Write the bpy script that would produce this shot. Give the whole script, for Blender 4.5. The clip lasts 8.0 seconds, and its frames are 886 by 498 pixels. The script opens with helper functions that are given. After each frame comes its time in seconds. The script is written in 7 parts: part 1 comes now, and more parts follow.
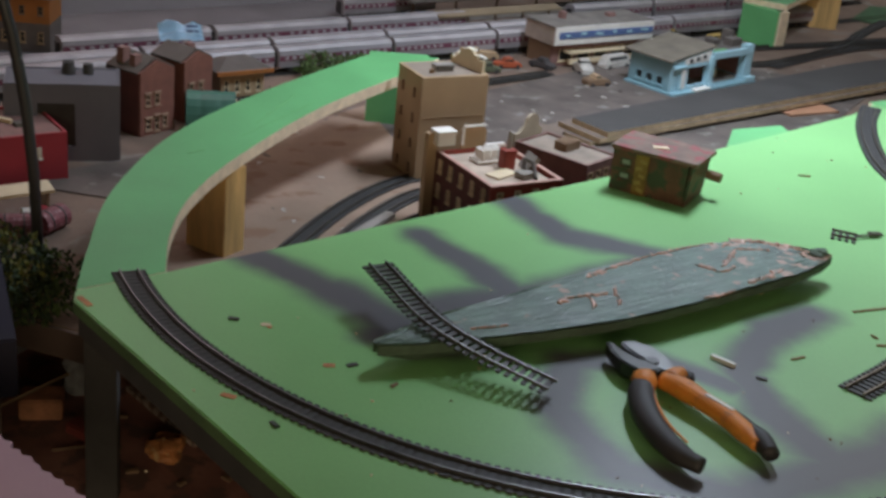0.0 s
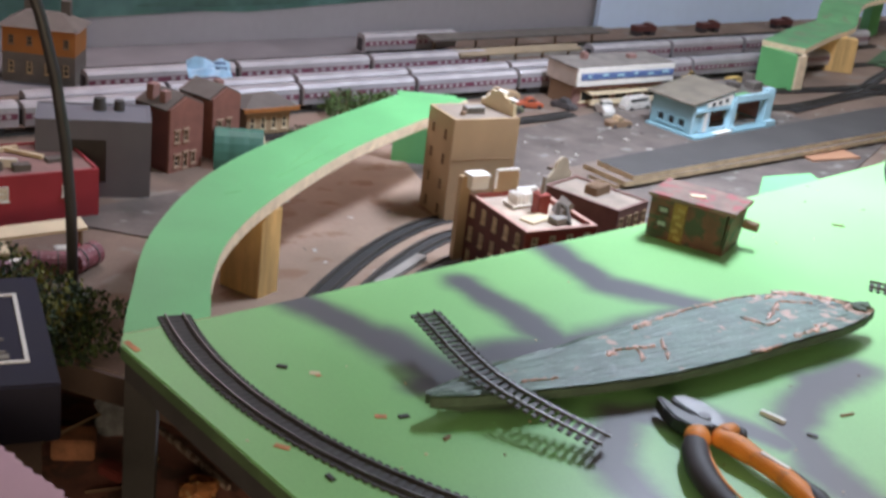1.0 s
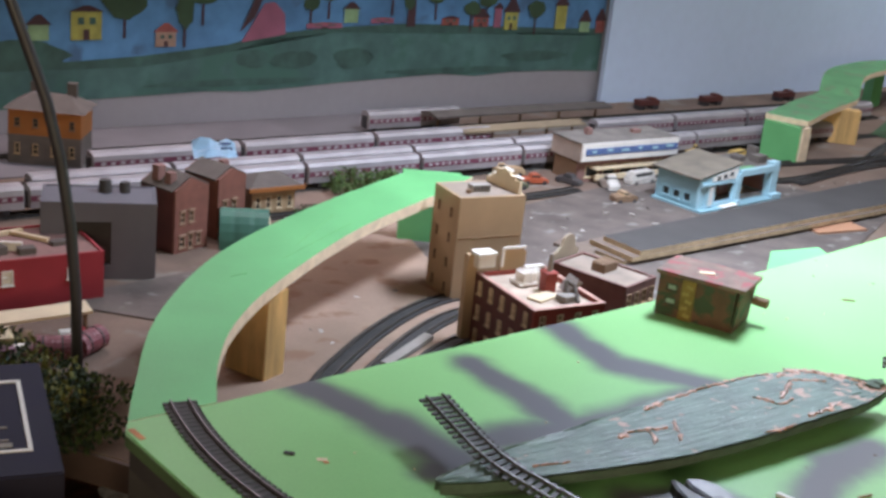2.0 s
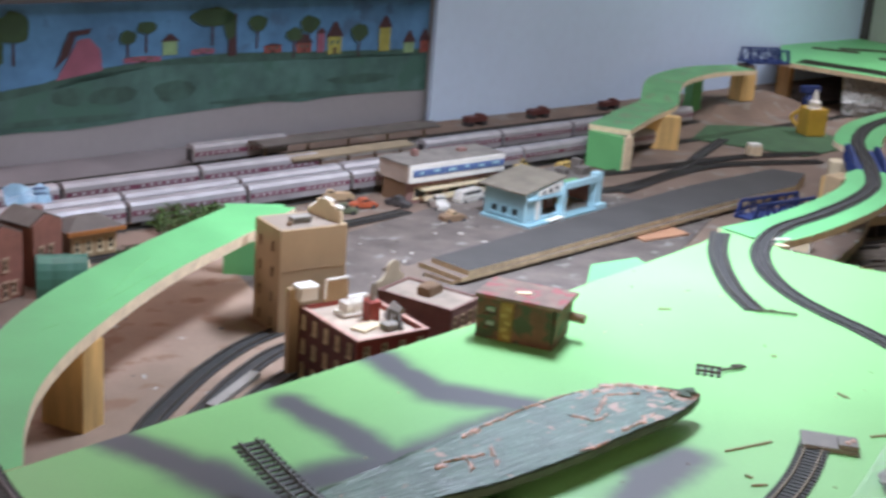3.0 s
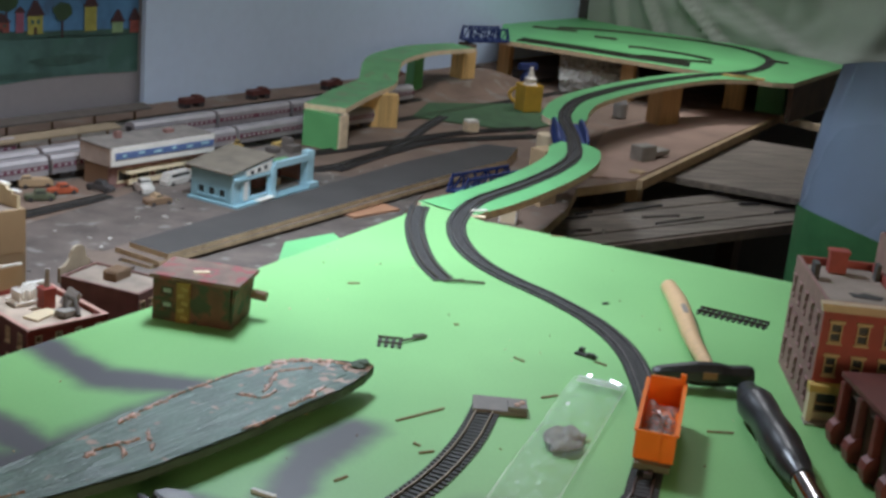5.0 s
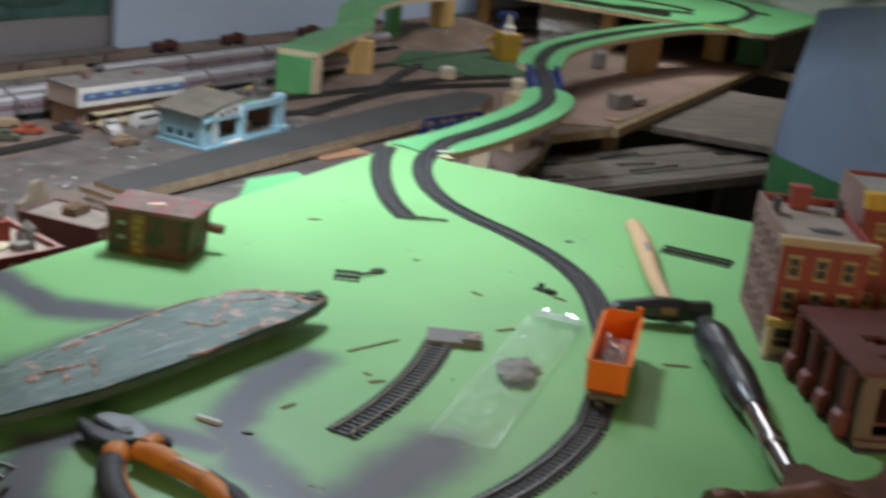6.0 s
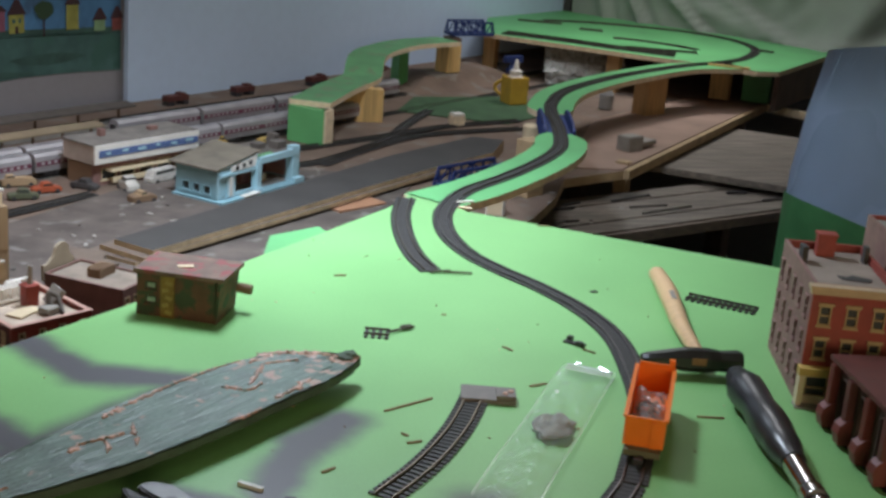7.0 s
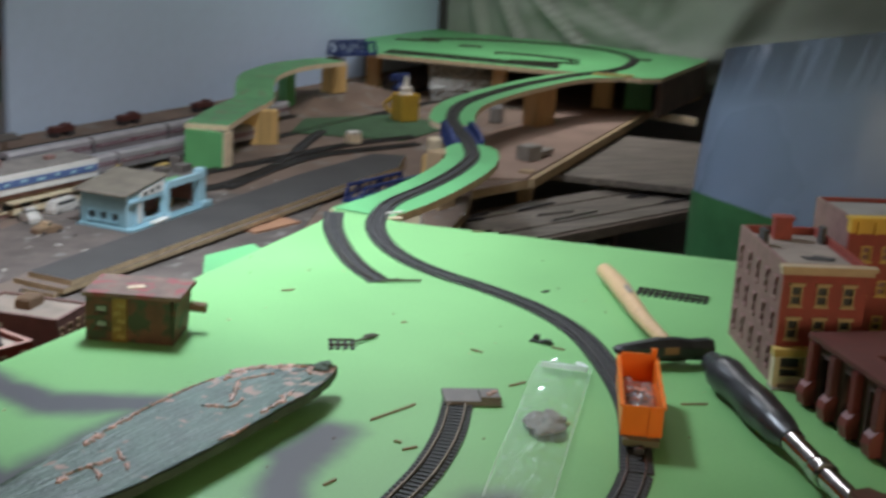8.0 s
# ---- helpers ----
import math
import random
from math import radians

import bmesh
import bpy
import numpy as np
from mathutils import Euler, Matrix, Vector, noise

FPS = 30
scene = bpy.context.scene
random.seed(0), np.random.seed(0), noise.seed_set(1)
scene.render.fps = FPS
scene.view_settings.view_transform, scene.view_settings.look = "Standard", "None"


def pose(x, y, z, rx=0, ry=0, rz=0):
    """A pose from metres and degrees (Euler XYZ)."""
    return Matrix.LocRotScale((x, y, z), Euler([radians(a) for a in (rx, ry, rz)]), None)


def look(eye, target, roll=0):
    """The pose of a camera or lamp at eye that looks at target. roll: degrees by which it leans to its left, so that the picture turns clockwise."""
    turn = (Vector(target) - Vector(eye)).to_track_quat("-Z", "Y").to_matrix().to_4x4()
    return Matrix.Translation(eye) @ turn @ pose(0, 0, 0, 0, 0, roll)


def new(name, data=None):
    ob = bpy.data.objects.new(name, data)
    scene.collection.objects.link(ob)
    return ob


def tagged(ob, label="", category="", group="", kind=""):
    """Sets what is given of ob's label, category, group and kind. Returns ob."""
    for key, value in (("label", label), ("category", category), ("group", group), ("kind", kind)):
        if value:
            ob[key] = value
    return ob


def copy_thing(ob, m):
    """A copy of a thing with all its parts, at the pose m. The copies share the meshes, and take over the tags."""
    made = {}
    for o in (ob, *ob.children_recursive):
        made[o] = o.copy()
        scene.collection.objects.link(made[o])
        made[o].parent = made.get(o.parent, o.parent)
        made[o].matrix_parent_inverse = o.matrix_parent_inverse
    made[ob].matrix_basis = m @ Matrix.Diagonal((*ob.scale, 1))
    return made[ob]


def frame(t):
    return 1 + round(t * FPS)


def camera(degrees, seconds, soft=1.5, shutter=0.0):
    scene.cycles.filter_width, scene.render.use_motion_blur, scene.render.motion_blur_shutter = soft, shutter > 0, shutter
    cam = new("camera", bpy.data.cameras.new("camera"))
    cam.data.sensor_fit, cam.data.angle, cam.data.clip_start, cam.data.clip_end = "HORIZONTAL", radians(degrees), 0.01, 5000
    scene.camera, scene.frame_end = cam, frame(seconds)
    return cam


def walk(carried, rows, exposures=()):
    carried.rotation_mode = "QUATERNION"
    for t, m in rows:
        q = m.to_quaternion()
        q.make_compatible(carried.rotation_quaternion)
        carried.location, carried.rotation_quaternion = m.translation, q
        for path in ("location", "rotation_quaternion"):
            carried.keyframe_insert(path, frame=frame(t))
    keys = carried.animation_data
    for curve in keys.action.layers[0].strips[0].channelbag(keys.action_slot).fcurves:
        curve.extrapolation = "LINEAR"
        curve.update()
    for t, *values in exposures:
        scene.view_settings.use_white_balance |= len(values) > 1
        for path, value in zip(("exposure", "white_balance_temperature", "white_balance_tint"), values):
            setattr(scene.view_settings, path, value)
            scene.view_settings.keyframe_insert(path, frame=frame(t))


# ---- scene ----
cam = camera(38.0, 8.0, soft=3.0, shutter=0.4)

PATH = [
    (0, (0.047, 0.14, 0.513), (0.047, 1.982, -0.266), 5.9),
    (0.3, (0.037, 0.143, 0.507), (-0.003, 1.994, -0.249), 6.2),
    (0.5, (0.028, 0.142, 0.517), (-0.035, 1.986, -0.256), 5.7),
    (1, (-0.005, 0.149, 0.523), (0.0, 2.008, -0.213), 6.9),
    (1.2, (-0.01, 0.15, 0.524), (-0.073, 2.021, -0.179), 6.7),
    (2.3, (-0.006, 0.164, 0.532), (0.027, 2.063, -0.096), 6.1),
    (2.5, (0.005, 0.164, 0.537), (0.082, 2.061, -0.091), 6.3),
    (3, (0.037, 0.17, 0.549), (0.241, 2.07, -0.042), 4.4),
    (3.5, (0.068, 0.183, 0.548), (0.437, 2.064, -0.024), 4.3),
    (4, (0.086, 0.177, 0.555), (0.542, 2.05, 0.021), 4.3),
    (4.3, (0.115, 0.181, 0.549), (0.639, 2.029, -0.008), 4.5),
    (4.5, (0.124, 0.179, 0.543), (0.684, 2.014, -0.02), 5.0),
    (4.7, (0.132, 0.176, 0.54), (0.704, 2.007, -0.024), 5.3),
    (5.8, (0.159, 0.173, 0.506), (0.692, 1.991, -0.134), 6.3),
    (5.9, (0.168, 0.175, 0.500), (0.710, 1.994, -0.132), 6.4),
    (6, (0.176, 0.17, 0.507), (0.758, 1.973, -0.131), 6.1),
    (6.2, (0.183, 0.173, 0.508), (0.855, 1.943, -0.135), 5.6),
    (6.5, (0.17, 0.173, 0.515), (0.814, 1.962, -0.106), 5.6),
    (6.6, (0.168, 0.177, 0.519), (0.769, 1.981, -0.102), 5.8),
    (7, (0.145, 0.18, 0.526), (0.726, 2.003, -0.058), 4.7),
    (7.3, (0.126, 0.200, 0.521), (0.702, 2.020, -0.068), 4.5),
    (7.4, (0.114, 0.208, 0.518), (0.704, 2.025, -0.075), 4.4),
    (7.5, (0.116, 0.216, 0.53), (0.654, 2.039, -0.092), 2.3),
    (7.7, (0.097, 0.225, 0.514), (0.711, 2.044, -0.045), 2.3),
    (7.8, (0.089, 0.228, 0.506), (0.752, 2.026, -0.064), 2.4),
    (8, (0.046, 0.242, 0.481), (0.836, 2.003, -0.045), 3.2),
]
walk(cam, [(t, look(eye, target, roll)) for t, eye, target, roll in PATH], [(0.0, -0.38, 6700, 14), (0.5, 0.50, 6550, 19), (1.0, 0.52, 6600, 19), (2.4, 0.50, 6500, 19), (3.0, 0.53, 6500, 19), (3.5, 0.30, 6500, 21), (4.0, -0.18, 6500, 13), (5.8, -0.17, 6800, 13), (8.0, -0.17, 6800, 13)])

# ---------------------------------------------------------------- light
world = bpy.data.worlds.new("world")
world.use_nodes = True
world.node_tree.nodes["Background"].inputs[0].default_value = (0.02, 0.022, 0.026, 1)
world.node_tree.nodes["Background"].inputs[1].default_value = 1.0
scene.world = world
scene.view_settings.exposure = 0.0


def area_lamp(name, place, target, w, h, watts, colour, spread=180):
    data = bpy.data.lights.new(name, "AREA")
    data.shape, data.size, data.size_y, data.energy, data.color = "RECTANGLE", w, h, watts, colour
    ob = new(name, data)
    data.spread = radians(spread)
    ob.matrix_world = look(place, target)
    return ob


# unseen strip lights assumed under the ceiling of the layout room, tuned for brightness
area_lamp("strip_light", (0.44, 2.0, 0.92), (0.48, 2.0, 0.0), 0.40, 0.12, 14.2, (0.72, 0.87, 1.04), 130)
area_lamp("strip_light", (1.35, 3.10, 1.36), (1.35, 3.10, 0.0), 0.12, 1.1, 10.0, (0.88, 0.93, 1.0))
area_lamp("strip_light", (1.95, 3.75, 1.00), (1.93, 3.80, 0.0), 0.5, 0.12, 3.6, (0.90, 0.95, 1.0), 100)
# wide warm fill added behind the camera to lift the shadows; no window stands there
area_lamp("window_daylight", (0.45, -1.1, 0.50), (0.9, 3.0, 0.1), 1.5, 0.6, 18.5, (1.0, 0.83, 0.56))
# extra fill over the left side, added to brighten the coach roofs
area_lamp("strip_light", (-0.72, 2.44, 1.02), (-0.72, 2.44, 0.0), 0.7, 0.2, 5.4, (1.0, 0.88, 0.92), 140)

# ---------------------------------------------------------------- materials
MATS = {}


def mat(name, col, rough=0.6, var=0.18, scale=40.0, bump=0.15, metal=0.0, fine=600.0, spot=None, spot_at=0.62, coat=0.0):
    """A painted or raw surface: base colour with large stains, fine grain and relief. spot: a second colour in patches."""
    if name in MATS:
        return MATS[name]
    m = bpy.data.materials.new(name)
    m.use_nodes = True
    nt = m.node_tree
    N, L = nt.nodes, nt.links
    bsdf = N["Principled BSDF"]
    tc = N.new("ShaderNodeTexCoord")
    big = N.new("ShaderNodeTexNoise")
    big.inputs["Scale"].default_value, big.inputs["Detail"].default_value = scale, 4
    small = N.new("ShaderNodeTexNoise")
    small.inputs["Scale"].default_value, small.inputs["Detail"].default_value = fine, 2
    L.new(tc.outputs["Object"], big.inputs["Vector"])
    L.new(tc.outputs["Object"], small.inputs["Vector"])
    add = N.new("ShaderNodeMath")
    add.operation = "MULTIPLY_ADD"
    L.new(small.outputs["Fac"], add.inputs[0])
    add.inputs[1].default_value = 0.4
    L.new(big.outputs["Fac"], add.inputs[2])
    ramp = N.new("ShaderNodeValToRGB")
    ramp.color_ramp.elements[0].position, ramp.color_ramp.elements[1].position = 0.45, 0.95
    ramp.color_ramp.elements[0].color = (*[c * (1 - var) for c in col], 1)
    ramp.color_ramp.elements[1].color = (*[min(1, c * (1 + var)) for c in col], 1)
    L.new(add.outputs[0], ramp.inputs["Fac"])
    out = ramp.outputs["Color"]
    if spot:
        pn = N.new("ShaderNodeTexNoise")
        pn.inputs["Scale"].default_value, pn.inputs["Detail"].default_value = scale * 1.7, 6
        shift = N.new("ShaderNodeVectorMath")
        shift.inputs[1].default_value = (3.1, 7.7, 1.3)
        L.new(tc.outputs["Object"], shift.inputs[0])
        L.new(shift.outputs[0], pn.inputs["Vector"])
        pr = N.new("ShaderNodeMapRange")
        pr.inputs["From Min"].default_value, pr.inputs["From Max"].default_value = spot_at - 0.03, spot_at + 0.05
        L.new(pn.outputs["Fac"], pr.inputs["Value"])
        mix = N.new("ShaderNodeMix")
        mix.data_type = "RGBA"
        L.new(pr.outputs[0], mix.inputs["Factor"])
        L.new(out, mix.inputs["A"])
        mix.inputs["B"].default_value = (*spot, 1)
        out = mix.outputs["Result"]
    L.new(out, bsdf.inputs["Base Color"])
    rr = N.new("ShaderNodeMapRange")
    rr.inputs["To Min"].default_value, rr.inputs["To Max"].default_value = max(0.03, rough - 0.1), min(1, rough + 0.12)
    L.new(big.outputs["Fac"], rr.inputs["Value"])
    L.new(rr.outputs[0], bsdf.inputs["Roughness"])
    bsdf.inputs["Metallic"].default_value = metal
    bsdf.inputs["Coat Weight"].default_value = coat
    if bump:
        bp = N.new("ShaderNodeBump")
        bp.inputs["Strength"].default_value, bp.inputs["Distance"].default_value = bump, 0.001
        L.new(add.outputs[0], bp.inputs["Height"])
        L.new(bp.outputs[0], bsdf.inputs["Normal"])
    MATS[name] = m
    return m


def wood(name, col, along=0, grain=1.0, rough=0.65, var=0.3):
    """Wood or plywood with grain stretched along one axis."""
    if name in MATS:
        return MATS[name]
    m = mat(name, col, rough, var, 9.0 * grain, 0.2, fine=120.0 * grain)
    nt = m.node_tree
    tc = [x for x in nt.nodes if x.type == "TEX_COORD"][0]
    mp = nt.nodes.new("ShaderNodeMapping")
    s = [9.0, 9.0, 9.0]
    s[along] = 0.7
    mp.inputs["Scale"].default_value = s
    nt.links.new(tc.outputs["Object"], mp.inputs["Vector"])
    for x in nt.nodes:
        if x.type == "TEX_NOISE":
            nt.links.new(mp.outputs[0], x.inputs["Vector"])
    return m


def glassy(name, col, alpha=0.25, rough=0.12):
    if name in MATS:
        return MATS[name]
    m = bpy.data.materials.new(name)
    m.use_nodes = True
    b = m.node_tree.nodes["Principled BSDF"]
    b.inputs["Base Color"].default_value = (*col, 1)
    b.inputs["Roughness"].default_value = rough
    b.inputs["Alpha"].default_value = alpha
    b.inputs["Specular IOR Level"].default_value = 0.8
    MATS[name] = m
    return m


GREEN = (0.213, 0.475, 0.180)
M_green = mat("green_latex_paint", (0.122, 0.415, 0.158), 0.50, 0.16, 8, 0.12, fine=380)
M_greend = mat("green_paint_dusty", (0.105, 0.29, 0.125), 0.75, 0.22, 14, 0.15, fine=380, spot=(0.15, 0.23, 0.12), spot_at=0.58)
M_ply = mat("plywood_edge", (0.74, 0.59, 0.41), 0.75, 0.18, 60, 0.2)
M_pine = wood("pine_block", (0.62, 0.40, 0.16), 2)
M_pined = wood("pine_block_end", (0.42, 0.25, 0.11), 2)
M_skirt = mat("dark_brown_timber", (0.14, 0.095, 0.075), 0.75, 0.3, 12, 0.3)
M_bench = mat("dusty_grey_scenery", (0.162, 0.110, 0.082), 0.92, 0.30, 9, 0.5, fine=260, spot=(0.195, 0.162, 0.135), spot_at=0.60)
M_dirt = mat("brown_dirt_scenery", (0.27, 0.185, 0.135), 0.95, 0.2, 11, 0.5, fine=320, spot=(0.22, 0.125, 0.08), spot_at=0.58)
M_road = mat("grey_roofing_road", (0.050, 0.046, 0.043), 0.95, 0.22, 12, 0.4, fine=500)
M_plyold = mat("old_plywood_edge", (0.40, 0.28, 0.16), 0.8, 0.25, 35, 0.2)
M_wall = mat("grey_wall_paint", (0.27, 0.258, 0.275), 0.85, 0.08, 3, 0.05, fine=60)
M_panel = mat("pale_blue_panel", (0.52, 0.645, 0.83), 0.55, 0.05, 2.5, 0.03, fine=40)
M_ceil = mat("ceiling_paint", (0.72, 0.71, 0.70), 0.9, 0.06, 3, 0.05)
M_soffit = mat("dark_soffit", (0.055, 0.055, 0.06), 0.9, 0.12, 4, 0.05)
M_floor = mat("dark_floor", (0.26, 0.235, 0.215), 0.8, 0.3, 5, 0.1)
M_black = mat("black_plastic", (0.038, 0.036, 0.038), 0.45, 0.2, 60, 0.05)
M_sleeper = mat("black_sleeper_plastic", (0.036, 0.034, 0.034), 0.6, 0.25, 90, 0.1)
M_rail = mat("nickel_rail", (0.20, 0.19, 0.19), 0.34, 0.25, 60, 0.05, metal=0.9)
M_raild = mat("tarnished_rail", (0.10, 0.085, 0.07), 0.5, 0.3, 60, 0.05, metal=0.8)
M_bed = mat("black_track_bed", (0.048, 0.046, 0.044), 0.85, 0.3, 50, 0.3)
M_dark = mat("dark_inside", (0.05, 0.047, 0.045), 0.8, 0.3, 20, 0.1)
M_blue = mat("blue_bridge_plastic", (0.016, 0.035, 0.14), 0.62, 0.15, 40, 0.05)
M_drape = mat("grey_green_cloth", (0.275, 0.305, 0.265), 0.8, 0.12, 6, 0.1, fine=500)

# ---------------------------------------------------------------- mesh helpers
P0 = Vector((0.312, 3.48))
DU, DV = Vector((0.788, 0.616)), Vector((0.616, -0.788))
ANG = math.degrees(math.atan2(DU.y, DU.x))


def uv(u, v):
    """A place in the plan from metres along the painted wall and metres out from it."""
    p = P0 + DU * u + DV * v
    return p.x, p.y


def part(name, bm, material, parent=None, label="", smooth=False, bevel=0.0):
    me = bpy.data.meshes.new(name)
    bmesh.ops.recalc_face_normals(bm, faces=bm.faces)
    if bevel:
        bmesh.ops.bevel(bm, geom=[e for e in bm.edges if len(e.link_faces) == 2 and e.calc_face_angle(0) > 0.6], offset=bevel, segments=2, affect="EDGES", clamp_overlap=True)
    bm.to_mesh(me)
    bm.free()
    for m in material if isinstance(material, (list, tuple)) else [material]:
        me.materials.append(m)
    if smooth:
        for p in me.polygons:
            p.use_smooth = True
    ob = new(name, me)
    if parent:
        ob.parent = parent
    if label:
        ob["label"] = label
    return ob


def thing(name, label, category, x=0, y=0, z=0, rz=0, group="", kind="", rx=0, ry=0):
    ob = new(name)
    ob.empty_display_size = 0.02
    ob.matrix_world = pose(x, y, z, rx, ry, rz)
    return tagged(ob, label, category, group, kind)


def box(bm, c, s, rz=0.0, rx=0.0, ry=0.0, mi=0):
    r = bmesh.ops.create_cube(bm, size=1.0, matrix=pose(*c, rx, ry, rz) @ Matrix.Diagonal((*s, 1)))
    for f in {f for v in r["verts"] for f in v.link_faces}:
        f.material_index = mi
    return bm


def boxes(*items):
    bm = bmesh.new()
    for it in items:
        box(bm, *it)
    return bm


def prism(pts, z0, z1, top=0, side=0, bm=None):
    """A plate from a plan outline; z0, z1 may be numbers or one per point."""
    bm = bm or bmesh.new()
    n = len(pts)
    a = z0 if isinstance(z0, (list, tuple)) else [z0] * n
    b = z1 if isinstance(z1, (list, tuple)) else [z1] * n
    lo = [bm.verts.new((p[0], p[1], q)) for p, q in zip(pts, a)]
    hi = [bm.verts.new((p[0], p[1], q)) for p, q in zip(pts, b)]
    f = bm.faces.new(hi)
    f.material_index = top
    bm.faces.new(lo[::-1]).material_index = side
    for i in range(n):
        j = (i + 1) % n
        bm.faces.new((lo[i], lo[j], hi[j], hi[i])).material_index = side
    return bm


def cyl(bm, p, q, r0, r1=None, seg=12, mi=0):
    p, q = Vector(p), Vector(q)
    r1 = r0 if r1 is None else r1
    m = Matrix.Translation((p + q) / 2) @ (q - p).to_track_quat("Z", "Y").to_matrix().to_4x4()
    r = bmesh.ops.create_cone(bm, cap_ends=True, segments=seg, radius1=r0, radius2=r1, depth=(q - p).length, matrix=m)
    for f in {f for v in r["verts"] for f in v.link_faces}:
        f.material_index = mi
    return bm


def lathe(bm, rows, seg=20):
    """rows: (radius, z) from bottom to top."""
    rings = [[bm.verts.new((r * math.cos(2 * math.pi * i / seg), r * math.sin(2 * math.pi * i / seg), z)) for i in range(seg)] for r, z in rows]
    for a, b in zip(rings, rings[1:]):
        for i in range(seg):
            j = (i + 1) % seg
            bm.faces.new((a[i], a[j], b[j], b[i]))
    bm.faces.new(rings[0][::-1])
    bm.faces.new(rings[-1])
    return bm


def loft(bm, sections, close=True):
    """Skin rings of points, all with the same count."""
    rings = [[bm.verts.new(p) for p in s] for s in sections]
    n = len(rings[0])
    for a, b in zip(rings, rings[1:]):
        for i in range(n):
            j = (i + 1) % n
            bm.faces.new((a[i], a[j], b[j], b[i]))
    if close:
        bm.faces.new(rings[0][::-1])
        bm.faces.new(rings[-1])
    return bm


def spline(pts, step=0.01, closed=False):
    """Catmull-Rom through the points, evened to the step: places and headings."""
    P = [Vector((*p, 0)) if len(p) == 2 else Vector(p) for p in pts]
    P = [2 * P[0] - P[1]] + P + [2 * P[-1] - P[-2]]
    dense = []
    for i in range(1, len(P) - 2):
        for k in range(24):
            t = k / 24
            a, b, c, e = P[i - 1], P[i], P[i + 1], P[i + 2]
            dense.append(0.5 * ((2 * b) + (c - a) * t + (2 * a - 5 * b + 4 * c - e) * t * t + (3 * b - a - 3 * c + e) * t**3))
    dense.append(P[-2])
    out, want, run = [dense[0]], step, 0.0
    for p, q in zip(dense, dense[1:]):
        seg = (q - p).length
        while seg > 0 and run + seg >= want:
            out.append(p.lerp(q, (want - run) / seg))
            want += step
        run += seg
    res = []
    for i, p in enumerate(out):
        h = (out[min(i + 1, len(out) - 1)] - out[max(i - 1, 0)]).normalized()
        res.append((p, h))
    return res


def arc(c, r, a0, a1, step):
    n = max(2, int(abs(radians(a1 - a0)) * r / step))
    s = 1 if a1 > a0 else -1
    out = []
    for i in range(n + 1):
        a = radians(a0 + (a1 - a0) * i / n)
        out.append((Vector((c[0] + r * math.cos(a), c[1] + r * math.sin(a), 0)), Vector((-math.sin(a) * s, math.cos(a) * s, 0))))
    return out


def sweep(bm, line, profile, mi=0):
    """Sweep a closed profile of (across, up) along places and headings."""
    secs = []
    for p, h in line:
        side = Vector((h.y, -h.x, 0)).normalized()
        secs.append([p + side * a + Vector((0, 0, b)) for a, b in profile])
    return loft(bm, secs)


def rect(a0, a1, b0, b1):
    return [(a0, b0), (a1, b0), (a1, b1), (a0, b1)]


SLEEPER = None


def track(name, label, line, z, category="model track", group="", sleepers="each", bed=True, rail=None, width=0.031, pitch=0.0078, tilt=None):
    """A piece of model track: two rails, sleepers and a thin bed along the line."""
    global SLEEPER
    if SLEEPER is None:
        b = boxes(((0, 0, 0.001), (0.0042, 0.031, 0.002)))
        SLEEPER = bpy.data.meshes.new("sleeper")
        b.to_mesh(SLEEPER)
        b.free()
        SLEEPER.materials.append(M_sleeper)
    ob = thing(name, label, category, 0, 0, 0, group=group)
    base = [(p + Vector((0, 0, z)), h) for p, h in line]
    for s in (-1, 1):
        part("rail", sweep(bmesh.new(), base, rect(s * 0.0083 - 0.0007, s * 0.0083 + 0.0007, 0.002, 0.0045)), rail or M_rail, ob)
    if bed:
        part("track_bed", sweep(bmesh.new(), base, rect(-0.0136, 0.0136, 0.0002, 0.0015)), M_bed, ob)
    gap = (line[1][0] - line[0][0]).length
    k = max(1, round(pitch / gap))
    chosen = base[k // 2 :: k]
    if sleepers == "each":
        for p, h in chosen:
            t = new("sleeper", SLEEPER)
            t.parent = ob
            t.matrix_basis = Matrix.Translation(p) @ h.to_track_quat("X", "Z").to_matrix().to_4x4()
    else:
        bm = bmesh.new()
        for p, h in chosen:
            box(bm, (p.x, p.y, p.z + 0.001), (0.0042, 0.031, 0.002), math.degrees(math.atan2(h.y, h.x)))
        tagged(part("sleeper_base", bm, M_sleeper, ob), kind="stuff")
    return ob


# ---------------------------------------------------------------- room
def wall_uv(name, u0, u1, v0, v1, z0, z1, material, label):
    bm = prism([uv(u0, v0), uv(u1, v0), uv(u1, v1), uv(u0, v1)], z0, z1)
    return tagged(part(name, bm, material), label, "wall", kind="structure")


ZF, ZC = -0.95, 1.42
tagged(part("floor", prism([uv(-4.4, -0.1), uv(2.4, -0.1), uv(2.4, 4.7), uv(-4.4, 4.7)], ZF - 0.05, ZF), M_floor), "dark worn concrete room floor", "floor", kind="structure")
tagged(part("ceiling", prism([uv(-4.4, -0.1), uv(2.4, -0.1), uv(2.4, 4.7), uv(-4.4, 4.7)], ZC, ZC + 0.05), M_ceil), "plain painted ceiling over the layout room", "ceiling", kind="structure")
wall_uv("wall_north", -4.4, 2.4, -0.1, 0.0, ZF, ZC, M_wall, "grey painted wall behind the model trains")
wall_uv("wall_east", 2.2, 2.3, 0.0, 4.7, ZF, ZC, M_wall, "painted wall behind the hanging cloth")
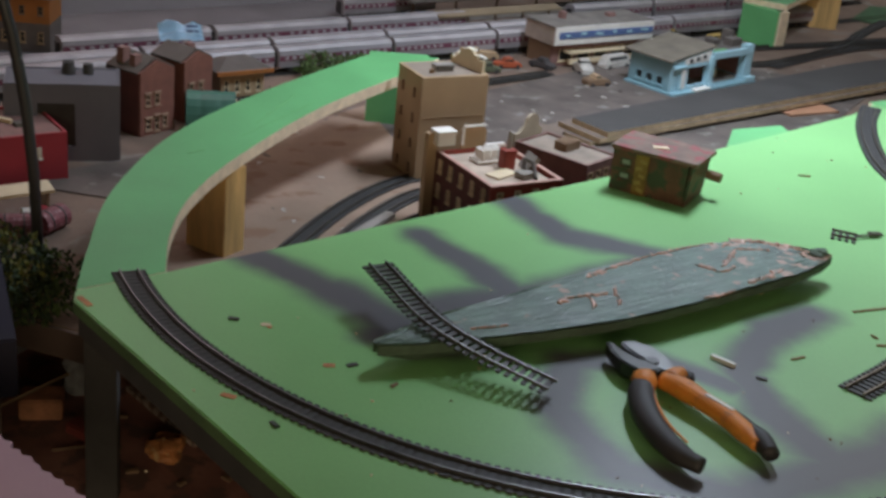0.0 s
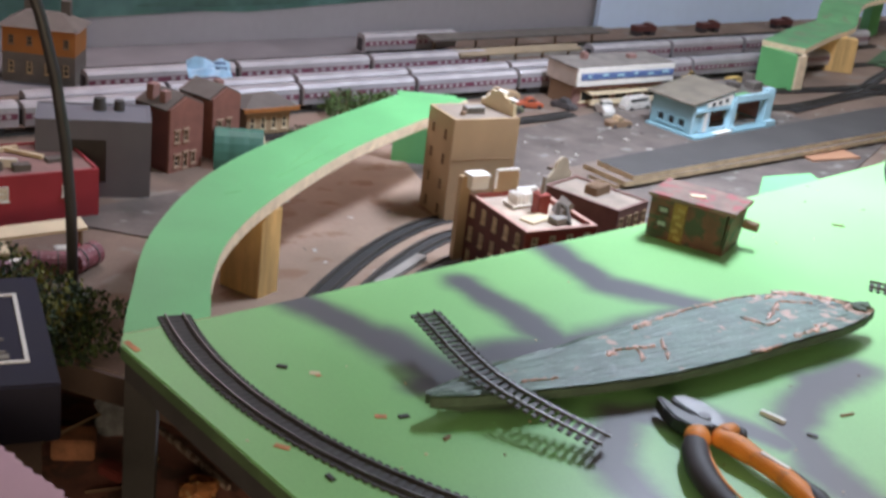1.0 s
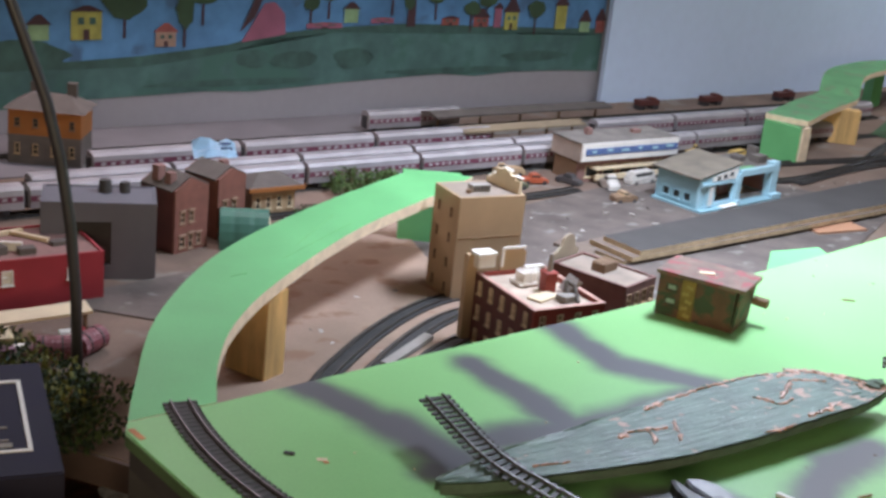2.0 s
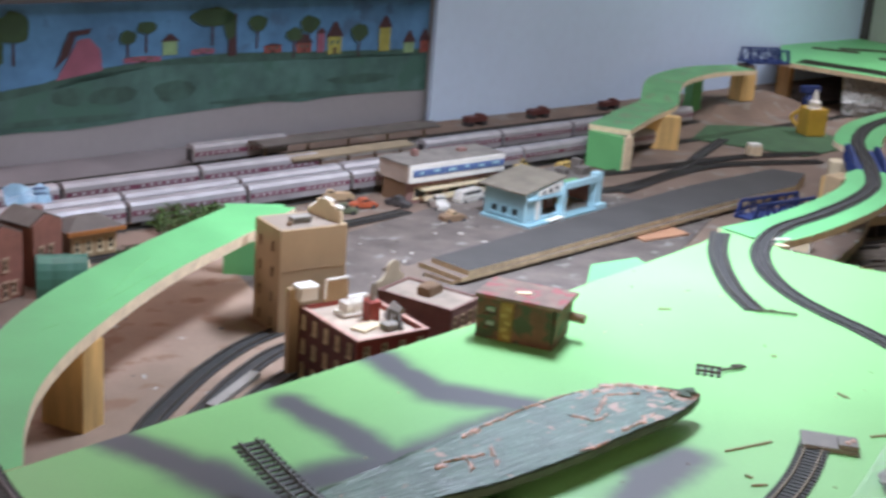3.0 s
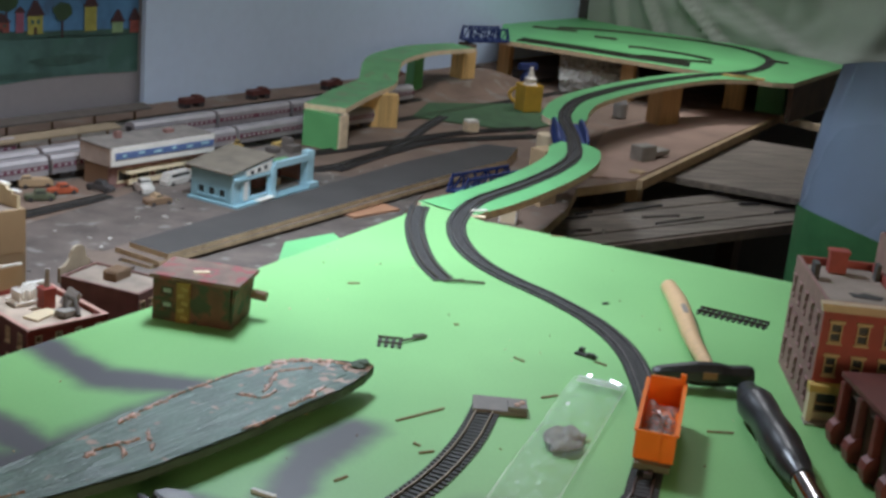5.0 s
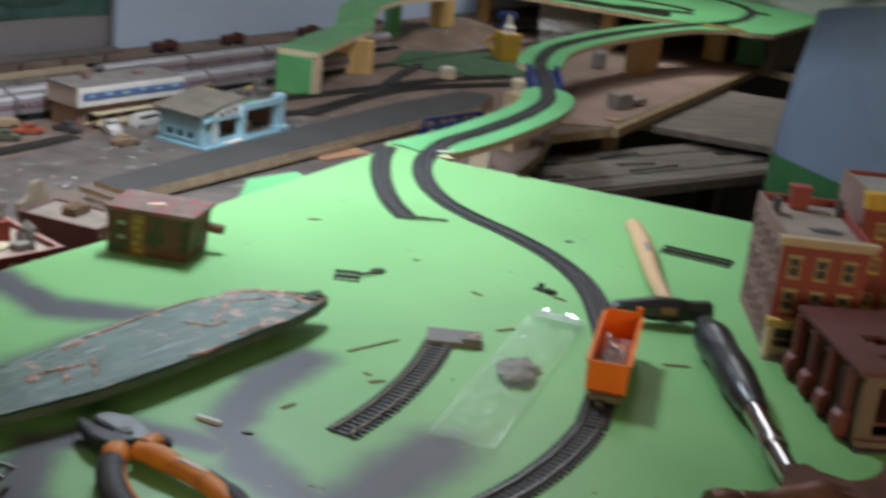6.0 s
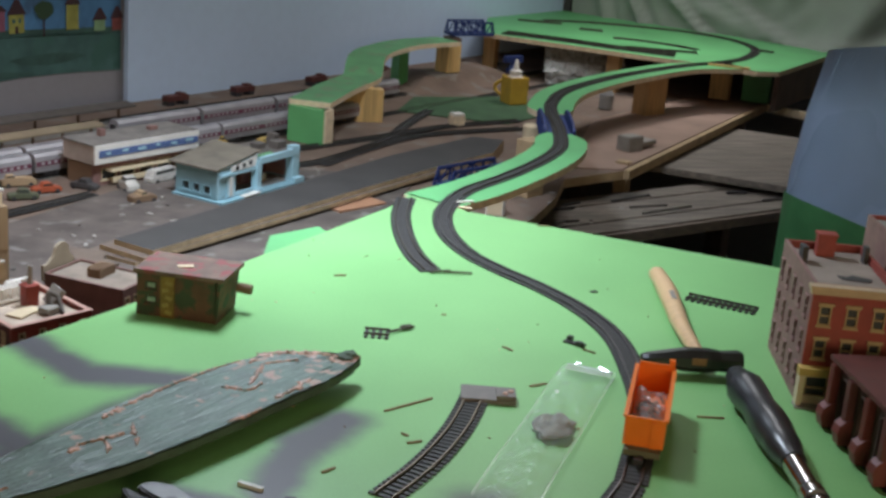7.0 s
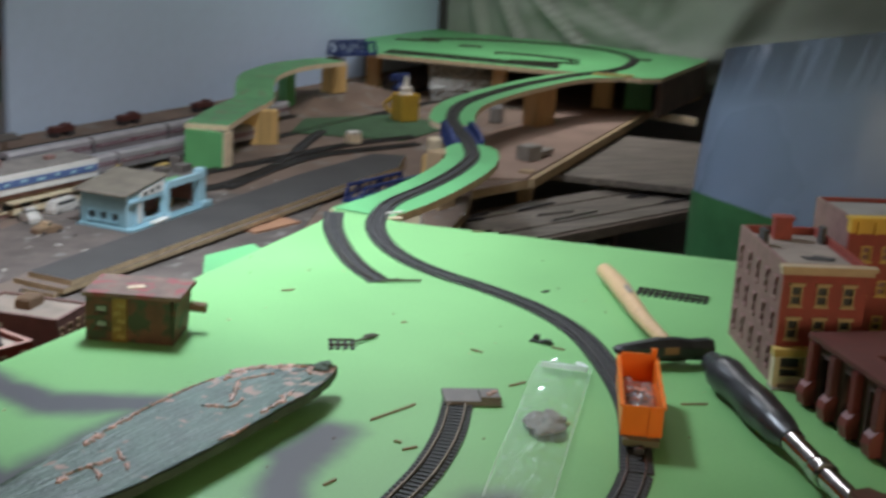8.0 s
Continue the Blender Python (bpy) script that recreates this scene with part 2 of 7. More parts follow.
wall_uv("wall_south", -4.4, 2.4, 4.6, 4.7, ZF, ZC, M_wall, "plain painted wall")
wall_uv("wall_west", -4.4, -4.3, 0.0, 4.6, ZF, ZC, M_wall, "plain painted wall")
tagged(part("trim_soffit", prism([uv(-4.3, 0.0), uv(-0.003, 0.0), uv(-0.003, 0.05), uv(-4.3, 0.05)], 0.205, 0.36), M_soffit), "dark board running above the mural", "trim", kind="structure")

# pale panel that leans on the wall, with its free left end
pan = thing("backdrop_panel", "tall pale blue-white painted hardboard sheet against the wall", "panel", kind="structure")
part("sheet", prism([uv(0.0, 0.012), uv(2.19, 0.012), uv(2.19, 0.028), uv(0.0, 0.028)], -0.13, 0.85), M_panel, pan)
# ---------------------------------------------------------------- benchwork
BZ = -0.13
bench = thing("layout_bench", "wide dusty grey plywood table of the old layout", "bench", kind="structure")
out = [uv(-2.6, 0.0), uv(2.19, 0.0), uv(2.19, 1.06), uv(1.62, 1.06), (1.40, 2.80), (1.22, 2.72), (1.14, 2.566), (1.036, 2.417), (0.90, 2.26), (0.70, 2.02), (0.55, 1.75), (-0.05, 1.22), (-0.30, 1.33), (-0.52, 1.40), (-1.15, 1.32)]
part("benchtop", prism(out, BZ - 0.02, BZ, 0, 1), [M_bench, M_plyold], bench)
for u, v in [(-2.3, 0.3), (-1.2, 0.3), (0.2, 0.3), (1.9, 0.3), (-0.1, 1.1), (1.8, 0.9)]:
    x, y = uv(u, v)
    part("leg", boxes(((x, y, (ZF + BZ - 0.02) / 2), (0.06, 0.06, BZ - 0.02 - ZF), ANG)), M_skirt, bench)
# dark strips added to hide the pale ply edge, darkening the bench front by colour
for a, b in (((-0.30, 1.33), (-0.52, 1.40)), ((-0.05, 1.22), (-0.30, 1.33)), ((-0.52, 1.40), (-1.15, 1.32))):
    a, b = Vector(a), Vector(b)
    mid, dd = (a + b) / 2, b - a
    out_ = Vector((dd.y, -dd.x)).normalized() * (-0.006 if dd.x < 0 else 0.006)
    part("fascia", boxes(((mid.x + out_.x * 0.9, mid.y + out_.y * 0.9, -0.146), (dd.length, 0.006, 0.033), math.degrees(math.atan2(dd.y, dd.x)))), M_skirt, bench)
# bare brown ground inside the curve of the ramp
bm = prism([(-0.27, 1.36), (-0.10, 1.34), (0.02, 1.62), (0.10, 1.80), (-0.02, 2.00), (-0.11, 2.24), (-0.22, 2.06), (-0.30, 1.75)], BZ - 0.005, BZ + 0.004)
tagged(part("ground_patch", bm, M_dirt), "bare brown scenery ground beside the sidings", "ground", kind="structure")

# main green board with sprayed grey patches
STROKES = [
    ((-0.140, 1.290), (-0.048, 1.228), 0.020), ((-0.048, 1.228), (0.030, 1.150), 0.026),
    ((0.020, 1.385), (0.090, 1.305), 0.018), ((0.090, 1.305), (0.125, 1.245), 0.020),
    ((0.118, 1.512), (0.175, 1.425), 0.020), ((0.175, 1.425), (0.270, 1.395), 0.022),
    ((0.040, 1.215), (0.150, 1.275), 0.022), ((0.150, 1.275), (0.270, 1.375), 0.022), ((0.0, 1.15), (0.06, 1.14), 0.02),
    ((0.225, 1.150), (0.168, 1.135), 0.017), ((0.168, 1.135), (0.150, 1.050), 0.018), ((0.150, 1.050), (0.195, 0.965), 0.019), ((0.195, 0.965), (0.290, 0.945), 0.021),
    ((0.290, 0.945), (0.370, 1.000), 0.024), ((0.370, 1.000), (0.330, 1.080), 0.022), ((0.330, 1.080), (0.316, 1.150), 0.018),
    ((0.316, 1.150), (0.365, 1.240), 0.018), ((0.365, 1.240), (0.412, 1.282), 0.022), ((0.370, 1.000), (0.430, 1.040), 0.026), ((0.430, 1.040), (0.490, 1.095), 0.030), ((0.235, 1.16), (0.30, 1.12), 0.014),
]


def sprayed():
    m = mat("green_board_paint", GREEN, 0.40, 0.10, 5, 0.10, fine=300)
    m.node_tree.nodes["Principled BSDF"].inputs["Specular IOR Level"].default_value = 0.32
    m.node_tree.nodes["Principled BSDF"].inputs["Coat Weight"].default_value = 0.1
    m.node_tree.nodes["Principled BSDF"].inputs["Coat Roughness"].default_value = 0.34
    nt = m.node_tree
    N, L = nt.nodes, nt.links
    geo = N.new("ShaderNodeNewGeometry")
    flat = N.new("ShaderNodeVectorMath")
    flat.operation = "MULTIPLY"
    flat.inputs[1].default_value = (1, 1, 0)
    wob = N.new("ShaderNodeTexNoise")
    wob.inputs["Scale"].default_value, wob.inputs["Detail"].default_value = 22, 3
    L.new(geo.outputs["Position"], wob.inputs["Vector"])
    wv = N.new("ShaderNodeVectorMath")
    wv.operation = "MULTIPLY_ADD"
    wv.inputs[1].default_value = (0.022, 0.022, 0)
    L.new(wob.outputs["Color"], wv.inputs[0])
    L.new(geo.outputs["Position"], wv.inputs[2])
    L.new(wv.outputs[0], flat.inputs[0])
    last = None
    for a, b, r in STROKES:
        a3, ab = Vector((a[0] + 0.011, a[1] + 0.011, 0)), Vector((b[0] - a[0], b[1] - a[1], 0))
        sub = N.new("ShaderNodeVectorMath")
        sub.operation = "SUBTRACT"
        L.new(flat.outputs[0], sub.inputs[0])
        sub.inputs[1].default_value = a3
        dot = N.new("ShaderNodeVectorMath")
        dot.operation = "DOT_PRODUCT"
        L.new(sub.outputs[0], dot.inputs[0])
        dot.inputs[1].default_value = ab / ab.length_squared
        cl = N.new("ShaderNodeClamp")
        L.new(dot.outputs["Value"], cl.inputs[0])
        sc = N.new("ShaderNodeVectorMath")
        sc.operation = "SCALE"
        sc.inputs[0].default_value = ab
        L.new(cl.outputs[0], sc.inputs["Scale"])
        dist = N.new("ShaderNodeVectorMath")
        dist.operation = "DISTANCE"
        L.new(sub.outputs[0], dist.inputs[0])
        L.new(sc.outputs[0], dist.inputs[1])
        mr = N.new("ShaderNodeMapRange")
        mr.interpolation_type = "SMOOTHSTEP"
        mr.inputs["From Min"].default_value, mr.inputs["From Max"].default_value = r * 0.4, r * 2.0
        mr.inputs["To Min"].default_value, mr.inputs["To Max"].default_value = 1, 0
        L.new(dist.outputs["Value"], mr.inputs["Value"])
        if last:
            mx = N.new("ShaderNodeMath")
            mx.operation = "MAXIMUM"
            L.new(last, mx.inputs[0])
            L.new(mr.outputs[0], mx.inputs[1])
            last = mx.outputs[0]
        else:
            last = mr.outputs[0]
    thin = N.new("ShaderNodeMath")
    thin.operation = "MULTIPLY"
    L.new(last, thin.inputs[0])
    thin.inputs[1].default_value = 0.98
    mix = N.new("ShaderNodeMix")
    mix.data_type = "RGBA"
    bsdf = N["Principled BSDF"]
    L.new(thin.outputs[0], mix.inputs["Factor"])
    L.new(bsdf.inputs["Base Color"].links[0].from_socket, mix.inputs["A"])
    mix.inputs["B"].default_value = (0.094, 0.087, 0.102, 1)
    L.new(mix.outputs["Result"], bsdf.inputs["Base Color"])
    return m


M_board = sprayed()
board = thing("green_board", "bright green painted plywood board with grey sprayed patches", "board", kind="structure")
outline = [(-0.277, 1.174), (-0.272, 1.152), (-0.030, 0.882), (0.26, 0.548), (1.32, 0.72), (1.62, 1.36), (1.144, 1.716), (0.765, 2.012), (0.748, 2.052), (0.700, 2.118), (0.640, 2.034), (0.515, 1.908), (0.245, 1.640), (-0.099, 1.330), (-0.209, 1.230)]
# edge faces coloured a much darker green than the top
part("deck", prism(outline, -0.014, 0.0, 0, 1), [M_board, mat("dark_green_edge", (0.075, 0.135, 0.055), 0.7, 0.3, 20, 0.2)], board, bevel=0.0015)
part("flap", prism([(0.415, 1.815), (0.522, 1.918), (0.516, 1.946), (0.474, 1.922), (0.438, 1.902)], -0.010, -0.003, 0, 1), [M_green, M_ply], board)
# near-black strips stand in for the shadow beneath the near edge
fr = [Vector((-0.262, 1.165)), Vector((-0.026, 0.897)), Vector((0.27, 0.565))]
for a, b in zip(fr, fr[1:]):
    mid, dd = (a + b) / 2, b - a
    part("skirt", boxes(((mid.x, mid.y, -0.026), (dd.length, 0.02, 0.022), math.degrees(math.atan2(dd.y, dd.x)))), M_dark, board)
for a, b in (((1.60, 1.35), (0.78, 1.98)), ((0.25, 1.62), (0.62, 2.0))):
    a, b = Vector(a), Vector(b)
    mid, dd = (a + b) / 2, b - a
    part("skirt", boxes(((mid.x - 0.02, mid.y - 0.03, -0.05), (dd.length, 0.02, 0.07), math.degrees(math.atan2(dd.y, dd.x)))), M_skirt, board)
for x, y in ((0.02, 1.02), (0.25, 0.66), (1.2, 0.8), (1.45, 1.36), (0.72, 1.92), (0.3, 1.6)):
    part("leg", boxes(((x, y, (ZF - 0.014) / 2), (0.045, 0.045, -ZF - 0.016))), M_skirt, board)

# curved green ramp on blocks
ramp = thing("curved_ramp", "curved green painted plywood ramp with raw edge on pine blocks", "ramp")
outer = spline([(-0.276, 1.174), (-0.290, 1.25), (-0.312, 1.42), (-0.293, 1.63), (-0.217, 1.850), (-0.090, 2.115)], 0.02)
inner = spline([(-0.209, 1.230), (-0.226, 1.32), (-0.229, 1.426), (-0.205, 1.566), (-0.138, 1.786), (-0.047, 1.985)], 0.02)
pts = [p.to_2d() for p, _ in outer] + [Vector((-0.090, 2.115)), Vector((0.010, 2.118)), Vector((-0.040, 1.992))] + [p.to_2d() for p, _ in inner][::-1]
part("deck", prism(pts, -0.016, 0.0, 0, 1), [M_green, M_ply], ramp)
part("support_block", boxes(((-0.2325, 1.5855, -0.0735), (0.062, 0.037, 0.113), -31)), M_pine, ramp, bevel=0.001)
for a, b in (((-0.214, 1.642), (-0.149, 1.809)), ((-0.205, 1.700), (-0.176, 1.839)), ((-0.262, 1.560), (-0.246, 1.578))):
    a, b = Vector(a), Vector(b)
    part("scratch", boxes((((a.x + b.x) / 2, (a.y + b.y) / 2, 0.0002), ((b - a).length, 0.0012, 0.0004), math.degrees(math.atan2(b.y - a.y, b.x - a.x)))), mat("faint_scratch", (0.15, 0.42, 0.16), 0.7), ramp, "faint dark pencil scratch")
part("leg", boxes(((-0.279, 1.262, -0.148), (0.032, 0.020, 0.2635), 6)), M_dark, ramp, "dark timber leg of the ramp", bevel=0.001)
part("end_block", boxes(((-0.055, 2.165, -0.0715), (0.095, 0.02, 0.117), 5)), M_green, ramp)

# far green table with two narrow ramps leading on to it
far = thing("far_green_board", "far green painted table top with loose and laid track", "board", kind="structure")
fb = [(1.455, 4.060), (2.105, 3.475), (2.175, 3.475), (2.80, 4.05), (2.035, 4.800), (1.60, 4.45)]
part("deck", prism(fb, -0.014, 0.0, 0, 1), [M_green, M_ply], far)
for x, y, w, m in ((2.14, 3.74, 0.06, M_pine), (2.245, 3.70, 0.085, M_green), (1.50, 4.10, 0.04, M_pined), (1.80, 3.80, 0.04, M_pined), (2.68, 4.0, 0.05, M_pined), (2.02, 4.68, 0.05, M_pined)):
    part("support_block", boxes(((x, y, -0.072), (w, 0.035, 0.116), -42)), m, far)
part("side_board", boxes(((2.49, 3.79, -0.07), (0.8, 0.015, 0.11), 43)), M_skirt, far)

strip = thing("track_strip", "narrow S-shaped green plywood strip carrying the main track", "ramp")
ctr = [(0.72, 2.075), (0.812, 2.145), (0.903, 2.230), (1.010, 2.345), (1.093, 2.462), (1.147, 2.60)]


def ribbon(line, head, tail):
    """A plywood strip along the line, narrowed over its last centimetres where asked."""
    left, right = [], []
    n = len(line)
    for k, (p, h) in enumerate(line):
        d = min(k if head else 99, (n - 1 - k) if tail else 99) * 0.01
        w = 0.052 if d > 0.07 else 0.026 + 0.026 * math.sin(d / 0.07 * math.pi / 2)
        side = Vector((h.y, -h.x, 0)).normalized()
        left.append((p - side * w).to_2d())
        right.append((p + side * w).to_2d())
    return prism(left + right[::-1], -0.013, 0.0, 0, 1)


part("deck", ribbon(spline(ctr, 0.01), False, True), [M_green, M_ply], strip)
ctr2 = [(1.205, 2.80), (1.250, 2.915), (1.340, 3.065), (1.480, 3.213), (1.662, 3.367), (1.897, 3.525), (2.10, 3.56)]
part("deck", ribbon(spline(ctr2, 0.01), True, False), [M_green, M_ply], strip)
part("support_block", boxes(((1.085, 2.59, -0.0715), (0.05, 0.04, 0.117), 30)), M_plyold, strip)
part("support_block", boxes(((1.765, 3.46, -0.0715), (0.085, 0.05, 0.117), 25)), M_pined, strip)
part("support_block", boxes(((1.30, 2.98, -0.0715), (0.03, 0.04, 0.117), -20)), M_pined, strip)

# second ramp at the back, rising in an S to the far bridge
arch = thing("rising_ramp", "rising S-shaped green plywood ramp on a block with raw edges", "ramp")
cz = [(0.712, 3.052, -0.034), (0.752, 3.125, -0.034), (0.82, 3.25, -0.034), (0.905, 3.38, -0.033), (0.925, 3.43, -0.024), (0.94, 3.48, -0.008), (0.965, 3.54, 0.003), (1.023, 3.63, 0.006), (1.13, 3.755, 0.006), (1.28, 3.845, 0.006)]
bm = sweep(bmesh.new(), spline(cz, 0.02), rect(-0.050, 0.050, -0.013, 0.0))
bm.normal_update()
for f in bm.faces:
    f.material_index = 0 if abs(f.normal.z) > 0.5 else 1
part("deck", bm, [M_greend, M_ply], arch)
part("front_block", boxes(((0.708, 3.041, -0.0885), (0.096, 0.020, 0.083), -44)), [M_green], arch)
part("block_edge", boxes(((0.7480, 3.0155, -0.0885), (0.012, 0.034, 0.083), -44)), M_ply, arch)
part("support_block", boxes(((0.893, 3.300, -0.0885), (0.106, 0.034, 0.083), -4)), M_pine, arch)
part("support_block", boxes(((1.118, 3.79, -0.0715), (0.032, 0.04, 0.117), 20)), M_green, arch)
part("support_block", boxes(((1.285, 3.86, -0.050), (0.055, 0.05, 0.084), 30)), M_pine, arch)
top = [(1.21, 3.80), (1.44, 3.95), (1.40, 4.10), (1.17, 3.93)]
mound = loft(bmesh.new(), [[(1.305 + (x - 1.305) * k, 3.945 + (y - 3.945) * k, z) for x, y in top] for k, z in ((2.2, BZ - 0.002), (1.7, BZ + 0.010), (1.25, -0.097), (0.95, -0.092))])
tagged(part("ground_mound", mound, M_bench), "low brown mound of scenery ground under the ramp end", "ground", kind="structure")

# ---------------------------------------------------------------- laid track
C, R = (0.229, 1.44), 0.519
loop = arc(C, R, 205, 322, 0.0026)
n = len(loop)
for i in range(5):
    track("curved_track", "laid section of black-sleepered model track on green board", loop[i * n // 5 : (i + 1) * n // 5 + 1], 0.0, group="main line track")
s_line = spline([(0.640, 1.122), (0.715, 1.255), (0.757, 1.38), (0.777, 1.48), (0.772, 1.57), (0.748, 1.655), (0.717, 1.728), (0.697, 1.80), (0.695, 1.89), (0.717, 1.99), (0.763, 2.081), (0.812, 2.145), (0.903, 2.230), (1.010, 2.345), (1.093, 2.462), (1.147, 2.60), (1.178, 2.70), (1.205, 2.80), (1.250, 2.915), (1.340, 3.065), (1.480, 3.213), (1.662, 3.367), (1.897, 3.528), (2.103, 3.638), (2.245, 3.769), (2.353, 3.934), (2.372, 4.117), (2.30, 4.26), (2.19, 4.34), (2.0, 4.42), (1.8, 4.44)], 0.0026)
cut = [i for i, (p, h) in enumerate(s_line) if p.y < 2.10][-1]
for i in range(5):
    track("curved_track", "laid section of black-sleepered model track on green board", s_line[i * cut // 5 : (i + 1) * cut // 5 + 1], 0.0, group="main line track")
track("far_track", "dark far run of model track along the green strip", s_line[cut:], 0.0, sleepers="joined", rail=M_raild, group="main line track")
# ---------------------------------------------------------------- building kit helpers
M_tan = mat("tan_card", (0.40, 0.275, 0.16), 0.8, 0.14, 14, 0.1)
# darker copy of the tan card; on the depot's left wall it stands for shade
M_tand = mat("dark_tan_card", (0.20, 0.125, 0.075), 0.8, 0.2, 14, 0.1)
M_cream = mat("cream_plastic", (0.62, 0.50, 0.33), 0.6, 0.12, 30, 0.05)
M_white = mat("white_plastic", (0.74, 0.70, 0.64), 0.5, 0.1, 30, 0.05)
M_brick = mat("brick_red_plastic", (0.27, 0.047, 0.034), 0.6, 0.2, 60, 0.15, fine=900)
M_brickd = mat("dusty_brick_plastic", (0.235, 0.128, 0.112), 0.75, 0.22, 60, 0.15, fine=900)
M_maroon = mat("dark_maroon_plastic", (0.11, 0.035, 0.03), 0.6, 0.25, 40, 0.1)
M_roofg = mat("grey_roof_card", (0.26, 0.235, 0.21), 0.85, 0.2, 30, 0.15)
M_roofd = mat("dark_roof_card", (0.10, 0.085, 0.075), 0.85, 0.25, 30, 0.15)
M_lblue = mat("light_blue_plastic", (0.21, 0.37, 0.42), 0.5, 0.12, 30, 0.1)
M_lblue2 = mat("pale_blue_plastic", (0.34, 0.54, 0.61), 0.5, 0.1, 30, 0.1)
M_yellow = mat("yellow_plastic", (0.62, 0.37, 0.05), 0.5, 0.15, 30, 0.05)
M_yellow2 = mat("mustard_plastic", (0.52, 0.35, 0.10), 0.55, 0.15, 40, 0.05)
M_orange = mat("orange_plastic", (0.88, 0.19, 0.014), 0.35, 0.08, 30, 0.03)
M_pane = mat("dark_window_pane", (0.03, 0.033, 0.033), 0.5, 0.3, 60, 0.0)
M_redp = mat("red_wall_paint", (0.30, 0.025, 0.035), 0.6, 0.15, 20, 0.1)
M_greyp = mat("grey_wall_card", (0.125, 0.125, 0.145), 0.75, 0.12, 15, 0.1)
M_orangep = mat("orange_wall_paint", (0.33, 0.12, 0.028), 0.7, 0.18, 20, 0.1)
M_metal = mat("worn_steel", (0.30, 0.30, 0.31), 0.32, 0.25, 50, 0.05, metal=1.0)
M_chrome = mat("chromed_steel", (0.50, 0.47, 0.47), 0.14, 0.1, 40, 0.02, metal=1.0)
M_rust = mat("brown_rusty_steel", (0.17, 0.075, 0.055), 0.5, 0.35, 40, 0.15, metal=0.55)
M_rubber = mat("black_rubber", (0.024, 0.024, 0.027), 0.32, 0.25, 40, 0.05)
M_handle = wood("varnished_handle", (0.62, 0.40, 0.22), 0, 2.0, rough=0.35, var=0.12)
M_silver = mat("dusty_silver_coach_paint", (0.34, 0.32, 0.33), 0.40, 0.30, 14, 0.05, metal=0.25)
M_coachwin = mat("pale_coach_windows", (0.40, 0.37, 0.38), 0.4, 0.3, 60, 0.0)
M_band = mat("dark_red_band", (0.16, 0.045, 0.075), 0.5, 0.2, 60, 0.05)
M_bluestripe = mat("blue_sign_stripe", (0.09, 0.14, 0.29), 0.5, 0.2, 60, 0.05)
M_leaf = mat("dull_green_leaf", (0.055, 0.085, 0.022), 0.8, 0.4, 60, 0.1)
M_leafg = mat("fresh_green_leaf", (0.10, 0.17, 0.05), 0.8, 0.4, 60, 0.1)
M_leafy = mat("yellow_green_leaf", (0.14, 0.14, 0.03), 0.8, 0.4, 60, 0.1)
M_leafd = mat("dark_green_leaf", (0.022, 0.04, 0.018), 0.85, 0.4, 60, 0.1)
M_hut = mat("green_hut_paint", (0.035, 0.13, 0.09), 0.5, 0.2, 30, 0.1)
M_grass = mat("green_grass_mat", (0.045, 0.10, 0.045), 0.95, 0.25, 25, 0.4)
M_whitepaint = mat("white_trim_paint", (0.68, 0.66, 0.62), 0.5, 0.1, 40, 0.05)


def wall_mesh(w, h, t, ops):
    """A wall panel with openings cut through: outer face on y = 0, thickness towards +y."""
    bm = bmesh.new()
    xs = sorted({0.0, w, *[round(o[0], 5) for o in ops], *[round(o[1], 5) for o in ops]})
    zs = sorted({0.0, h, *[round(o[2], 5) for o in ops], *[round(o[3], 5) for o in ops]})
    vs = {}

    def V(x, y, z):
        k = (round(x, 5), round(y, 5), round(z, 5))
        if k not in vs:
            vs[k] = bm.verts.new(k)
        return vs[k]

    def solid(i, j):
        if not (0 <= i < len(xs) - 1 and 0 <= j < len(zs) - 1):
            return False
        cx, cz = (xs[i] + xs[i + 1]) / 2, (zs[j] + zs[j + 1]) / 2
        return not any(o[0] < cx < o[1] and o[2] < cz < o[3] for o in ops)

    for i in range(len(xs) - 1):
        for j in range(len(zs) - 1):
            if not solid(i, j):
                continue
            a, b, c, e = xs[i], xs[i + 1], zs[j], zs[j + 1]
            bm.faces.new((V(a, 0, c), V(b, 0, c), V(b, 0, e), V(a, 0, e)))
            bm.faces.new((V(a, t, c), V(a, t, e), V(b, t, e), V(b, t, c)))
            if not solid(i - 1, j):
                bm.faces.new((V(a, 0, c), V(a, 0, e), V(a, t, e), V(a, t, c)))
            if not solid(i + 1, j):
                bm.faces.new((V(b, 0, c), V(b, t, c), V(b, t, e), V(b, 0, e)))
            if not solid(i, j - 1):
                bm.faces.new((V(a, 0, c), V(a, t, c), V(b, t, c), V(b, 0, c)))
            if not solid(i, j + 1):
                bm.faces.new((V(a, 0, e), V(b, 0, e), V(b, t, e), V(a, t, e)))
    return bm


def put(ob, x=0, y=0, z=0, rz=0, rx=0, ry=0):
    ob.matrix_basis = pose(x, y, z, rx, ry, rz)
    return ob


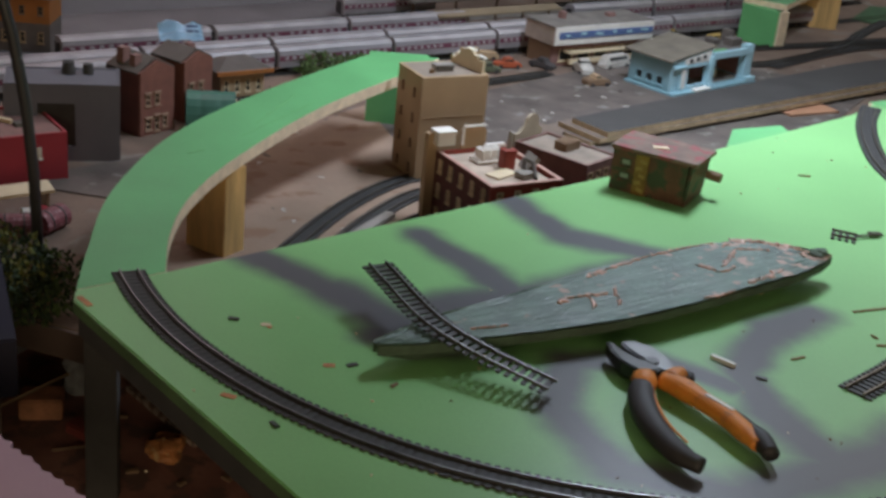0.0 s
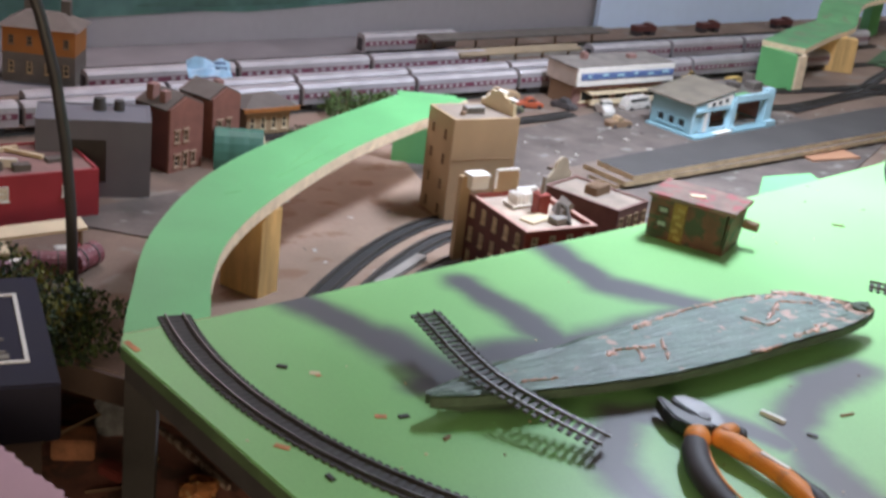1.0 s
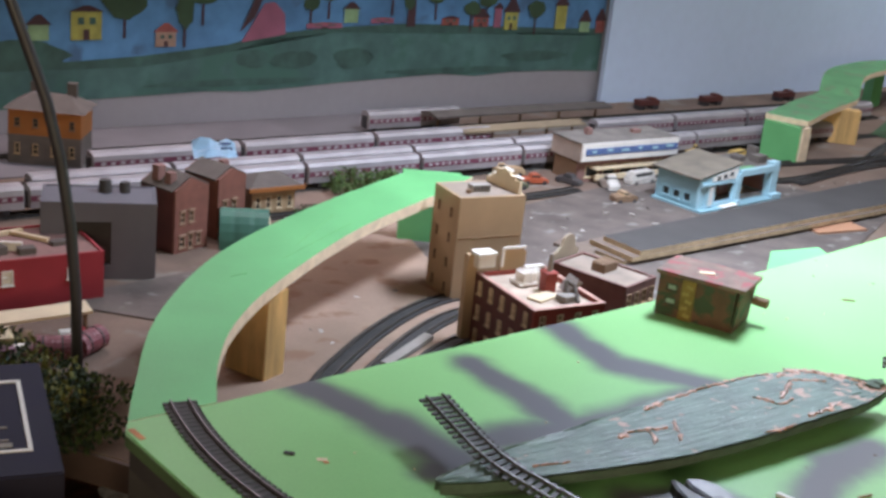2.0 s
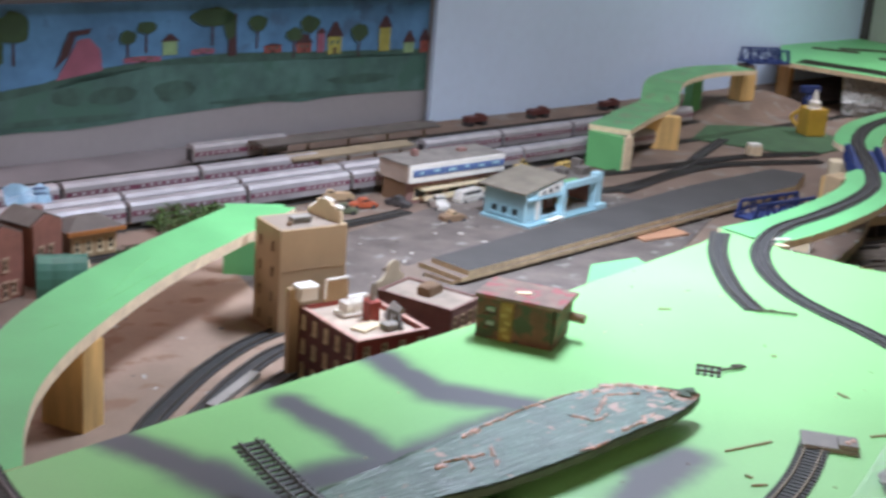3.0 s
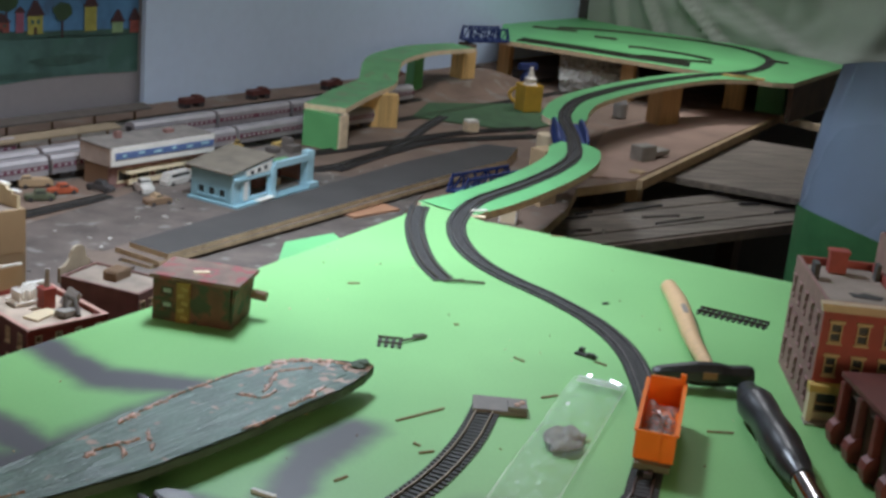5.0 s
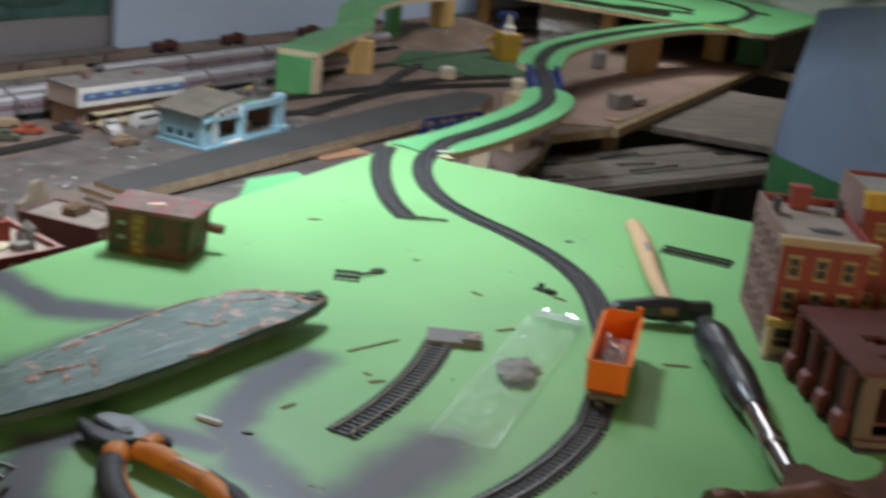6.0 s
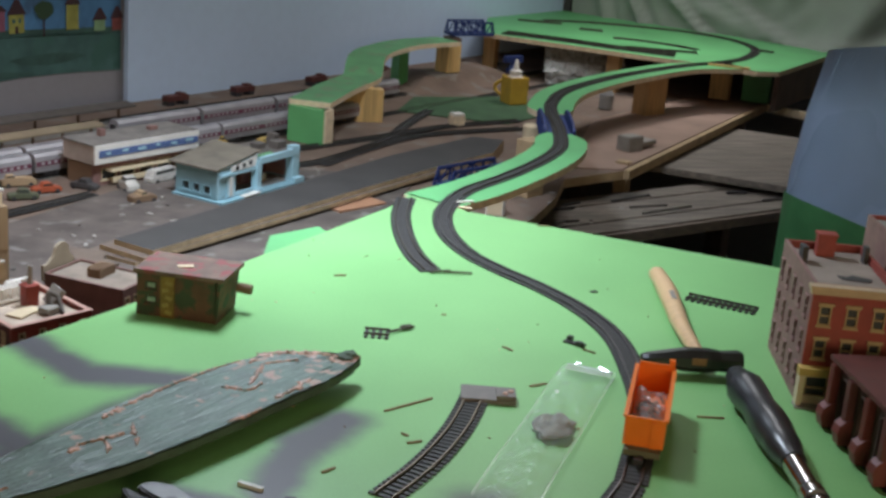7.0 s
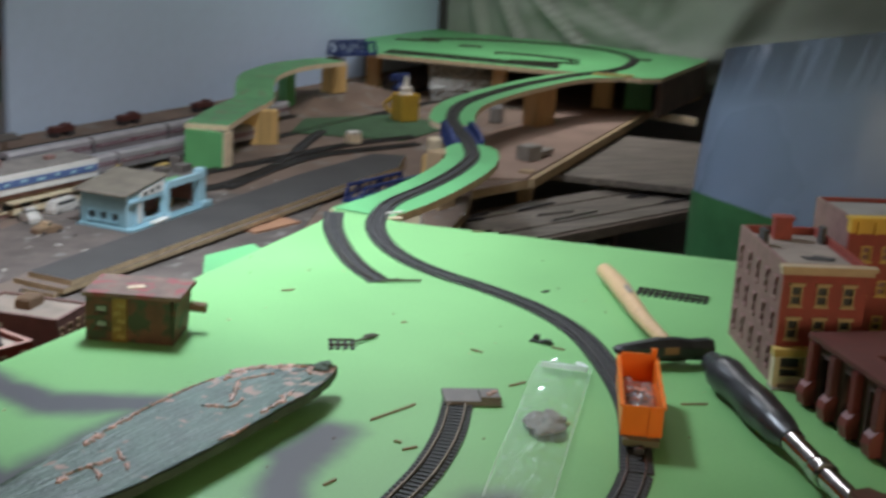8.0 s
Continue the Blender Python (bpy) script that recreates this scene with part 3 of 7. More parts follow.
def add_wall(th, material, x, y, rz, w, h, ops=(), t=0.004, frame_m=None, pane_m=None, z=0.0, bars=True, name="wall", lintel=None):
    put(part(name, wall_mesh(w, h, t, list(ops)), material, th), x, y, z, rz)
    m = pose(x, y, z, 0, 0, rz)
    for a, b, c, e in ops:
        if not frame_m:
            continue
        f = min(0.0016, (b - a) * 0.16)
        mid = (e - c) / 2
        holes = [(f, b - a - f, f, mid - f * 0.4), (f, b - a - f, mid + f * 0.4, e - c - f)] if bars else [(f, b - a - f, f, e - c - f)]
        win = part("window", wall_mesh(b - a, e - c, 0.004, holes), frame_m, th)
        win.matrix_basis = m @ Matrix.Translation((a, -0.001, c))
        part("sill", boxes((((b - a) / 2, 0.0, -f / 2), ((b - a) * 1.2, 0.003, f))), frame_m, win)
        if lintel:
            part("lintel", boxes((((b - a) / 2, 0.0, e - c + f * 0.9), ((b - a) * 1.25, 0.0035, f * 1.8))), frame_m, win)
        part("pane", boxes((((b - a) / 2, 0.0038, mid), (b - a, 0.0006, e - c))), pane_m or M_pane, win)


def grid_ops(w, h, cols, rows, ww, wh, x0=None, z0=None, dx=None, dz=None):
    dx = dx or w / cols
    dz = dz or h / rows
    x0 = dx / 2 if x0 is None else x0
    z0 = dz / 2 if z0 is None else z0
    return [(x0 + i * dx - ww / 2, x0 + i * dx + ww / 2, z0 + j * dz - wh / 2, z0 + j * dz + wh / 2) for i in range(cols) for j in range(rows)]


def shell(th, mats, w, d, h, front=(), left=(), right=(), back=(), frame_m=None, pane_m=None, roof=None, drop=0.006, t=0.004, bars=True, lintel=None):
    """Four walls and a sunk roof, front on y = 0. mats: front, left, right, back."""
    add_wall(th, mats[0], 0, 0, 0, w, h, front, t, frame_m, pane_m, bars=bars, lintel=lintel)
    add_wall(th, mats[1], 0, d - 0.0003, -90, d - t - 0.0006, h, left, t, frame_m, pane_m, bars=bars, lintel=lintel)
    add_wall(th, mats[2], w, t + 0.0003, 90, d - t - 0.0006, h, right, t, frame_m, pane_m, bars=bars)
    add_wall(th, mats[3], w - t - 0.0003, d, 180, w - 2 * t - 0.0006, h, back, t, frame_m, pane_m, bars=bars)
    if roof:
        part("roof", boxes(((w / 2, d / 2, h - drop), (w - 2 * t - 0.0006, d - 2 * t - 0.0006, 0.003))), roof, th)


def plate(th, name, prof, t, material, x, y, z, rz, label=""):
    """A flat panel cut to a profile of (across, up)."""
    bm = bmesh.new()
    a = [bm.verts.new((p[0], 0, p[1])) for p in prof]
    b = [bm.verts.new((p[0], t, p[1])) for p in prof]
    bm.faces.new(a)
    bm.faces.new(b[::-1])
    for i in range(len(prof)):
        j = (i + 1) % len(prof)
        bm.faces.new((a[j], a[i], b[i], b[j]))
    return put(part(name, bm, material, th, label), x, y, z, rz)


# ---------------------------------------------------------------- town on the old bench
# tall tan tower
tw = thing("tower_block", "tall tan card tower block with a seam across its blank side", "model building", -0.005, 1.892, BZ, 29)
shell(tw, (M_tan, M_tan, M_tan, M_tan), 0.106, 0.080, 0.158, left=grid_ops(0.076, 0.15, 2, 4, 0.006, 0.013), frame_m=M_tand, roof=mat("brown_card_roof", (0.24, 0.19, 0.15), 0.8, 0.2, 20, 0.15), drop=0.0012)
part("seam", boxes(((0.053, -0.0002, 0.098), (0.102, 0.0008, 0.0007))), mat("card_seam", (0.32, 0.21, 0.12), 0.8), tw)
ac = part("roof_unit", boxes(((0.045, 0.030, 0.1635), (0.030, 0.014, 0.010))), M_roofg, tw)
for i in range(5):
    part("slot", boxes(((0.034 + i * 0.0055, 0.0226, 0.1640), (0.0026, 0.002, 0.007))), M_dark, ac)
part("vent", cyl(bmesh.new(), (0.024, 0.022, 0.153), (0.024, 0.022, 0.163), 0.004), M_tand, tw)
step = [(0, 0), (0.062, 0), (0.062, 0.012), (0.054, 0.012), (0.054, 0.018), (0.046, 0.018), (0.046, 0.026), (0.036, 0.027), (0.028, 0.029), (0.020, 0.027), (0.018, 0.024), (0.010, 0.024), (0.010, 0.020), (0, 0.020)]
fac = plate(tw, "parapet", step, 0.005, M_cream, 0.101, 0.006, 0.152, 100, "cream stepped parapet laid on the roof")
fac.scale = (1.2, 1.0, 1.2)
part("parapet_edge", boxes(((0.058, -0.0006, 0.0125), (0.009, 0.0062, 0.002)), ((0.049, -0.0006, 0.0185), (0.009, 0.0062, 0.002)), ((0.028, -0.0006, 0.0285), (0.016, 0.0062, 0.002)), ((0.008, -0.0006, 0.0235), (0.014, 0.0062, 0.002))), M_white, fac)

# red brick house with a cluttered white roof
rh = thing("brick_factory", "dark red brick model house with cluttered white roof", "model building", 0.099, 1.632, BZ, 31.4)
# left wall in dark maroon: the shade of that side is put into the colour
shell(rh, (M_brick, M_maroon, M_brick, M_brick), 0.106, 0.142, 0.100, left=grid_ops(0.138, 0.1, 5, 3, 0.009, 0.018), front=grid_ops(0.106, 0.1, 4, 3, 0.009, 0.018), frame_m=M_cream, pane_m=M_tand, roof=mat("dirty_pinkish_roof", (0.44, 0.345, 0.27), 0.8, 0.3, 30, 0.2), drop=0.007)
part("roof_rim", boxes(((0.053, 0.002, 0.1008), (0.108, 0.0055, 0.0016)), ((0.002, 0.073, 0.1008), (0.0055, 0.136, 0.0016)), ((0.104, 0.073, 0.1008), (0.0055, 0.136, 0.0016))), mat("pinkish_rim", (0.45, 0.25, 0.2), 0.6), rh)
part("corner_column", boxes(((-0.006, 0.148, 0.062), (0.014, 0.010, 0.124))), M_tan, rh)
part("chimney_cap", boxes(((0.008, 0.140, 0.118), (0.026, 0.020, 0.017)), ((0.008, 0.140, 0.128), (0.029, 0.023, 0.003))), M_white, rh, bevel=0.0006)
plate(rh, "gable_panel", [(0, 0), (0.038, 0), (0.038, 0.024), (0.032, 0.030), (0.012, 0.032), (0.0, 0.027)], 0.004, M_tan, 0.036, 0.140, 0.100, 0)
part("gable_trim", boxes(((0.054, 0.1385, 0.1315), (0.034, 0.003, 0.003))), M_white, rh)
part("gable_trim", boxes(((0.037, 0.1385, 0.118), (0.003, 0.003, 0.024))), M_white, rh)
part("roof_ledge", boxes(((0.085, 0.134, 0.104), (0.03, 0.006, 0.004))), M_white, rh)
rl = part("railing_base", boxes(((0.056, 0.100, 0.0985), (0.044, 0.026, 0.003))), M_white, rh)
for i in range(6):
    part("rail_slat", boxes(((0.042 + i * 0.006, 0.100 + 0.002 * (i % 2), 0.1065), (0.0022, 0.022, 0.013))), M_white, rl)
part("brick_chimney", boxes(((0.066, 0.072, 0.1065), (0.016, 0.016, 0.025)), ((0.066, 0.072, 0.1195), (0.018, 0.018, 0.003))), M_brick, rh)
part("flue", cyl(bmesh.new(), (0.068, 0.074, 0.119), (0.070, 0.076, 0.143), 0.004, 0.003), M_roofg, rh)
part("yellow_plate", boxes(((0.046, 0.050, 0.0962), (0.04, 0.022, 0.0025), 20)), M_cream, rh)
part("loose_slab", boxes(((0.072, 0.034, 0.0995), (0.026, 0.018, 0.008), 12)), M_roofg, rh, bevel=0.0008)
part("tilted_slab", boxes(((0.087, 0.052, 0.1075), (0.006, 0.03, 0.024), -10, 0, 35)), M_roofg, rh)
cb = bmesh.new()
for a, b in zip([(0.072, 0.04, 0.104), (0.076, 0.045, 0.116), (0.084, 0.038, 0.112)], [(0.076, 0.045, 0.116), (0.084, 0.038, 0.112), (0.080, 0.022, 0.096)]):
    cyl(cb, a, b, 0.003, seg=8)
part("rubble", cb, M_roofd, rh)

# low dark house with light roof and hatch
lh = thing("low_shop", "low dark brick model shop with pale flat roof and hatch", "model building", 0.233, 1.820, BZ, 52)
M_shopw = mat("dusty_dark_brick", (0.15, 0.072, 0.058), 0.75, 0.3, 40, 0.15)
shell(lh, (M_shopw, M_shopw, M_shopw, M_shopw), 0.078, 0.126, 0.078, front=grid_ops(0.078, 0.06, 4, 1, 0.012, 0.02, z0=0.056), frame_m=M_tan, roof=mat("tan_grey_roof", (0.22, 0.172, 0.135), 0.85, 0.3, 30, 0.2), drop=0.004)
part("hatch", boxes(((0.044, 0.066, 0.081), (0.034, 0.022, 0.013)), *[((0.044, 0.057 + i * 0.006, 0.0884), (0.03, 0.003, 0.002)) for i in range(4)]), M_tand, lh, bevel=0.0005)
arcp = [(0, 0), (0.066, 0), (0.066, 0.020), (0.058, 0.024), (0.055, 0.033)] + [(0.040 + 0.015 * math.cos(a / 6 * math.pi), 0.036 + 0.010 * math.sin(a / 6 * math.pi)) for a in range(0, 7)] + [(0.022, 0.030), (0.010, 0.022), (0, 0.022)]
plate(lh, "arched_facade", arcp, 0.004, mat("dusty_cream_card", (0.34, 0.28, 0.20), 0.7, 0.2, 30, 0.1), 0.004, 0.130, 0.064, 0, "dusty arched false front")

M_scrap = wood("weathered_offcut", (0.15, 0.11, 0.085), 0, 1.5)
for x, y, rz, w in ((0.205, 2.168, -48, 0.085), (0.195, 2.205, -30, 0.07)):
    tagged(part("scrap_board", boxes(((x, y, BZ + 0.005), (w, 0.03, 0.006), rz, 4)), M_scrap), "grey weathered offcut board piled beside the road", "offcut", "scrap boards")

# plywood road in three glued layers
M_roadedge = mat("raw_ply_edge", (0.50, 0.37, 0.22), 0.8, 0.25, 50, 0.25)
for i, (g, e, zz) in enumerate([(-0.006, 0.044, 0.0), (0.005, 0.022, 0.0087), (0.0, 0.0, 0.0174)]):
    rd = [(0.296 - e * 0.6, 2.157 - e * 0.3 - g), (0.600 + g, 2.430 - g), (0.912 + g, 2.708 - g), (1.10, 2.86), (1.17, 2.99), (1.10, 3.02), (0.85, 2.82), (0.240 - e, 2.220)]
    if i < 2:
        tagged(part("road_base", prism(rd, BZ + zz, BZ + zz + 0.0078, 0, 1), [M_scrap, M_roadedge]), "bare plywood layer under the raised road", "road", kind="structure")
    else:
        tagged(part("road", prism(rd, BZ + zz - 0.0006, BZ + zz + 0.0078, 0, 1), [M_road, M_roadedge]), "raised dark grey road on plywood with raw edges", "road", kind="structure")

# light blue station with two open bays
bl = thing("service_station", "light blue plastic model service station with two open bays", "model building", 0.442, 2.514, BZ, 43.8)
bl.scale = (1.0, 1.15, 1.0)
part("base_slab", boxes(((0.124, 0.040, 0.003), (0.262, 0.106, 0.006))), M_lblue, bl)
add_wall(bl, M_lblue, 0, 0.090, -90, 0.086, 0.060, [(0.014 + i * 0.022, 0.030 + i * 0.022, 0.009, 0.026) for i in range(3)], 0.004, M_lblue, z=0.006, bars=False)
put(part("front_wall", wall_mesh(0.115, 0.060, 0.004, [(0.010, 0.026, 0.003, 0.042), (0.050, 0.104, 0.008, 0.042)]), M_lblue2, bl), 0, 0, 0.006)
plate(bl, "gable", [(0, 0), (0.115, 0), (0.115, 0.017)], 0.004, M_lblue2, 0, 0, 0.0662, 0)
part("door", boxes(((0.018, 0.003, 0.029), (0.014, 0.002, 0.036))), M_lblue2, bl)
part("door_panel", boxes(((0.034, -0.002, 0.029), (0.010, 0.003, 0.036))), M_whitepaint, bl)
sgb = part("sign_panel", loft(bmesh.new(), [[(0.034, y, 0.0575), (0.110, y, 0.0575), (0.110, y, 0.0775), (0.034, y, 0.0665)] for y in (-0.0026, -0.0004)]), M_whitepaint, bl, "white gable sign")
for i in range(3):
    part("sign_bar", boxes(((0.050 + i * 0.020, -0.0032, 0.0630 + i * 0.0022), (0.008, 0.0012, 0.0075))), M_pane, sgb)
part("fascia", boxes(((0.0575, -0.002, 0.053), (0.117, 0.004, 0.005))), M_lblue2, bl)
part("fascia", boxes(((0.180, -0.003, 0.066), (0.128, 0.006, 0.013))), M_lblue2, bl)
part("back_wall", wall_mesh(0.244, 0.060, 0.004, []), M_lblue, bl).matrix_basis = pose(0, 0.086, 0.006)
part("inner_panel", boxes(((0.125, 0.083, 0.036), (0.232, 0.003, 0.052))), M_brickd, bl)
part("inner_panel", boxes(((0.2415, 0.048, 0.036), (0.003, 0.066, 0.052))), M_brickd, bl)
part("bay_floor", boxes(((0.125, 0.044, 0.0068), (0.228, 0.072, 0.0012))), M_roofg, bl)
part("pillar", boxes(((0.113, -0.001, 0.036), (0.012, 0.013, 0.060)), ((0.113, -0.002, 0.010), (0.016, 0.018, 0.008))), M_lblue2, bl)
part("pillar", boxes(((0.234, 0.002, 0.042), (0.022, 0.014, 0.072)), ((0.237, -0.002, 0.010), (0.030, 0.022, 0.008))), M_lblue2, bl)
part("side_wall", boxes(((0.2455, 0.048, 0.036), (0.004, 0.072, 0.060))), M_lblue, bl)
rfm = bmesh.new()
loft(rfm, [[(-0.012, -0.003, 0.065), (-0.012, -0.003, 0.068), (0.122, -0.003, 0.087), (0.122, -0.003, 0.084)], [(-0.012, 0.098, 0.065), (-0.012, 0.098, 0.068), (0.122, 0.098, 0.087), (0.122, 0.098, 0.084)]])
part("roof", rfm, mat("dusty_olive_roof", (0.150, 0.128, 0.098), 0.85, 0.28, 30, 0.15), bl)
part("bay_roof", boxes(((0.183, 0.047, 0.068), (0.120, 0.084, 0.003))), M_roofd, bl)
part("roof_edge", boxes(((0.150, 0.008, 0.0705), (0.045, 0.010, 0.003))), M_greend, bl)
for x, y, w, h in ((0.225, 0.03, 0.03, 0.014), (0.19, 0.05, 0.02, 0.010), (0.238, 0.05, 0.012, 0.024)):
    part("roof_clutter", boxes(((x, y, 0.0696 + h / 2), (w, 0.02, h))), M_roofd, bl)
for x, y, w, h, m in ((0.140, 0.05, 0.03, 0.026, M_brickd), (0.205, 0.06, 0.03, 0.034, M_maroon), (0.18, 0.04, 0.02, 0.016, M_cream), (0.075, 0.05, 0.03, 0.024, M_brickd)):
    part("workbench", boxes(((x, y, 0.006 + h / 2), (w, 0.02, h))), m, bl)
part("doorstep", boxes(((0.082, -0.010, 0.0075), (0.05, 0.012, 0.003), 4)), M_white, bl)

# long diner with a blue and white sign board
dn = thing("roadside_shop", "long grey model shop with white and blue sign board", "model building", 0.220, 2.638, BZ, 37)
shell(dn, (M_brickd, M_tand, M_brickd, M_brickd), 0.25, 0.075, 0.044, front=[(0.02 + i * 0.046, 0.056 + i * 0.046, 0.010, 0.034) for i in range(5)], frame_m=M_cream, bars=False)
part("awning", boxes(((0.13, -0.010, 0.030), (0.20, 0.02, 0.003))), M_cream, dn)
part("counter", boxes(((0.13, -0.014, 0.012), (0.19, 0.006, 0.010))), M_cream, dn)
part("upper_box", boxes(((0.125, 0.036, 0.063), (0.262, 0.090, 0.036))), mat("pale_grey_card", (0.33, 0.27, 0.23), 0.8, 0.2, 30, 0.1), dn)
part("roof", boxes(((0.125, 0.036, 0.0825), (0.266, 0.094, 0.003))), mat("dusty_brown_roof", (0.17, 0.152, 0.135), 0.9, 0.3, 40, 0.3), dn)
sg = part("sign_board", boxes(((0.125, -0.0122, 0.0645), (0.262, 0.004, 0.036))), M_white, dn, "white sign board with a blue stripe")
part("sign_stripe", boxes(((0.128, -0.0148, 0.0655), (0.250, 0.002, 0.0135))), M_bluestripe, sg)
for i in range(6):
    part("sign_bar", boxes(((0.024 + i * 0.041, -0.0162, 0.0655 + 0.002 * (i % 2)), (0.010 + 0.010 * ((i * 7) % 3) / 2, 0.001, 0.005))), M_lblue2, sg)
part("roof_vent", boxes(((0.06, 0.05, 0.090), (0.012, 0.012, 0.014))), M_brickd, dn)
part("roof_vent", boxes(((0.18, 0.04, 0.087), (0.02, 0.012, 0.008))), M_brickd, dn)


# model road vehicles
def car(name, label, x, y, rz, body_m, l=0.055, w=0.022, h=0.009, cab=(0.3, 0.72, 0.008), cab_m=None, group="parked model cars", z=BZ):
    th = thing(name, label, "model car", x, y, z, rz, group)
    bm = bmesh.new()
    loft(bm, [[(s * l, -w / 2 * k, 0.003), (s * l, w / 2 * k, 0.003), (s * l, w / 2 * k, 0.003 + hh), (s * l, -w / 2 * k, 0.003 + hh)] for s, k, hh in ((-0.5, 0.82, h * 0.7), (-0.44, 1, h * 0.9), (-0.2, 1, h), (0.2, 1, h), (0.42, 0.98, h * 0.85), (0.5, 0.8, h * 0.6))])
    part("body", bm, body_m, th, bevel=0.0006)
    a, b, ch = cab
    bm = bmesh.new()
    z0 = 0.003 + h
    loft(bm, [[((a - 0.5) * l, -w * 0.44, z0), ((a - 0.5) * l, w * 0.44, z0), ((b - 0.5) * l, w * 0.44, z0), ((b - 0.5) * l, -w * 0.44, z0)], [((a - 0.5) * l + ch * 0.5, -w * 0.37, z0 + ch), ((a - 0.5) * l + ch * 0.5, w * 0.37, z0 + ch), ((b - 0.5) * l - ch * 0.6, w * 0.37, z0 + ch), ((b - 0.5) * l - ch * 0.6, -w * 0.37, z0 + ch)]])
    part("cabin", bm, cab_m or body_m, th)
    part("windscreen", boxes((((a + b) / 2 * l - 0.5 * l, 0, z0 + ch * 0.5), ((b - a) * l * 0.72, w * 0.84, ch * 0.5))), M_pane, th)
    for sx in (-0.32, 0.32):
        for sy in (-0.5, 0.5):
            part("wheel", cyl(bmesh.new(), (sx * l, sy * w - 0.0015, 0.0042), (sx * l, sy * w + 0.0015, 0.0042), 0.0042, seg=12), M_black, th)
    return th


M_offwhite = mat("dirty_white_paint", (0.48, 0.45, 0.41), 0.5, 0.25, 60, 0.05)
M_carred = mat("faded_red_paint", (0.40, 0.09, 0.04), 0.45, 0.15, 60, 0.03)
M_carolive = mat("olive_paint", (0.10, 0.11, 0.065), 0.6, 0.2, 60, 0.05)
M_cardk = mat("dark_car_paint", (0.06, 0.055, 0.055), 0.5, 0.2, 60, 0.03)
car("model_car", "faded orange-red model car on the grey lot", 0.135, 2.60, 20, M_carred)
car("model_car", "dull olive model car on the grey lot", 0.095, 2.552, 10, M_carolive)
car("model_car", "dark grey model car by the shop", 0.205, 2.628, -35, M_cardk)
car("model_truck", "tan model pick-up truck near the trains", 0.085, 2.645, 15, M_tan, l=0.065, h=0.014, cab=(0.1, 0.4, 0.006))
car("model_truck", "white model tow truck facing the lot", 0.285, 2.620, -70, M_offwhite, l=0.05, w=0.026, h=0.014, cab=(0.3, 0.75, 0.011))
car("model_bus", "white model camper bus with dark windows", 0.352, 2.690, 44, M_offwhite, l=0.078, w=0.025, h=0.011, cab=(0.04, 0.96, 0.012))
car("model_jeep", "brown and tan model jeep on the lot", 0.305, 2.535, 30, M_tand, l=0.052, w=0.026, h=0.012, cab=(0.3, 0.6, 0.007), cab_m=M_tan)
car("model_loader", "yellow model loader beside the tracks", 0.500, 2.985, 40, M_yellow2, l=0.042, w=0.022, h=0.012, cab=(0.4, 0.8, 0.010))
car("model_loader", "yellow model loader beside the tracks", 0.605, 3.005, 44, M_yellow2, l=0.055, w=0.022, h=0.010, cab=(0.1, 0.9, 0.006))

# passenger trains
COACH_WINDOW = bpy.data.meshes.new("window")
b = boxes(((0, 0, 0), (0.0075, 0.0008, 0.0055)))
b.to_mesh(COACH_WINDOW)
b.free()
COACH_WINDOW.materials.append(M_coachwin)


def make_coach():
    th = thing("passenger_coach", "silver model passenger coach with dark red window band", "model train", 0, 0, 0, 0, "passenger coaches")
    prof = [(-0.0175, 0.010), (0.0175, 0.010), (0.0180, 0.034), (0.0165, 0.042), (0.0115, 0.0475), (0.0, 0.0495), (-0.0115, 0.0475), (-0.0165, 0.042), (-0.0180, 0.034)]
    bm = bmesh.new()
    loft(bm, [[(x, a * k, b) for a, b in prof] for x, k in ((-0.121, 0.93), (-0.119, 1), (0.119, 1), (0.121, 0.93))])
    part("body", bm, M_silver, th)
    for s in (-1, 1):
        bd = part("window_band", boxes(((0, s * 0.0180, 0.0275), (0.238, 0.0012, 0.0095))), M_band, th)
        for i in range(15):
            if s < 0 and i != 7:
                w = new("window", COACH_WINDOW)
                w.parent = bd
                w.matrix_basis = pose(-0.105 + i * 0.0150, -0.0187, 0.0280)
        part("truck", boxes(((s * 0.082, 0, 0.0045), (0.036, 0.026, 0.007)), ((s * 0.082 - 0.011, 0, 0.004), (0.009, 0.029, 0.008)), ((s * 0.082 + 0.011, 0, 0.004), (0.009, 0.029, 0.008))), M_black, th)
        part("end_door", boxes(((s * 0.1222, 0, 0.024), (0.003, 0.016, 0.028))), M_black, th)
    part("underframe", boxes(((0, 0, 0.007), (0.10, 0.022, 0.007))), M_black, th)
    return th


coach = make_coach()
# each row: first centre along the wall, distance from the wall, how many, pitch, stretch
first = True
for u0, v, count, pitch, stretch in ((-1.777, 0.490, 9, 0.2505, 1.0), (-1.506, 0.437, 5, 0.2505, 1.0), (-1.342, 0.332, 3, 0.2945, 1.175), (-0.196, 0.345, 4, 0.253, 1.0), (-0.69, 0.165, 1, 0.25, 1.0), (-1.98, 0.620, 1, 0.25, 1.0)):
    for k in range(count):
        x, y = uv(u0 + k * pitch, v)
        m = pose(x, y, BZ + 0.006, 0, 0, ANG) @ Matrix.Diagonal((stretch, 1.0, 0.96, 1))
        if first:
            coach.matrix_world = m
            first = False
        else:
            copy_thing(coach, m)
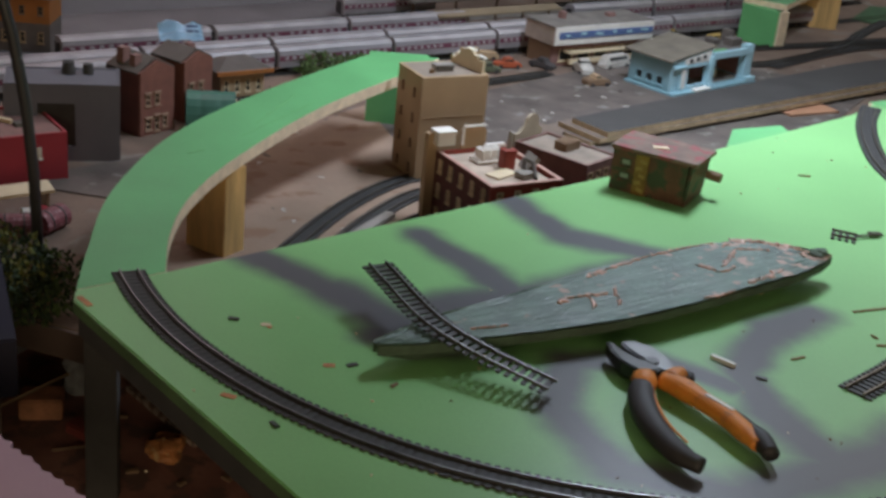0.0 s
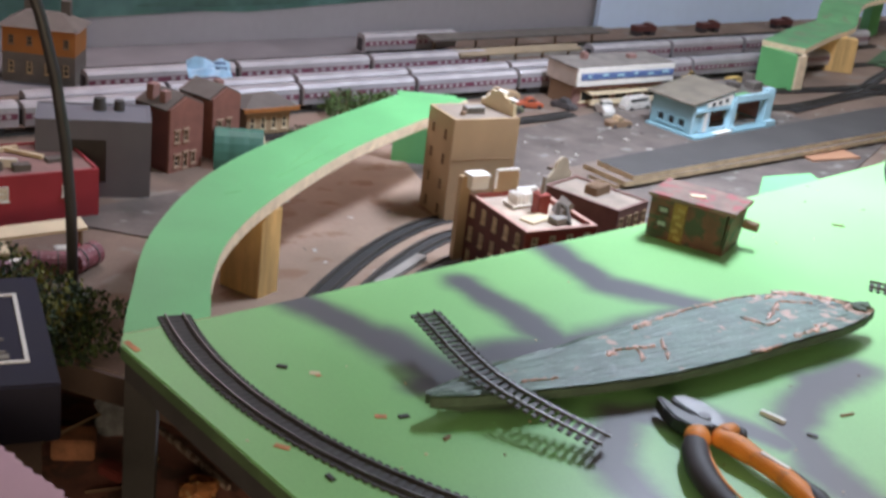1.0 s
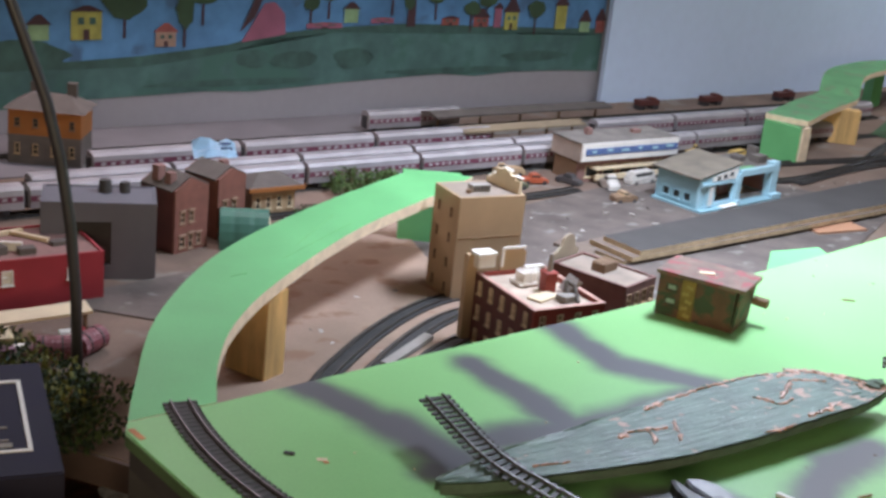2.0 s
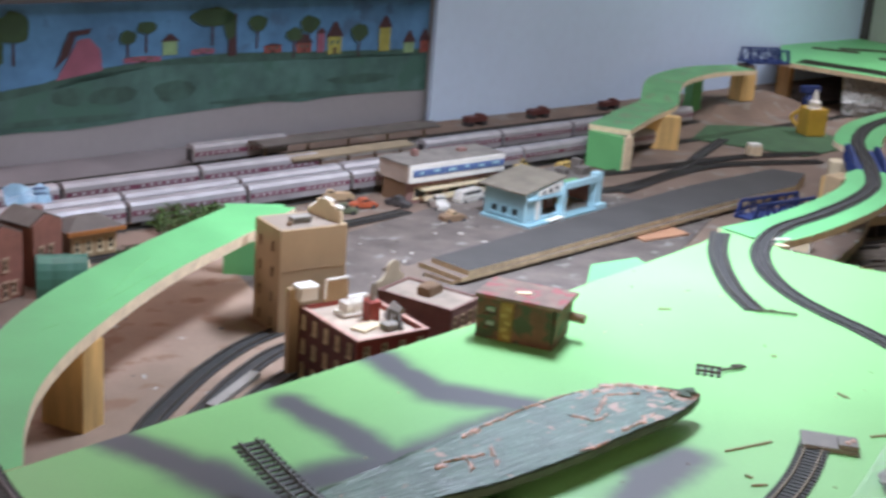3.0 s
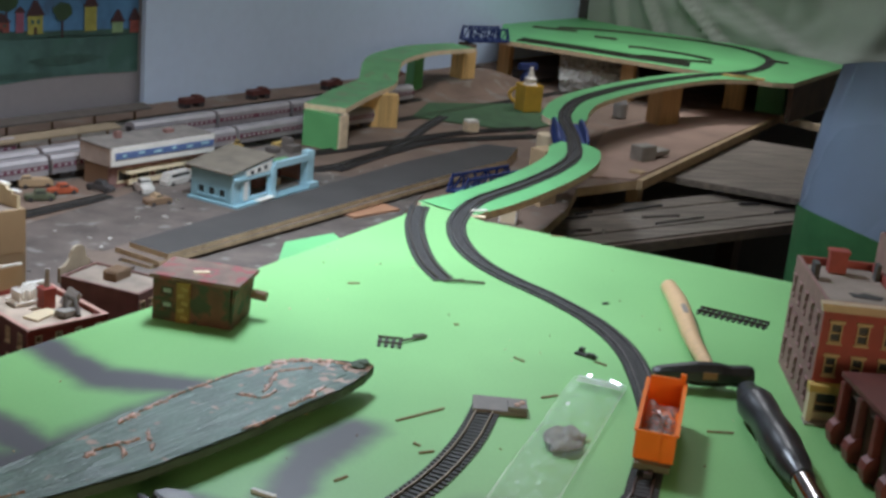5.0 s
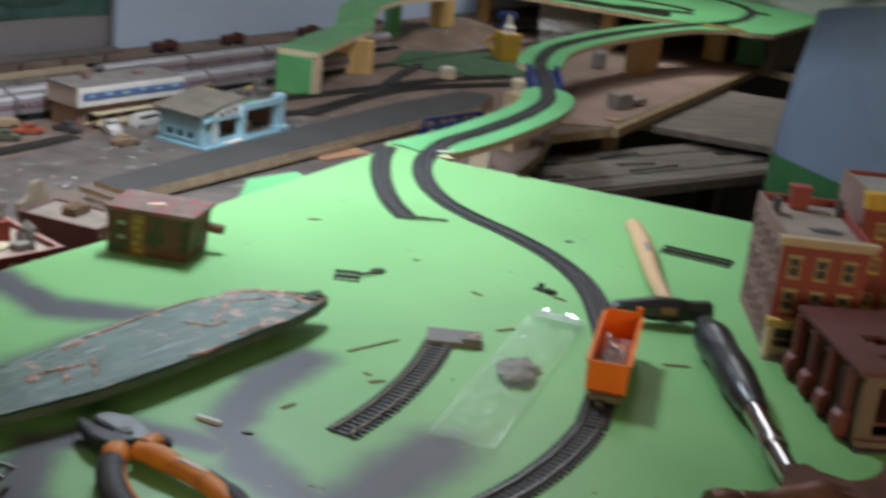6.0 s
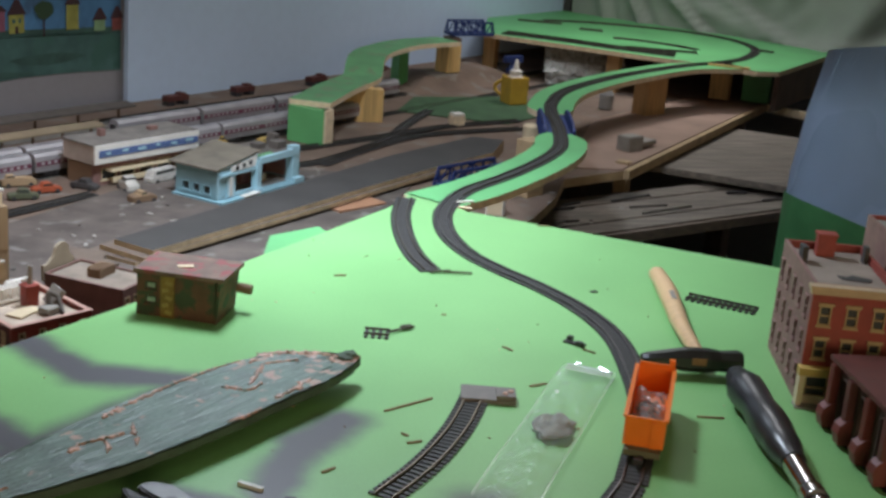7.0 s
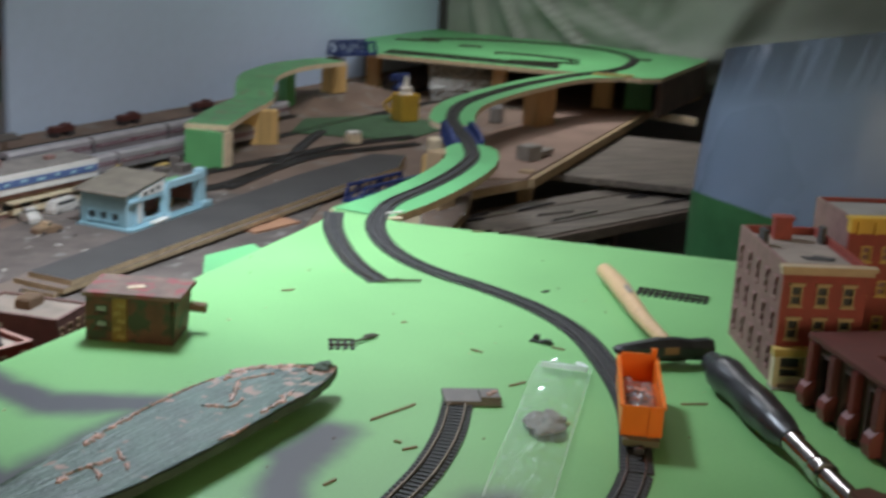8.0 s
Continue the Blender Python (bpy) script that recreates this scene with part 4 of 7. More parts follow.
for v, u0, u1 in ((0.165, -2.2, 1.5), (0.338, -2.2, 1.6), (0.437, -2.2, -0.2), (0.490, -2.2, 1.5), (0.620, -2.3, -1.2)):
    a, b = uv(u0, v), uv(u1, v)
    track("yard_track", "dark yard track under the standing coaches", spline([a, ((a[0] + b[0]) / 2, (a[1] + b[1]) / 2), b], 0.012), BZ + 0.0005, sleepers="joined", rail=M_raild, group="yard tracks", pitch=0.012)


def canopy(label, u0, u1, v, w, z, m):
    x, y = uv((u0 + u1) / 2, v)
    th = thing("platform_canopy", label, "model platform", x, y, BZ, ANG)
    L = u1 - u0
    bm = bmesh.new()
    loft(bm, [[(s * L / 2, -w / 2, z), (s * L / 2, 0, z + 0.006), (s * L / 2, w / 2, z), (s * L / 2, w / 2, z - 0.004), (s * L / 2, -w / 2, z - 0.004)] for s in (-1, 1)])
    part("roof", bm, m, th)
    part("platform", boxes(((0, 0, 0.006), (L, w * 0.8, 0.012))), M_roofg, th)
    for i in range(5):
        part("post", boxes(((L * (i / 4 - 0.5) * 0.9, 0, z / 2 + 0.004), (0.004, 0.004, z - 0.012))), M_tand, th)


canopy("long dusty tan platform canopy between the trains", -0.685, -0.35, 0.332, 0.050, 0.046, mat("dusty_tan_roof", (0.26, 0.20, 0.13), 0.8, 0.2, 20, 0.15))
canopy("long dark brown platform canopy by the wall", -0.680, -0.165, 0.215, 0.06, 0.050, M_roofd)
for u in (0.12, 0.36, 0.66, 0.95):
    x, y = uv(u - 0.03, 0.105)
    th = thing("freight_wagon", "small dark red model freight wagon by the wall", "model train", x, y, BZ, ANG, "freight wagons")
    part("body", boxes(((0, 0, 0.018), (0.07, 0.026, 0.014)), ((0.016, 0, 0.0275), (0.02, 0.022, 0.005))), M_maroon, th, bevel=0.001)
    for s in (-1, 1):
        part("truck", boxes(((s * 0.024, 0, 0.0055), (0.018, 0.024, 0.011))), M_black, th)

# brick gable pair, hut and others at the left of the town
def gable_house(name, label, x, y, rz, w, d, h, peak, walls, roof_m, front=(), frame_m=None):
    th = thing(name, label, "model building", x, y, BZ, rz)
    add_wall(th, walls[0], 0, 0, 0, w, h, front, 0.004, frame_m, lintel=True)
    plate(th, "gable", [(0, 0), (w, 0), (w / 2, peak)], 0.004, walls[0], 0, 0, h + 0.0002, 0)
    plate(th, "gable", [(0, 0), (w, 0), (w / 2, peak)], 0.004, walls[0], 0, d - 0.004, h + 0.0002, 0)
    add_wall(th, walls[1], 0, d - 0.0003, -90, d - 0.0046, h)
    add_wall(th, walls[1], w, 0.0043, 90, d - 0.0046, h)
    add_wall(th, walls[0], w - 0.0043, d, 180, w - 0.0086, h)
    for s in (0, 1):
        bm = bmesh.new()
        x0, x1 = (-0.004, w / 2) if s == 0 else (w + 0.004, w / 2)
        loft(bm, [[(x0, yy, h - 0.002), (x1, yy, h + peak + 0.001), (x1, yy, h + peak + 0.004), (x0, yy, h + 0.001)] for yy in (0.005, d - 0.005)])
        part("roof_slope", bm, roof_m, th)
    return th


M_brickor = mat("orange_brick", (0.20, 0.080, 0.058), 0.7, 0.2, 60, 0.15, fine=900)
M_brwin = mat("dull_window_frame", (0.33, 0.22, 0.15), 0.7)
# brick front, with the shaded side walls coloured dark maroon
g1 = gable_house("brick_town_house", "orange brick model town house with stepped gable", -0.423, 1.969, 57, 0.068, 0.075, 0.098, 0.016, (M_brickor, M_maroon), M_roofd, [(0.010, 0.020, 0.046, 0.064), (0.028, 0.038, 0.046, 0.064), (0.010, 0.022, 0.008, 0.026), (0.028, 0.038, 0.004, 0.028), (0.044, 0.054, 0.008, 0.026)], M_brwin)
part("chimney", boxes(((0.012, 0.05, 0.112), (0.014, 0.014, 0.03))), M_brickd, g1)
part("chimney", boxes(((0.012, 0.024, 0.110), (0.012, 0.012, 0.022))), M_brickd, g1)
g2 = gable_house("brick_town_house", "dusty red brick model town house behind another", -0.378, 2.060, 57, 0.060, 0.075, 0.096, 0.014, (M_brickor, M_brickor), M_roofd, [(0.010, 0.020, 0.040, 0.060), (0.030, 0.040, 0.040, 0.060)], M_brwin)
part("chimney", boxes(((0.040, 0.03, 0.104), (0.012, 0.012, 0.024))), M_brickd, g2)
bs = thing("plastic_scrap", "crumpled pale blue plastic scrap lying on the roofs", "scrap", -0.405, 2.150, BZ, 20)
M_bscrap = mat("pale_blue_scrap", (0.34, 0.56, 0.72), 0.35, 0.15, 30, 0.1)
bm = bmesh.new()
rnd = random.Random(5)
gr = [[bm.verts.new((-0.035 + i * 0.014, -0.02 + j * 0.012, 0.108 + 0.006 * j + rnd.uniform(-0.005, 0.006) + 0.005 * (j % 2))) for i in range(6)] for j in range(4)]
for j in range(3):
    for i in range(5):
        bm.faces.new((gr[j][i], gr[j][i + 1], gr[j + 1][i + 1], gr[j + 1][i]))
bmesh.ops.solidify(bm, geom=bm.faces[:], thickness=0.0015)
part("scrap_sheet", bm, M_bscrap, bs)
for y, z in ((-0.006, 0.1235), (0.005, 0.129)):
    part("print_bar", boxes(((0.018, y, z), (0.018, 0.002, 0.003))), M_bluestripe, bs)
orr = thing("depot_shed", "small model depot with grey roof and orange eaves", "model building", -0.347, 2.195, BZ, 38)
# left wall takes the dark tan to look shaded
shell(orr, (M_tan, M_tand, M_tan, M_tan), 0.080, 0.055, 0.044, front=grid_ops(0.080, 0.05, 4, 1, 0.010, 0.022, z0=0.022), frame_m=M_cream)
part("fascia", boxes(((0.040, -0.010, 0.0475), (0.104, 0.004, 0.007))), M_orangep, orr)
rf = bmesh.new()
loft(rf, [[(-0.012, -0.012, 0.050), (0.092, -0.012, 0.050), (0.092, 0.067, 0.050), (-0.012, 0.067, 0.050)], [(0.02, 0.022, 0.066), (0.060, 0.022, 0.066), (0.060, 0.033, 0.066), (0.02, 0.033, 0.066)]])
part("hip_roof", rf, M_roofd, orr)
qh = thing("quonset_hut", "dark green half-round model hut", "model building", -0.335, 2.055, BZ, 12)
bm = bmesh.new()
secs = []
for x in [-0.0375 + i * 0.0075 for i in range(11)]:
    k = 1.0 if round(x * 1000) % 2 else 1.015
    secs.append([(x, 0.037 * k * math.cos(a / 12 * math.pi), 0.056 * k * math.sin(a / 12 * math.pi)) for a in range(13)])
loft(bm, secs)
part("shell", bm, M_hut, qh)
part("end_wall", boxes(((0.039, 0, 0.02), (0.003, 0.05, 0.038))), M_cream, qh)
gw = thing("grey_warehouse", "plain dark grey card model warehouse with black doorway", "model building", -0.572, 1.815, BZ, 16)
shell(gw, (M_greyp, M_greyp, M_greyp, M_greyp), 0.155, 0.085, 0.112, front=[(0.044, 0.094, 0.022, 0.084)], roof=M_greyp, drop=0.003)
part("doorway", boxes(((0.069, 0.012, 0.053), (0.056, 0.002, 0.066))), M_dark, gw)
part("roof_vent", cyl(bmesh.new(), (0.085, 0.06, 0.108), (0.085, 0.06, 0.128), 0.010, 0.008), M_dark, gw)
part("roof_vent", cyl(bmesh.new(), (0.112, 0.06, 0.108), (0.112, 0.06, 0.125), 0.008, 0.007), M_dark, gw)
oh = thing("orange_depot", "two-storey model depot, orange above and brown below", "model building", -0.812, 2.350, BZ, 3)
shell(oh, [mat("grey_brown_wall", (0.13, 0.108, 0.095), 0.8, 0.25, 40, 0.15)] * 4, 0.128, 0.08, 0.055, front=grid_ops(0.128, 0.05, 4, 1, 0.010, 0.02, z0=0.03), frame_m=M_tan)
for nm, x, y, rz, w in (("upper_wall", 0, 0, 0, 0.128), ("upper_wall", 0, 0.0797, -90, 0.075), ("upper_wall", 0.128, 0.0043, 90, 0.075), ("upper_wall", 0.1237, 0.08, 180, 0.119)):
    add_wall(oh, M_orangep, x, y, rz, w, 0.046, grid_ops(w, 0.046, 4, 1, 0.010, 0.016) if rz == 0 else (), 0.004, M_tand, z=0.0552, name=nm)
bm = bmesh.new()
loft(bm, [[(-0.008, -0.008, 0.1014), (0.136, -0.008, 0.1014), (0.136, 0.088, 0.1014), (-0.008, 0.088, 0.1014)], [(0.03, 0.03, 0.124), (0.10, 0.03, 0.124), (0.10, 0.05, 0.124), (0.03, 0.05, 0.124)]])
part("roof", bm, M_roofd, oh)
part("chimney", boxes(((0.10, 0.05, 0.13), (0.016, 0.016, 0.03))), M_roofd, oh)
part("chimney", boxes(((0.03, 0.06, 0.125), (0.012, 0.012, 0.03))), M_roofd, oh)

# red shop at the edge, with its stalls
rs = thing("red_market", "red model shop with white windows and cluttered grey roof", "model building", -0.660, 1.630, BZ, 36)
shell(rs, (M_redp, M_redp, M_redp, M_redp), 0.235, 0.13, 0.068, front=[(0.058, 0.070, 0.034, 0.054), (0.072, 0.084, 0.034, 0.054), (0.100, 0.115, 0.034, 0.054), (0.185, 0.200, 0.034, 0.050)], frame_m=M_whitepaint, pane_m=M_white, roof=M_brickd, drop=0.004)
part("roof_ridge", boxes(((0.11, 0.10, 0.0685), (0.10, 0.006, 0.006), 12), ((0.16, 0.085, 0.0685), (0.006, 0.06, 0.005), 40)), M_cream, rs)
rsg = part("roof_sign", boxes(((0.055, 0.080, 0.076), (0.050, 0.030, 0.008), 10, 14)), M_hut, rs, "green board with white lettering bars")
part("sign_bar", boxes(((0.052, 0.074, 0.0795), (0.030, 0.004, 0.003), 10, 14)), M_whitepaint, rsg)
for item in (((0.10, 0.035, 0.070), (0.03, 0.018, 0.012), 14), ((0.14, 0.028, 0.069), (0.022, 0.014, 0.010)), ((0.045, 0.03, 0.068), (0.03, 0.02, 0.006)), ((0.19, 0.05, 0.068), (0.022, 0.012, 0.006), 8), ((0.03, 0.09, 0.074), (0.05, 0.05, 0.016), 20)):
    part("roof_scrap", boxes(item), M_roofd, rs)
for item in (((0.125, 0.045, 0.071), (0.028, 0.006, 0.012), -25), ((0.07, 0.022, 0.070), (0.02, 0.01, 0.012), 20)):
    part("roof_scrap", boxes(item), M_white, rs)
stl = thing("market_stall", "white-roofed model market stall with coloured goods", "model stall", -0.500, 1.600, BZ, 38)
part("stall_roof", boxes(((0.0, 0.0, 0.040), (0.125, 0.028, 0.004), 0, 8), ((-0.10, -0.03, 0.036), (0.11, 0.03, 0.004), -8, 6)), M_cream, stl)
for x in (-0.055, 0.055):
    part("post", boxes(((x, 0.008, 0.019), (0.004, 0.004, 0.038))), M_tand, stl)
    part("post", boxes(((x, -0.008, 0.019), (0.004, 0.004, 0.038))), M_tand, stl)
rnd = random.Random(11)
for i in range(26):
    m = rnd.choice([M_white, M_offwhite, M_brickor, mat("pink_goods", (0.42, 0.22, 0.28), 0.6), mat("pink_goods", (0.42, 0.22, 0.28), 0.6), M_yellow2, M_lblue2, M_redp])
    h = rnd.uniform(0.010, 0.022)
    part("goods", boxes(((rnd.uniform(-0.06, 0.06), rnd.uniform(-0.055, -0.005), h / 2), (rnd.uniform(0.010, 0.024), rnd.uniform(0.008, 0.016), h), rnd.uniform(-40, 40))), m, stl, bevel=0.0012)
M_tankr = mat("dull_rose_paint", (0.17, 0.045, 0.055), 0.6, 0.4, 90, 0.2, spot=(0.32, 0.18, 0.2), spot_at=0.58)
for x, y, rz, m in ((-0.470, 1.560, 20, M_tankr), (-0.436, 1.590, 70, M_tankr), (-0.520, 1.565, 10, M_tand)):
    th = thing("model_tank", "dark red model tank lying by the stall", "model tank", x, y, BZ, rz, "model tanks")
    part("drum", cyl(bmesh.new(), (-0.022, 0, 0.015), (0.022, 0, 0.015), 0.015, seg=16), m, th)
    part("band", cyl(cyl(bmesh.new(), (-0.012, 0, 0.015), (-0.010, 0, 0.015), 0.0156, seg=16), (0.010, 0, 0.015), (0.012, 0, 0.015), 0.0156, seg=16), M_dark, th)


# shrubs of many small leaves
def shrub(name, label, x, y, z, r, h, mats, n=260, seed=1):
    th = thing(name, label, "plant", x, y, z)
    rnd = random.Random(seed)
    bm = bmesh.new()
    for i in range(5):
        a = rnd.uniform(0, 6.28)
        cyl(bm, (0, 0, 0), (r * 0.6 * math.cos(a), r * 0.6 * math.sin(a), h * rnd.uniform(0.5, 0.8)), 0.0025, 0.001, seg=5)
    part("stem", bm, M_tand, th)
    for k, m in enumerate(mats):
        bm = bmesh.new()
        for i in range(int(n * 2.4) // len(mats)):
            a, rr = rnd.uniform(0, 6.28), r * math.sqrt(rnd.random())
            zz = h * (0.15 + 0.85 * rnd.random() * (1 - 0.45 * (rr / r) ** 2))
            c = Vector((rr * math.cos(a) * (1 + 0.3 * math.sin(3 * a)), rr * math.sin(a), zz))
            q = Euler((rnd.uniform(0, 3), rnd.uniform(0, 3), rnd.uniform(0, 6))).to_matrix()
            s = rnd.uniform(0.0024, 0.0055)
            vs = [bm.verts.new(c + q @ Vector(p) * s) for p in ((-1, 0, 0), (0, -0.5, 0.1), (1, 0, 0), (0, 0.5, 0.1))]
            bm.faces.new(vs)
        tagged(part("leaves", bm, m, th), kind="stuff")
    return th


shrub("shrub", "green foam shrub behind the ramp", -0.205, 2.400, BZ, 0.055, 0.045, (M_leafg, M_leaf), 420, 3)
shrub("shrub", "green foam shrub behind the ramp", -0.140, 2.440, BZ, 0.04, 0.04, (M_leafg, M_leaf), 300, 4)
shrub("shrub", "dull green shrub by the brick houses", -0.245, 2.20, BZ, 0.03, 0.03, (M_leaf, M_leafd), 160, 5)
for i, (x, y, r, h) in enumerate([(-0.520, 1.500, 0.05, 0.06), (-0.450, 1.455, 0.045, 0.06), (-0.420, 1.40, 0.04, 0.05), (-0.40, 1.45, 0.05, 0.03), (-0.57, 1.46, 0.05, 0.07), (-0.38, 1.37, 0.045, 0.03)]):
    shrub("shrub", "yellow-green foam shrub at the bench edge", x, y, BZ, r, h, (M_leafy, M_leafd) if i < 3 else (M_leafd, M_leaf), 300, 20 + i)
# ---------------------------------------------------------------- painted mural on the wall
M_msky = mat("mural_blue_paint", (0.075, 0.20, 0.37), 0.8, 0.3, 7, 0.05, fine=40, spot=(0.06, 0.13, 0.23), spot_at=0.60)
M_mgrass = mat("mural_green_paint", (0.058, 0.130, 0.118), 0.85, 0.4, 6, 0.05, fine=30, spot=(0.048, 0.125, 0.10), spot_at=0.54)
M_mdark = mat("mural_dark_green_paint", (0.042, 0.095, 0.08), 0.85, 0.35, 18, 0.05, fine=40)
M_mtree = mat("mural_tree_paint", (0.035, 0.07, 0.035), 0.85, 0.25, 20, 0.05)
M_myel = mat("mural_yellow_paint", (0.30, 0.29, 0.07), 0.8, 0.3, 40, 0.05)
M_mlime = mat("mural_pale_green_paint", (0.20, 0.32, 0.17), 0.8, 0.3, 40, 0.05)
M_mpink = mat("mural_pink_paint", (0.25, 0.085, 0.13), 0.8, 0.2, 20, 0.05)
M_mroof = mat("mural_brown_paint", (0.055, 0.025, 0.03), 0.8, 0.25, 20, 0.05)
M_mred = mat("mural_red_paint", (0.23, 0.065, 0.055), 0.8, 0.35, 40, 0.05)
M_mtan = mat("mural_tan_paint", (0.30, 0.20, 0.15), 0.8, 0.2, 20, 0.05)

mural = thing("mural", "naive wall mural of blue sky, green hills and small houses", "mural", *uv(0, 0.0), 0, ANG, kind="structure")


def paint(name, pts, depth, m):
    """A flat patch of paint on the wall: points along the wall and up, layered by depth in millimetres."""
    bm = bmesh.new()
    y = -0.001 - depth * 0.0006
    vs = [bm.verts.new((u, y, z)) for u, z in pts]
    bm.faces.new(vs)
    bmesh.ops.triangulate(bm, faces=bm.faces[:])
    return part(name, bm, m, mural)


def blob(u, z, ru, rz, seed, n=18):
    r = random.Random(seed)
    return [(u + ru * (1 + r.uniform(-0.14, 0.14)) * math.cos(i / n * 6.283), z + rz * (1 + r.uniform(-0.14, 0.14)) * math.sin(i / n * 6.283)) for i in range(n)]


paint("sky", [(-2.9, -0.02), (0.0, -0.02), (0.0, 0.22), (-2.9, 0.22)], 0, M_msky)
top = [(-2.9, 0.02), (-2.2, 0.01), (-1.7, 0.03), (-1.5, 0.0), (-1.388, 0.004), (-1.25, 0.012), (-1.157, 0.021), (-1.06, 0.032), (-0.967, 0.053), (-0.8, 0.066), (-0.609, 0.073), (-0.4, 0.066), (-0.2, 0.060), (0.0, 0.055)]
rr = random.Random(4)
low = []
for i in range(30):
    u = -2.9 + i * 0.1
    low.append((u, -0.046 - 0.03 * max(0, -u - 0.45) + rr.uniform(-0.006, 0.006)))
paint("hill", top + low[::-1], 1, M_mgrass)
paint("hill_shade", [(u, z + 0.004) for u, z in top[3:]] + [(u, z - 0.012 - 0.006 * math.sin(u * 9)) for u, z in top[3:]][::-1], 2, M_mdark)
for i, (u, z, a, b) in enumerate([(-0.22, -0.005, 0.10, 0.012), (-0.9, 0.0, 0.06, 0.02), (-0.75, 0.0, 0.05, 0.024), (-1.0, 0.005, 0.04, 0.02), (-0.45, -0.035, 0.2, 0.008), (-1.05, -0.045, 0.2, 0.008), (-1.5, 0.02, 0.1, 0.03)]):
    paint("dark_patch", blob(u, z, a, b, i), 3, M_mdark)


def painted_house(u, z, w, h, m, roof_m, peak, over=0.006):
    paint("house_wall", [(u - w / 2, z), (u + w / 2, z), (u + w / 2, z + h), (u - w / 2, z + h)], 5, m)
    paint("house_roof", [(u - w / 2 - over, z + h), (u + w / 2 + over, z + h), (u + w * 0.12, z + h + peak), (u - w * 0.12, z + h + peak)], 6, roof_m)
    if w > 0.04:
        paint("house_window", [(u - w * 0.28, z + h * 0.55), (u - w * 0.08, z + h * 0.55), (u - w * 0.08, z + h * 0.8), (u - w * 0.28, z + h * 0.8)], 6, M_mdark)
        paint("house_window", [(u + w * 0.1, z + h * 0.55), (u + w * 0.3, z + h * 0.55), (u + w * 0.3, z + h * 0.8), (u + w * 0.1, z + h * 0.8)], 6, M_mdark)
        paint("house_door", [(u - w * 0.1, z), (u + w * 0.1, z), (u + w * 0.1, z + h * 0.38), (u - w * 0.1, z + h * 0.38)], 6, M_mroof)


for a in [(-1.366, 0.050, 0.062, 0.055, M_myel, M_mroof, 0.012), (-1.20, 0.034, 0.044, 0.030, M_mtan, M_mred, 0.018), (-1.46, 0.05, 0.04, 0.03, M_mlime, M_mroof, 0.02), (-0.763, 0.080, 0.036, 0.030, M_mlime, M_mroof, 0.016), (-0.40, 0.068, 0.045, 0.022, M_mred, M_mroof, 0.022), (-0.350, 0.066, 0.022, 0.045, M_mpink, M_mroof, 0.014), (-0.308, 0.060, 0.042, 0.042, M_myel, M_mroof, 0.036), (-0.150, 0.060, 0.036, 0.058, M_myel, M_mroof, 0.030), (-0.068, 0.052, 0.034, 0.026, M_mlime, M_mroof, 0.030), (-0.015, 0.050, 0.03, 0.03, M_mred, M_mroof, 0.03), (-1.72, 0.05, 0.07, 0.05, M_mred, M_mroof, 0.02), (-0.49, 0.072, 0.05, 0.016, M_mred, M_mroof, 0.006), (-0.68, 0.078, 0.06, 0.010, M_mpink, M_mred, 0.003), (-0.83, 0.068, 0.09, 0.010, M_mpink, M_mred, 0.003)]:
    painted_house(*a)
paint("pink_barn", [(-1.03, 0.040), (-0.925, 0.056), (-0.93, 0.10), (-0.955, 0.125), (-0.98, 0.122), (-1.0, 0.085)], 5, M_mpink)
paint("barn_roof", [(-1.035, 0.062), (-1.0, 0.092), (-0.985, 0.13), (-0.955, 0.134), (-0.95, 0.145), (-1.0, 0.14)], 6, M_mroof)
for i, (u, z, a, b) in enumerate([(-1.288, 0.128, 0.045, 0.036), (-1.159, 0.112, 0.020, 0.040), (-1.12, 0.150, 0.038, 0.034), (-0.866, 0.122, 0.020, 0.015), (-0.821, 0.142, 0.024, 0.014), (-0.655, 0.158, 0.055, 0.022), (-0.534, 0.142, 0.026, 0.018), (-0.232, 0.110, 0.026, 0.022), (-0.385, 0.135, 0.03, 0.02), (-0.43, 0.112, 0.024, 0.016), (-1.6, 0.14, 0.05, 0.04), (-0.61, 0.14, 0.018, 0.03)]):
    paint("tree_trunk", [(u - 0.003, z - b - 0.04), (u + 0.003, z - b - 0.04), (u + 0.002, z), (u - 0.002, z)], 4, M_mroof)
    paint("tree_crown", blob(u, z, a, b, 30 + i), 7, M_mtree)
paint("tree_trunk", [(-0.612, 0.07), (-0.59, 0.07), (-0.592, 0.165), (-0.606, 0.165)], 6, M_mroof)

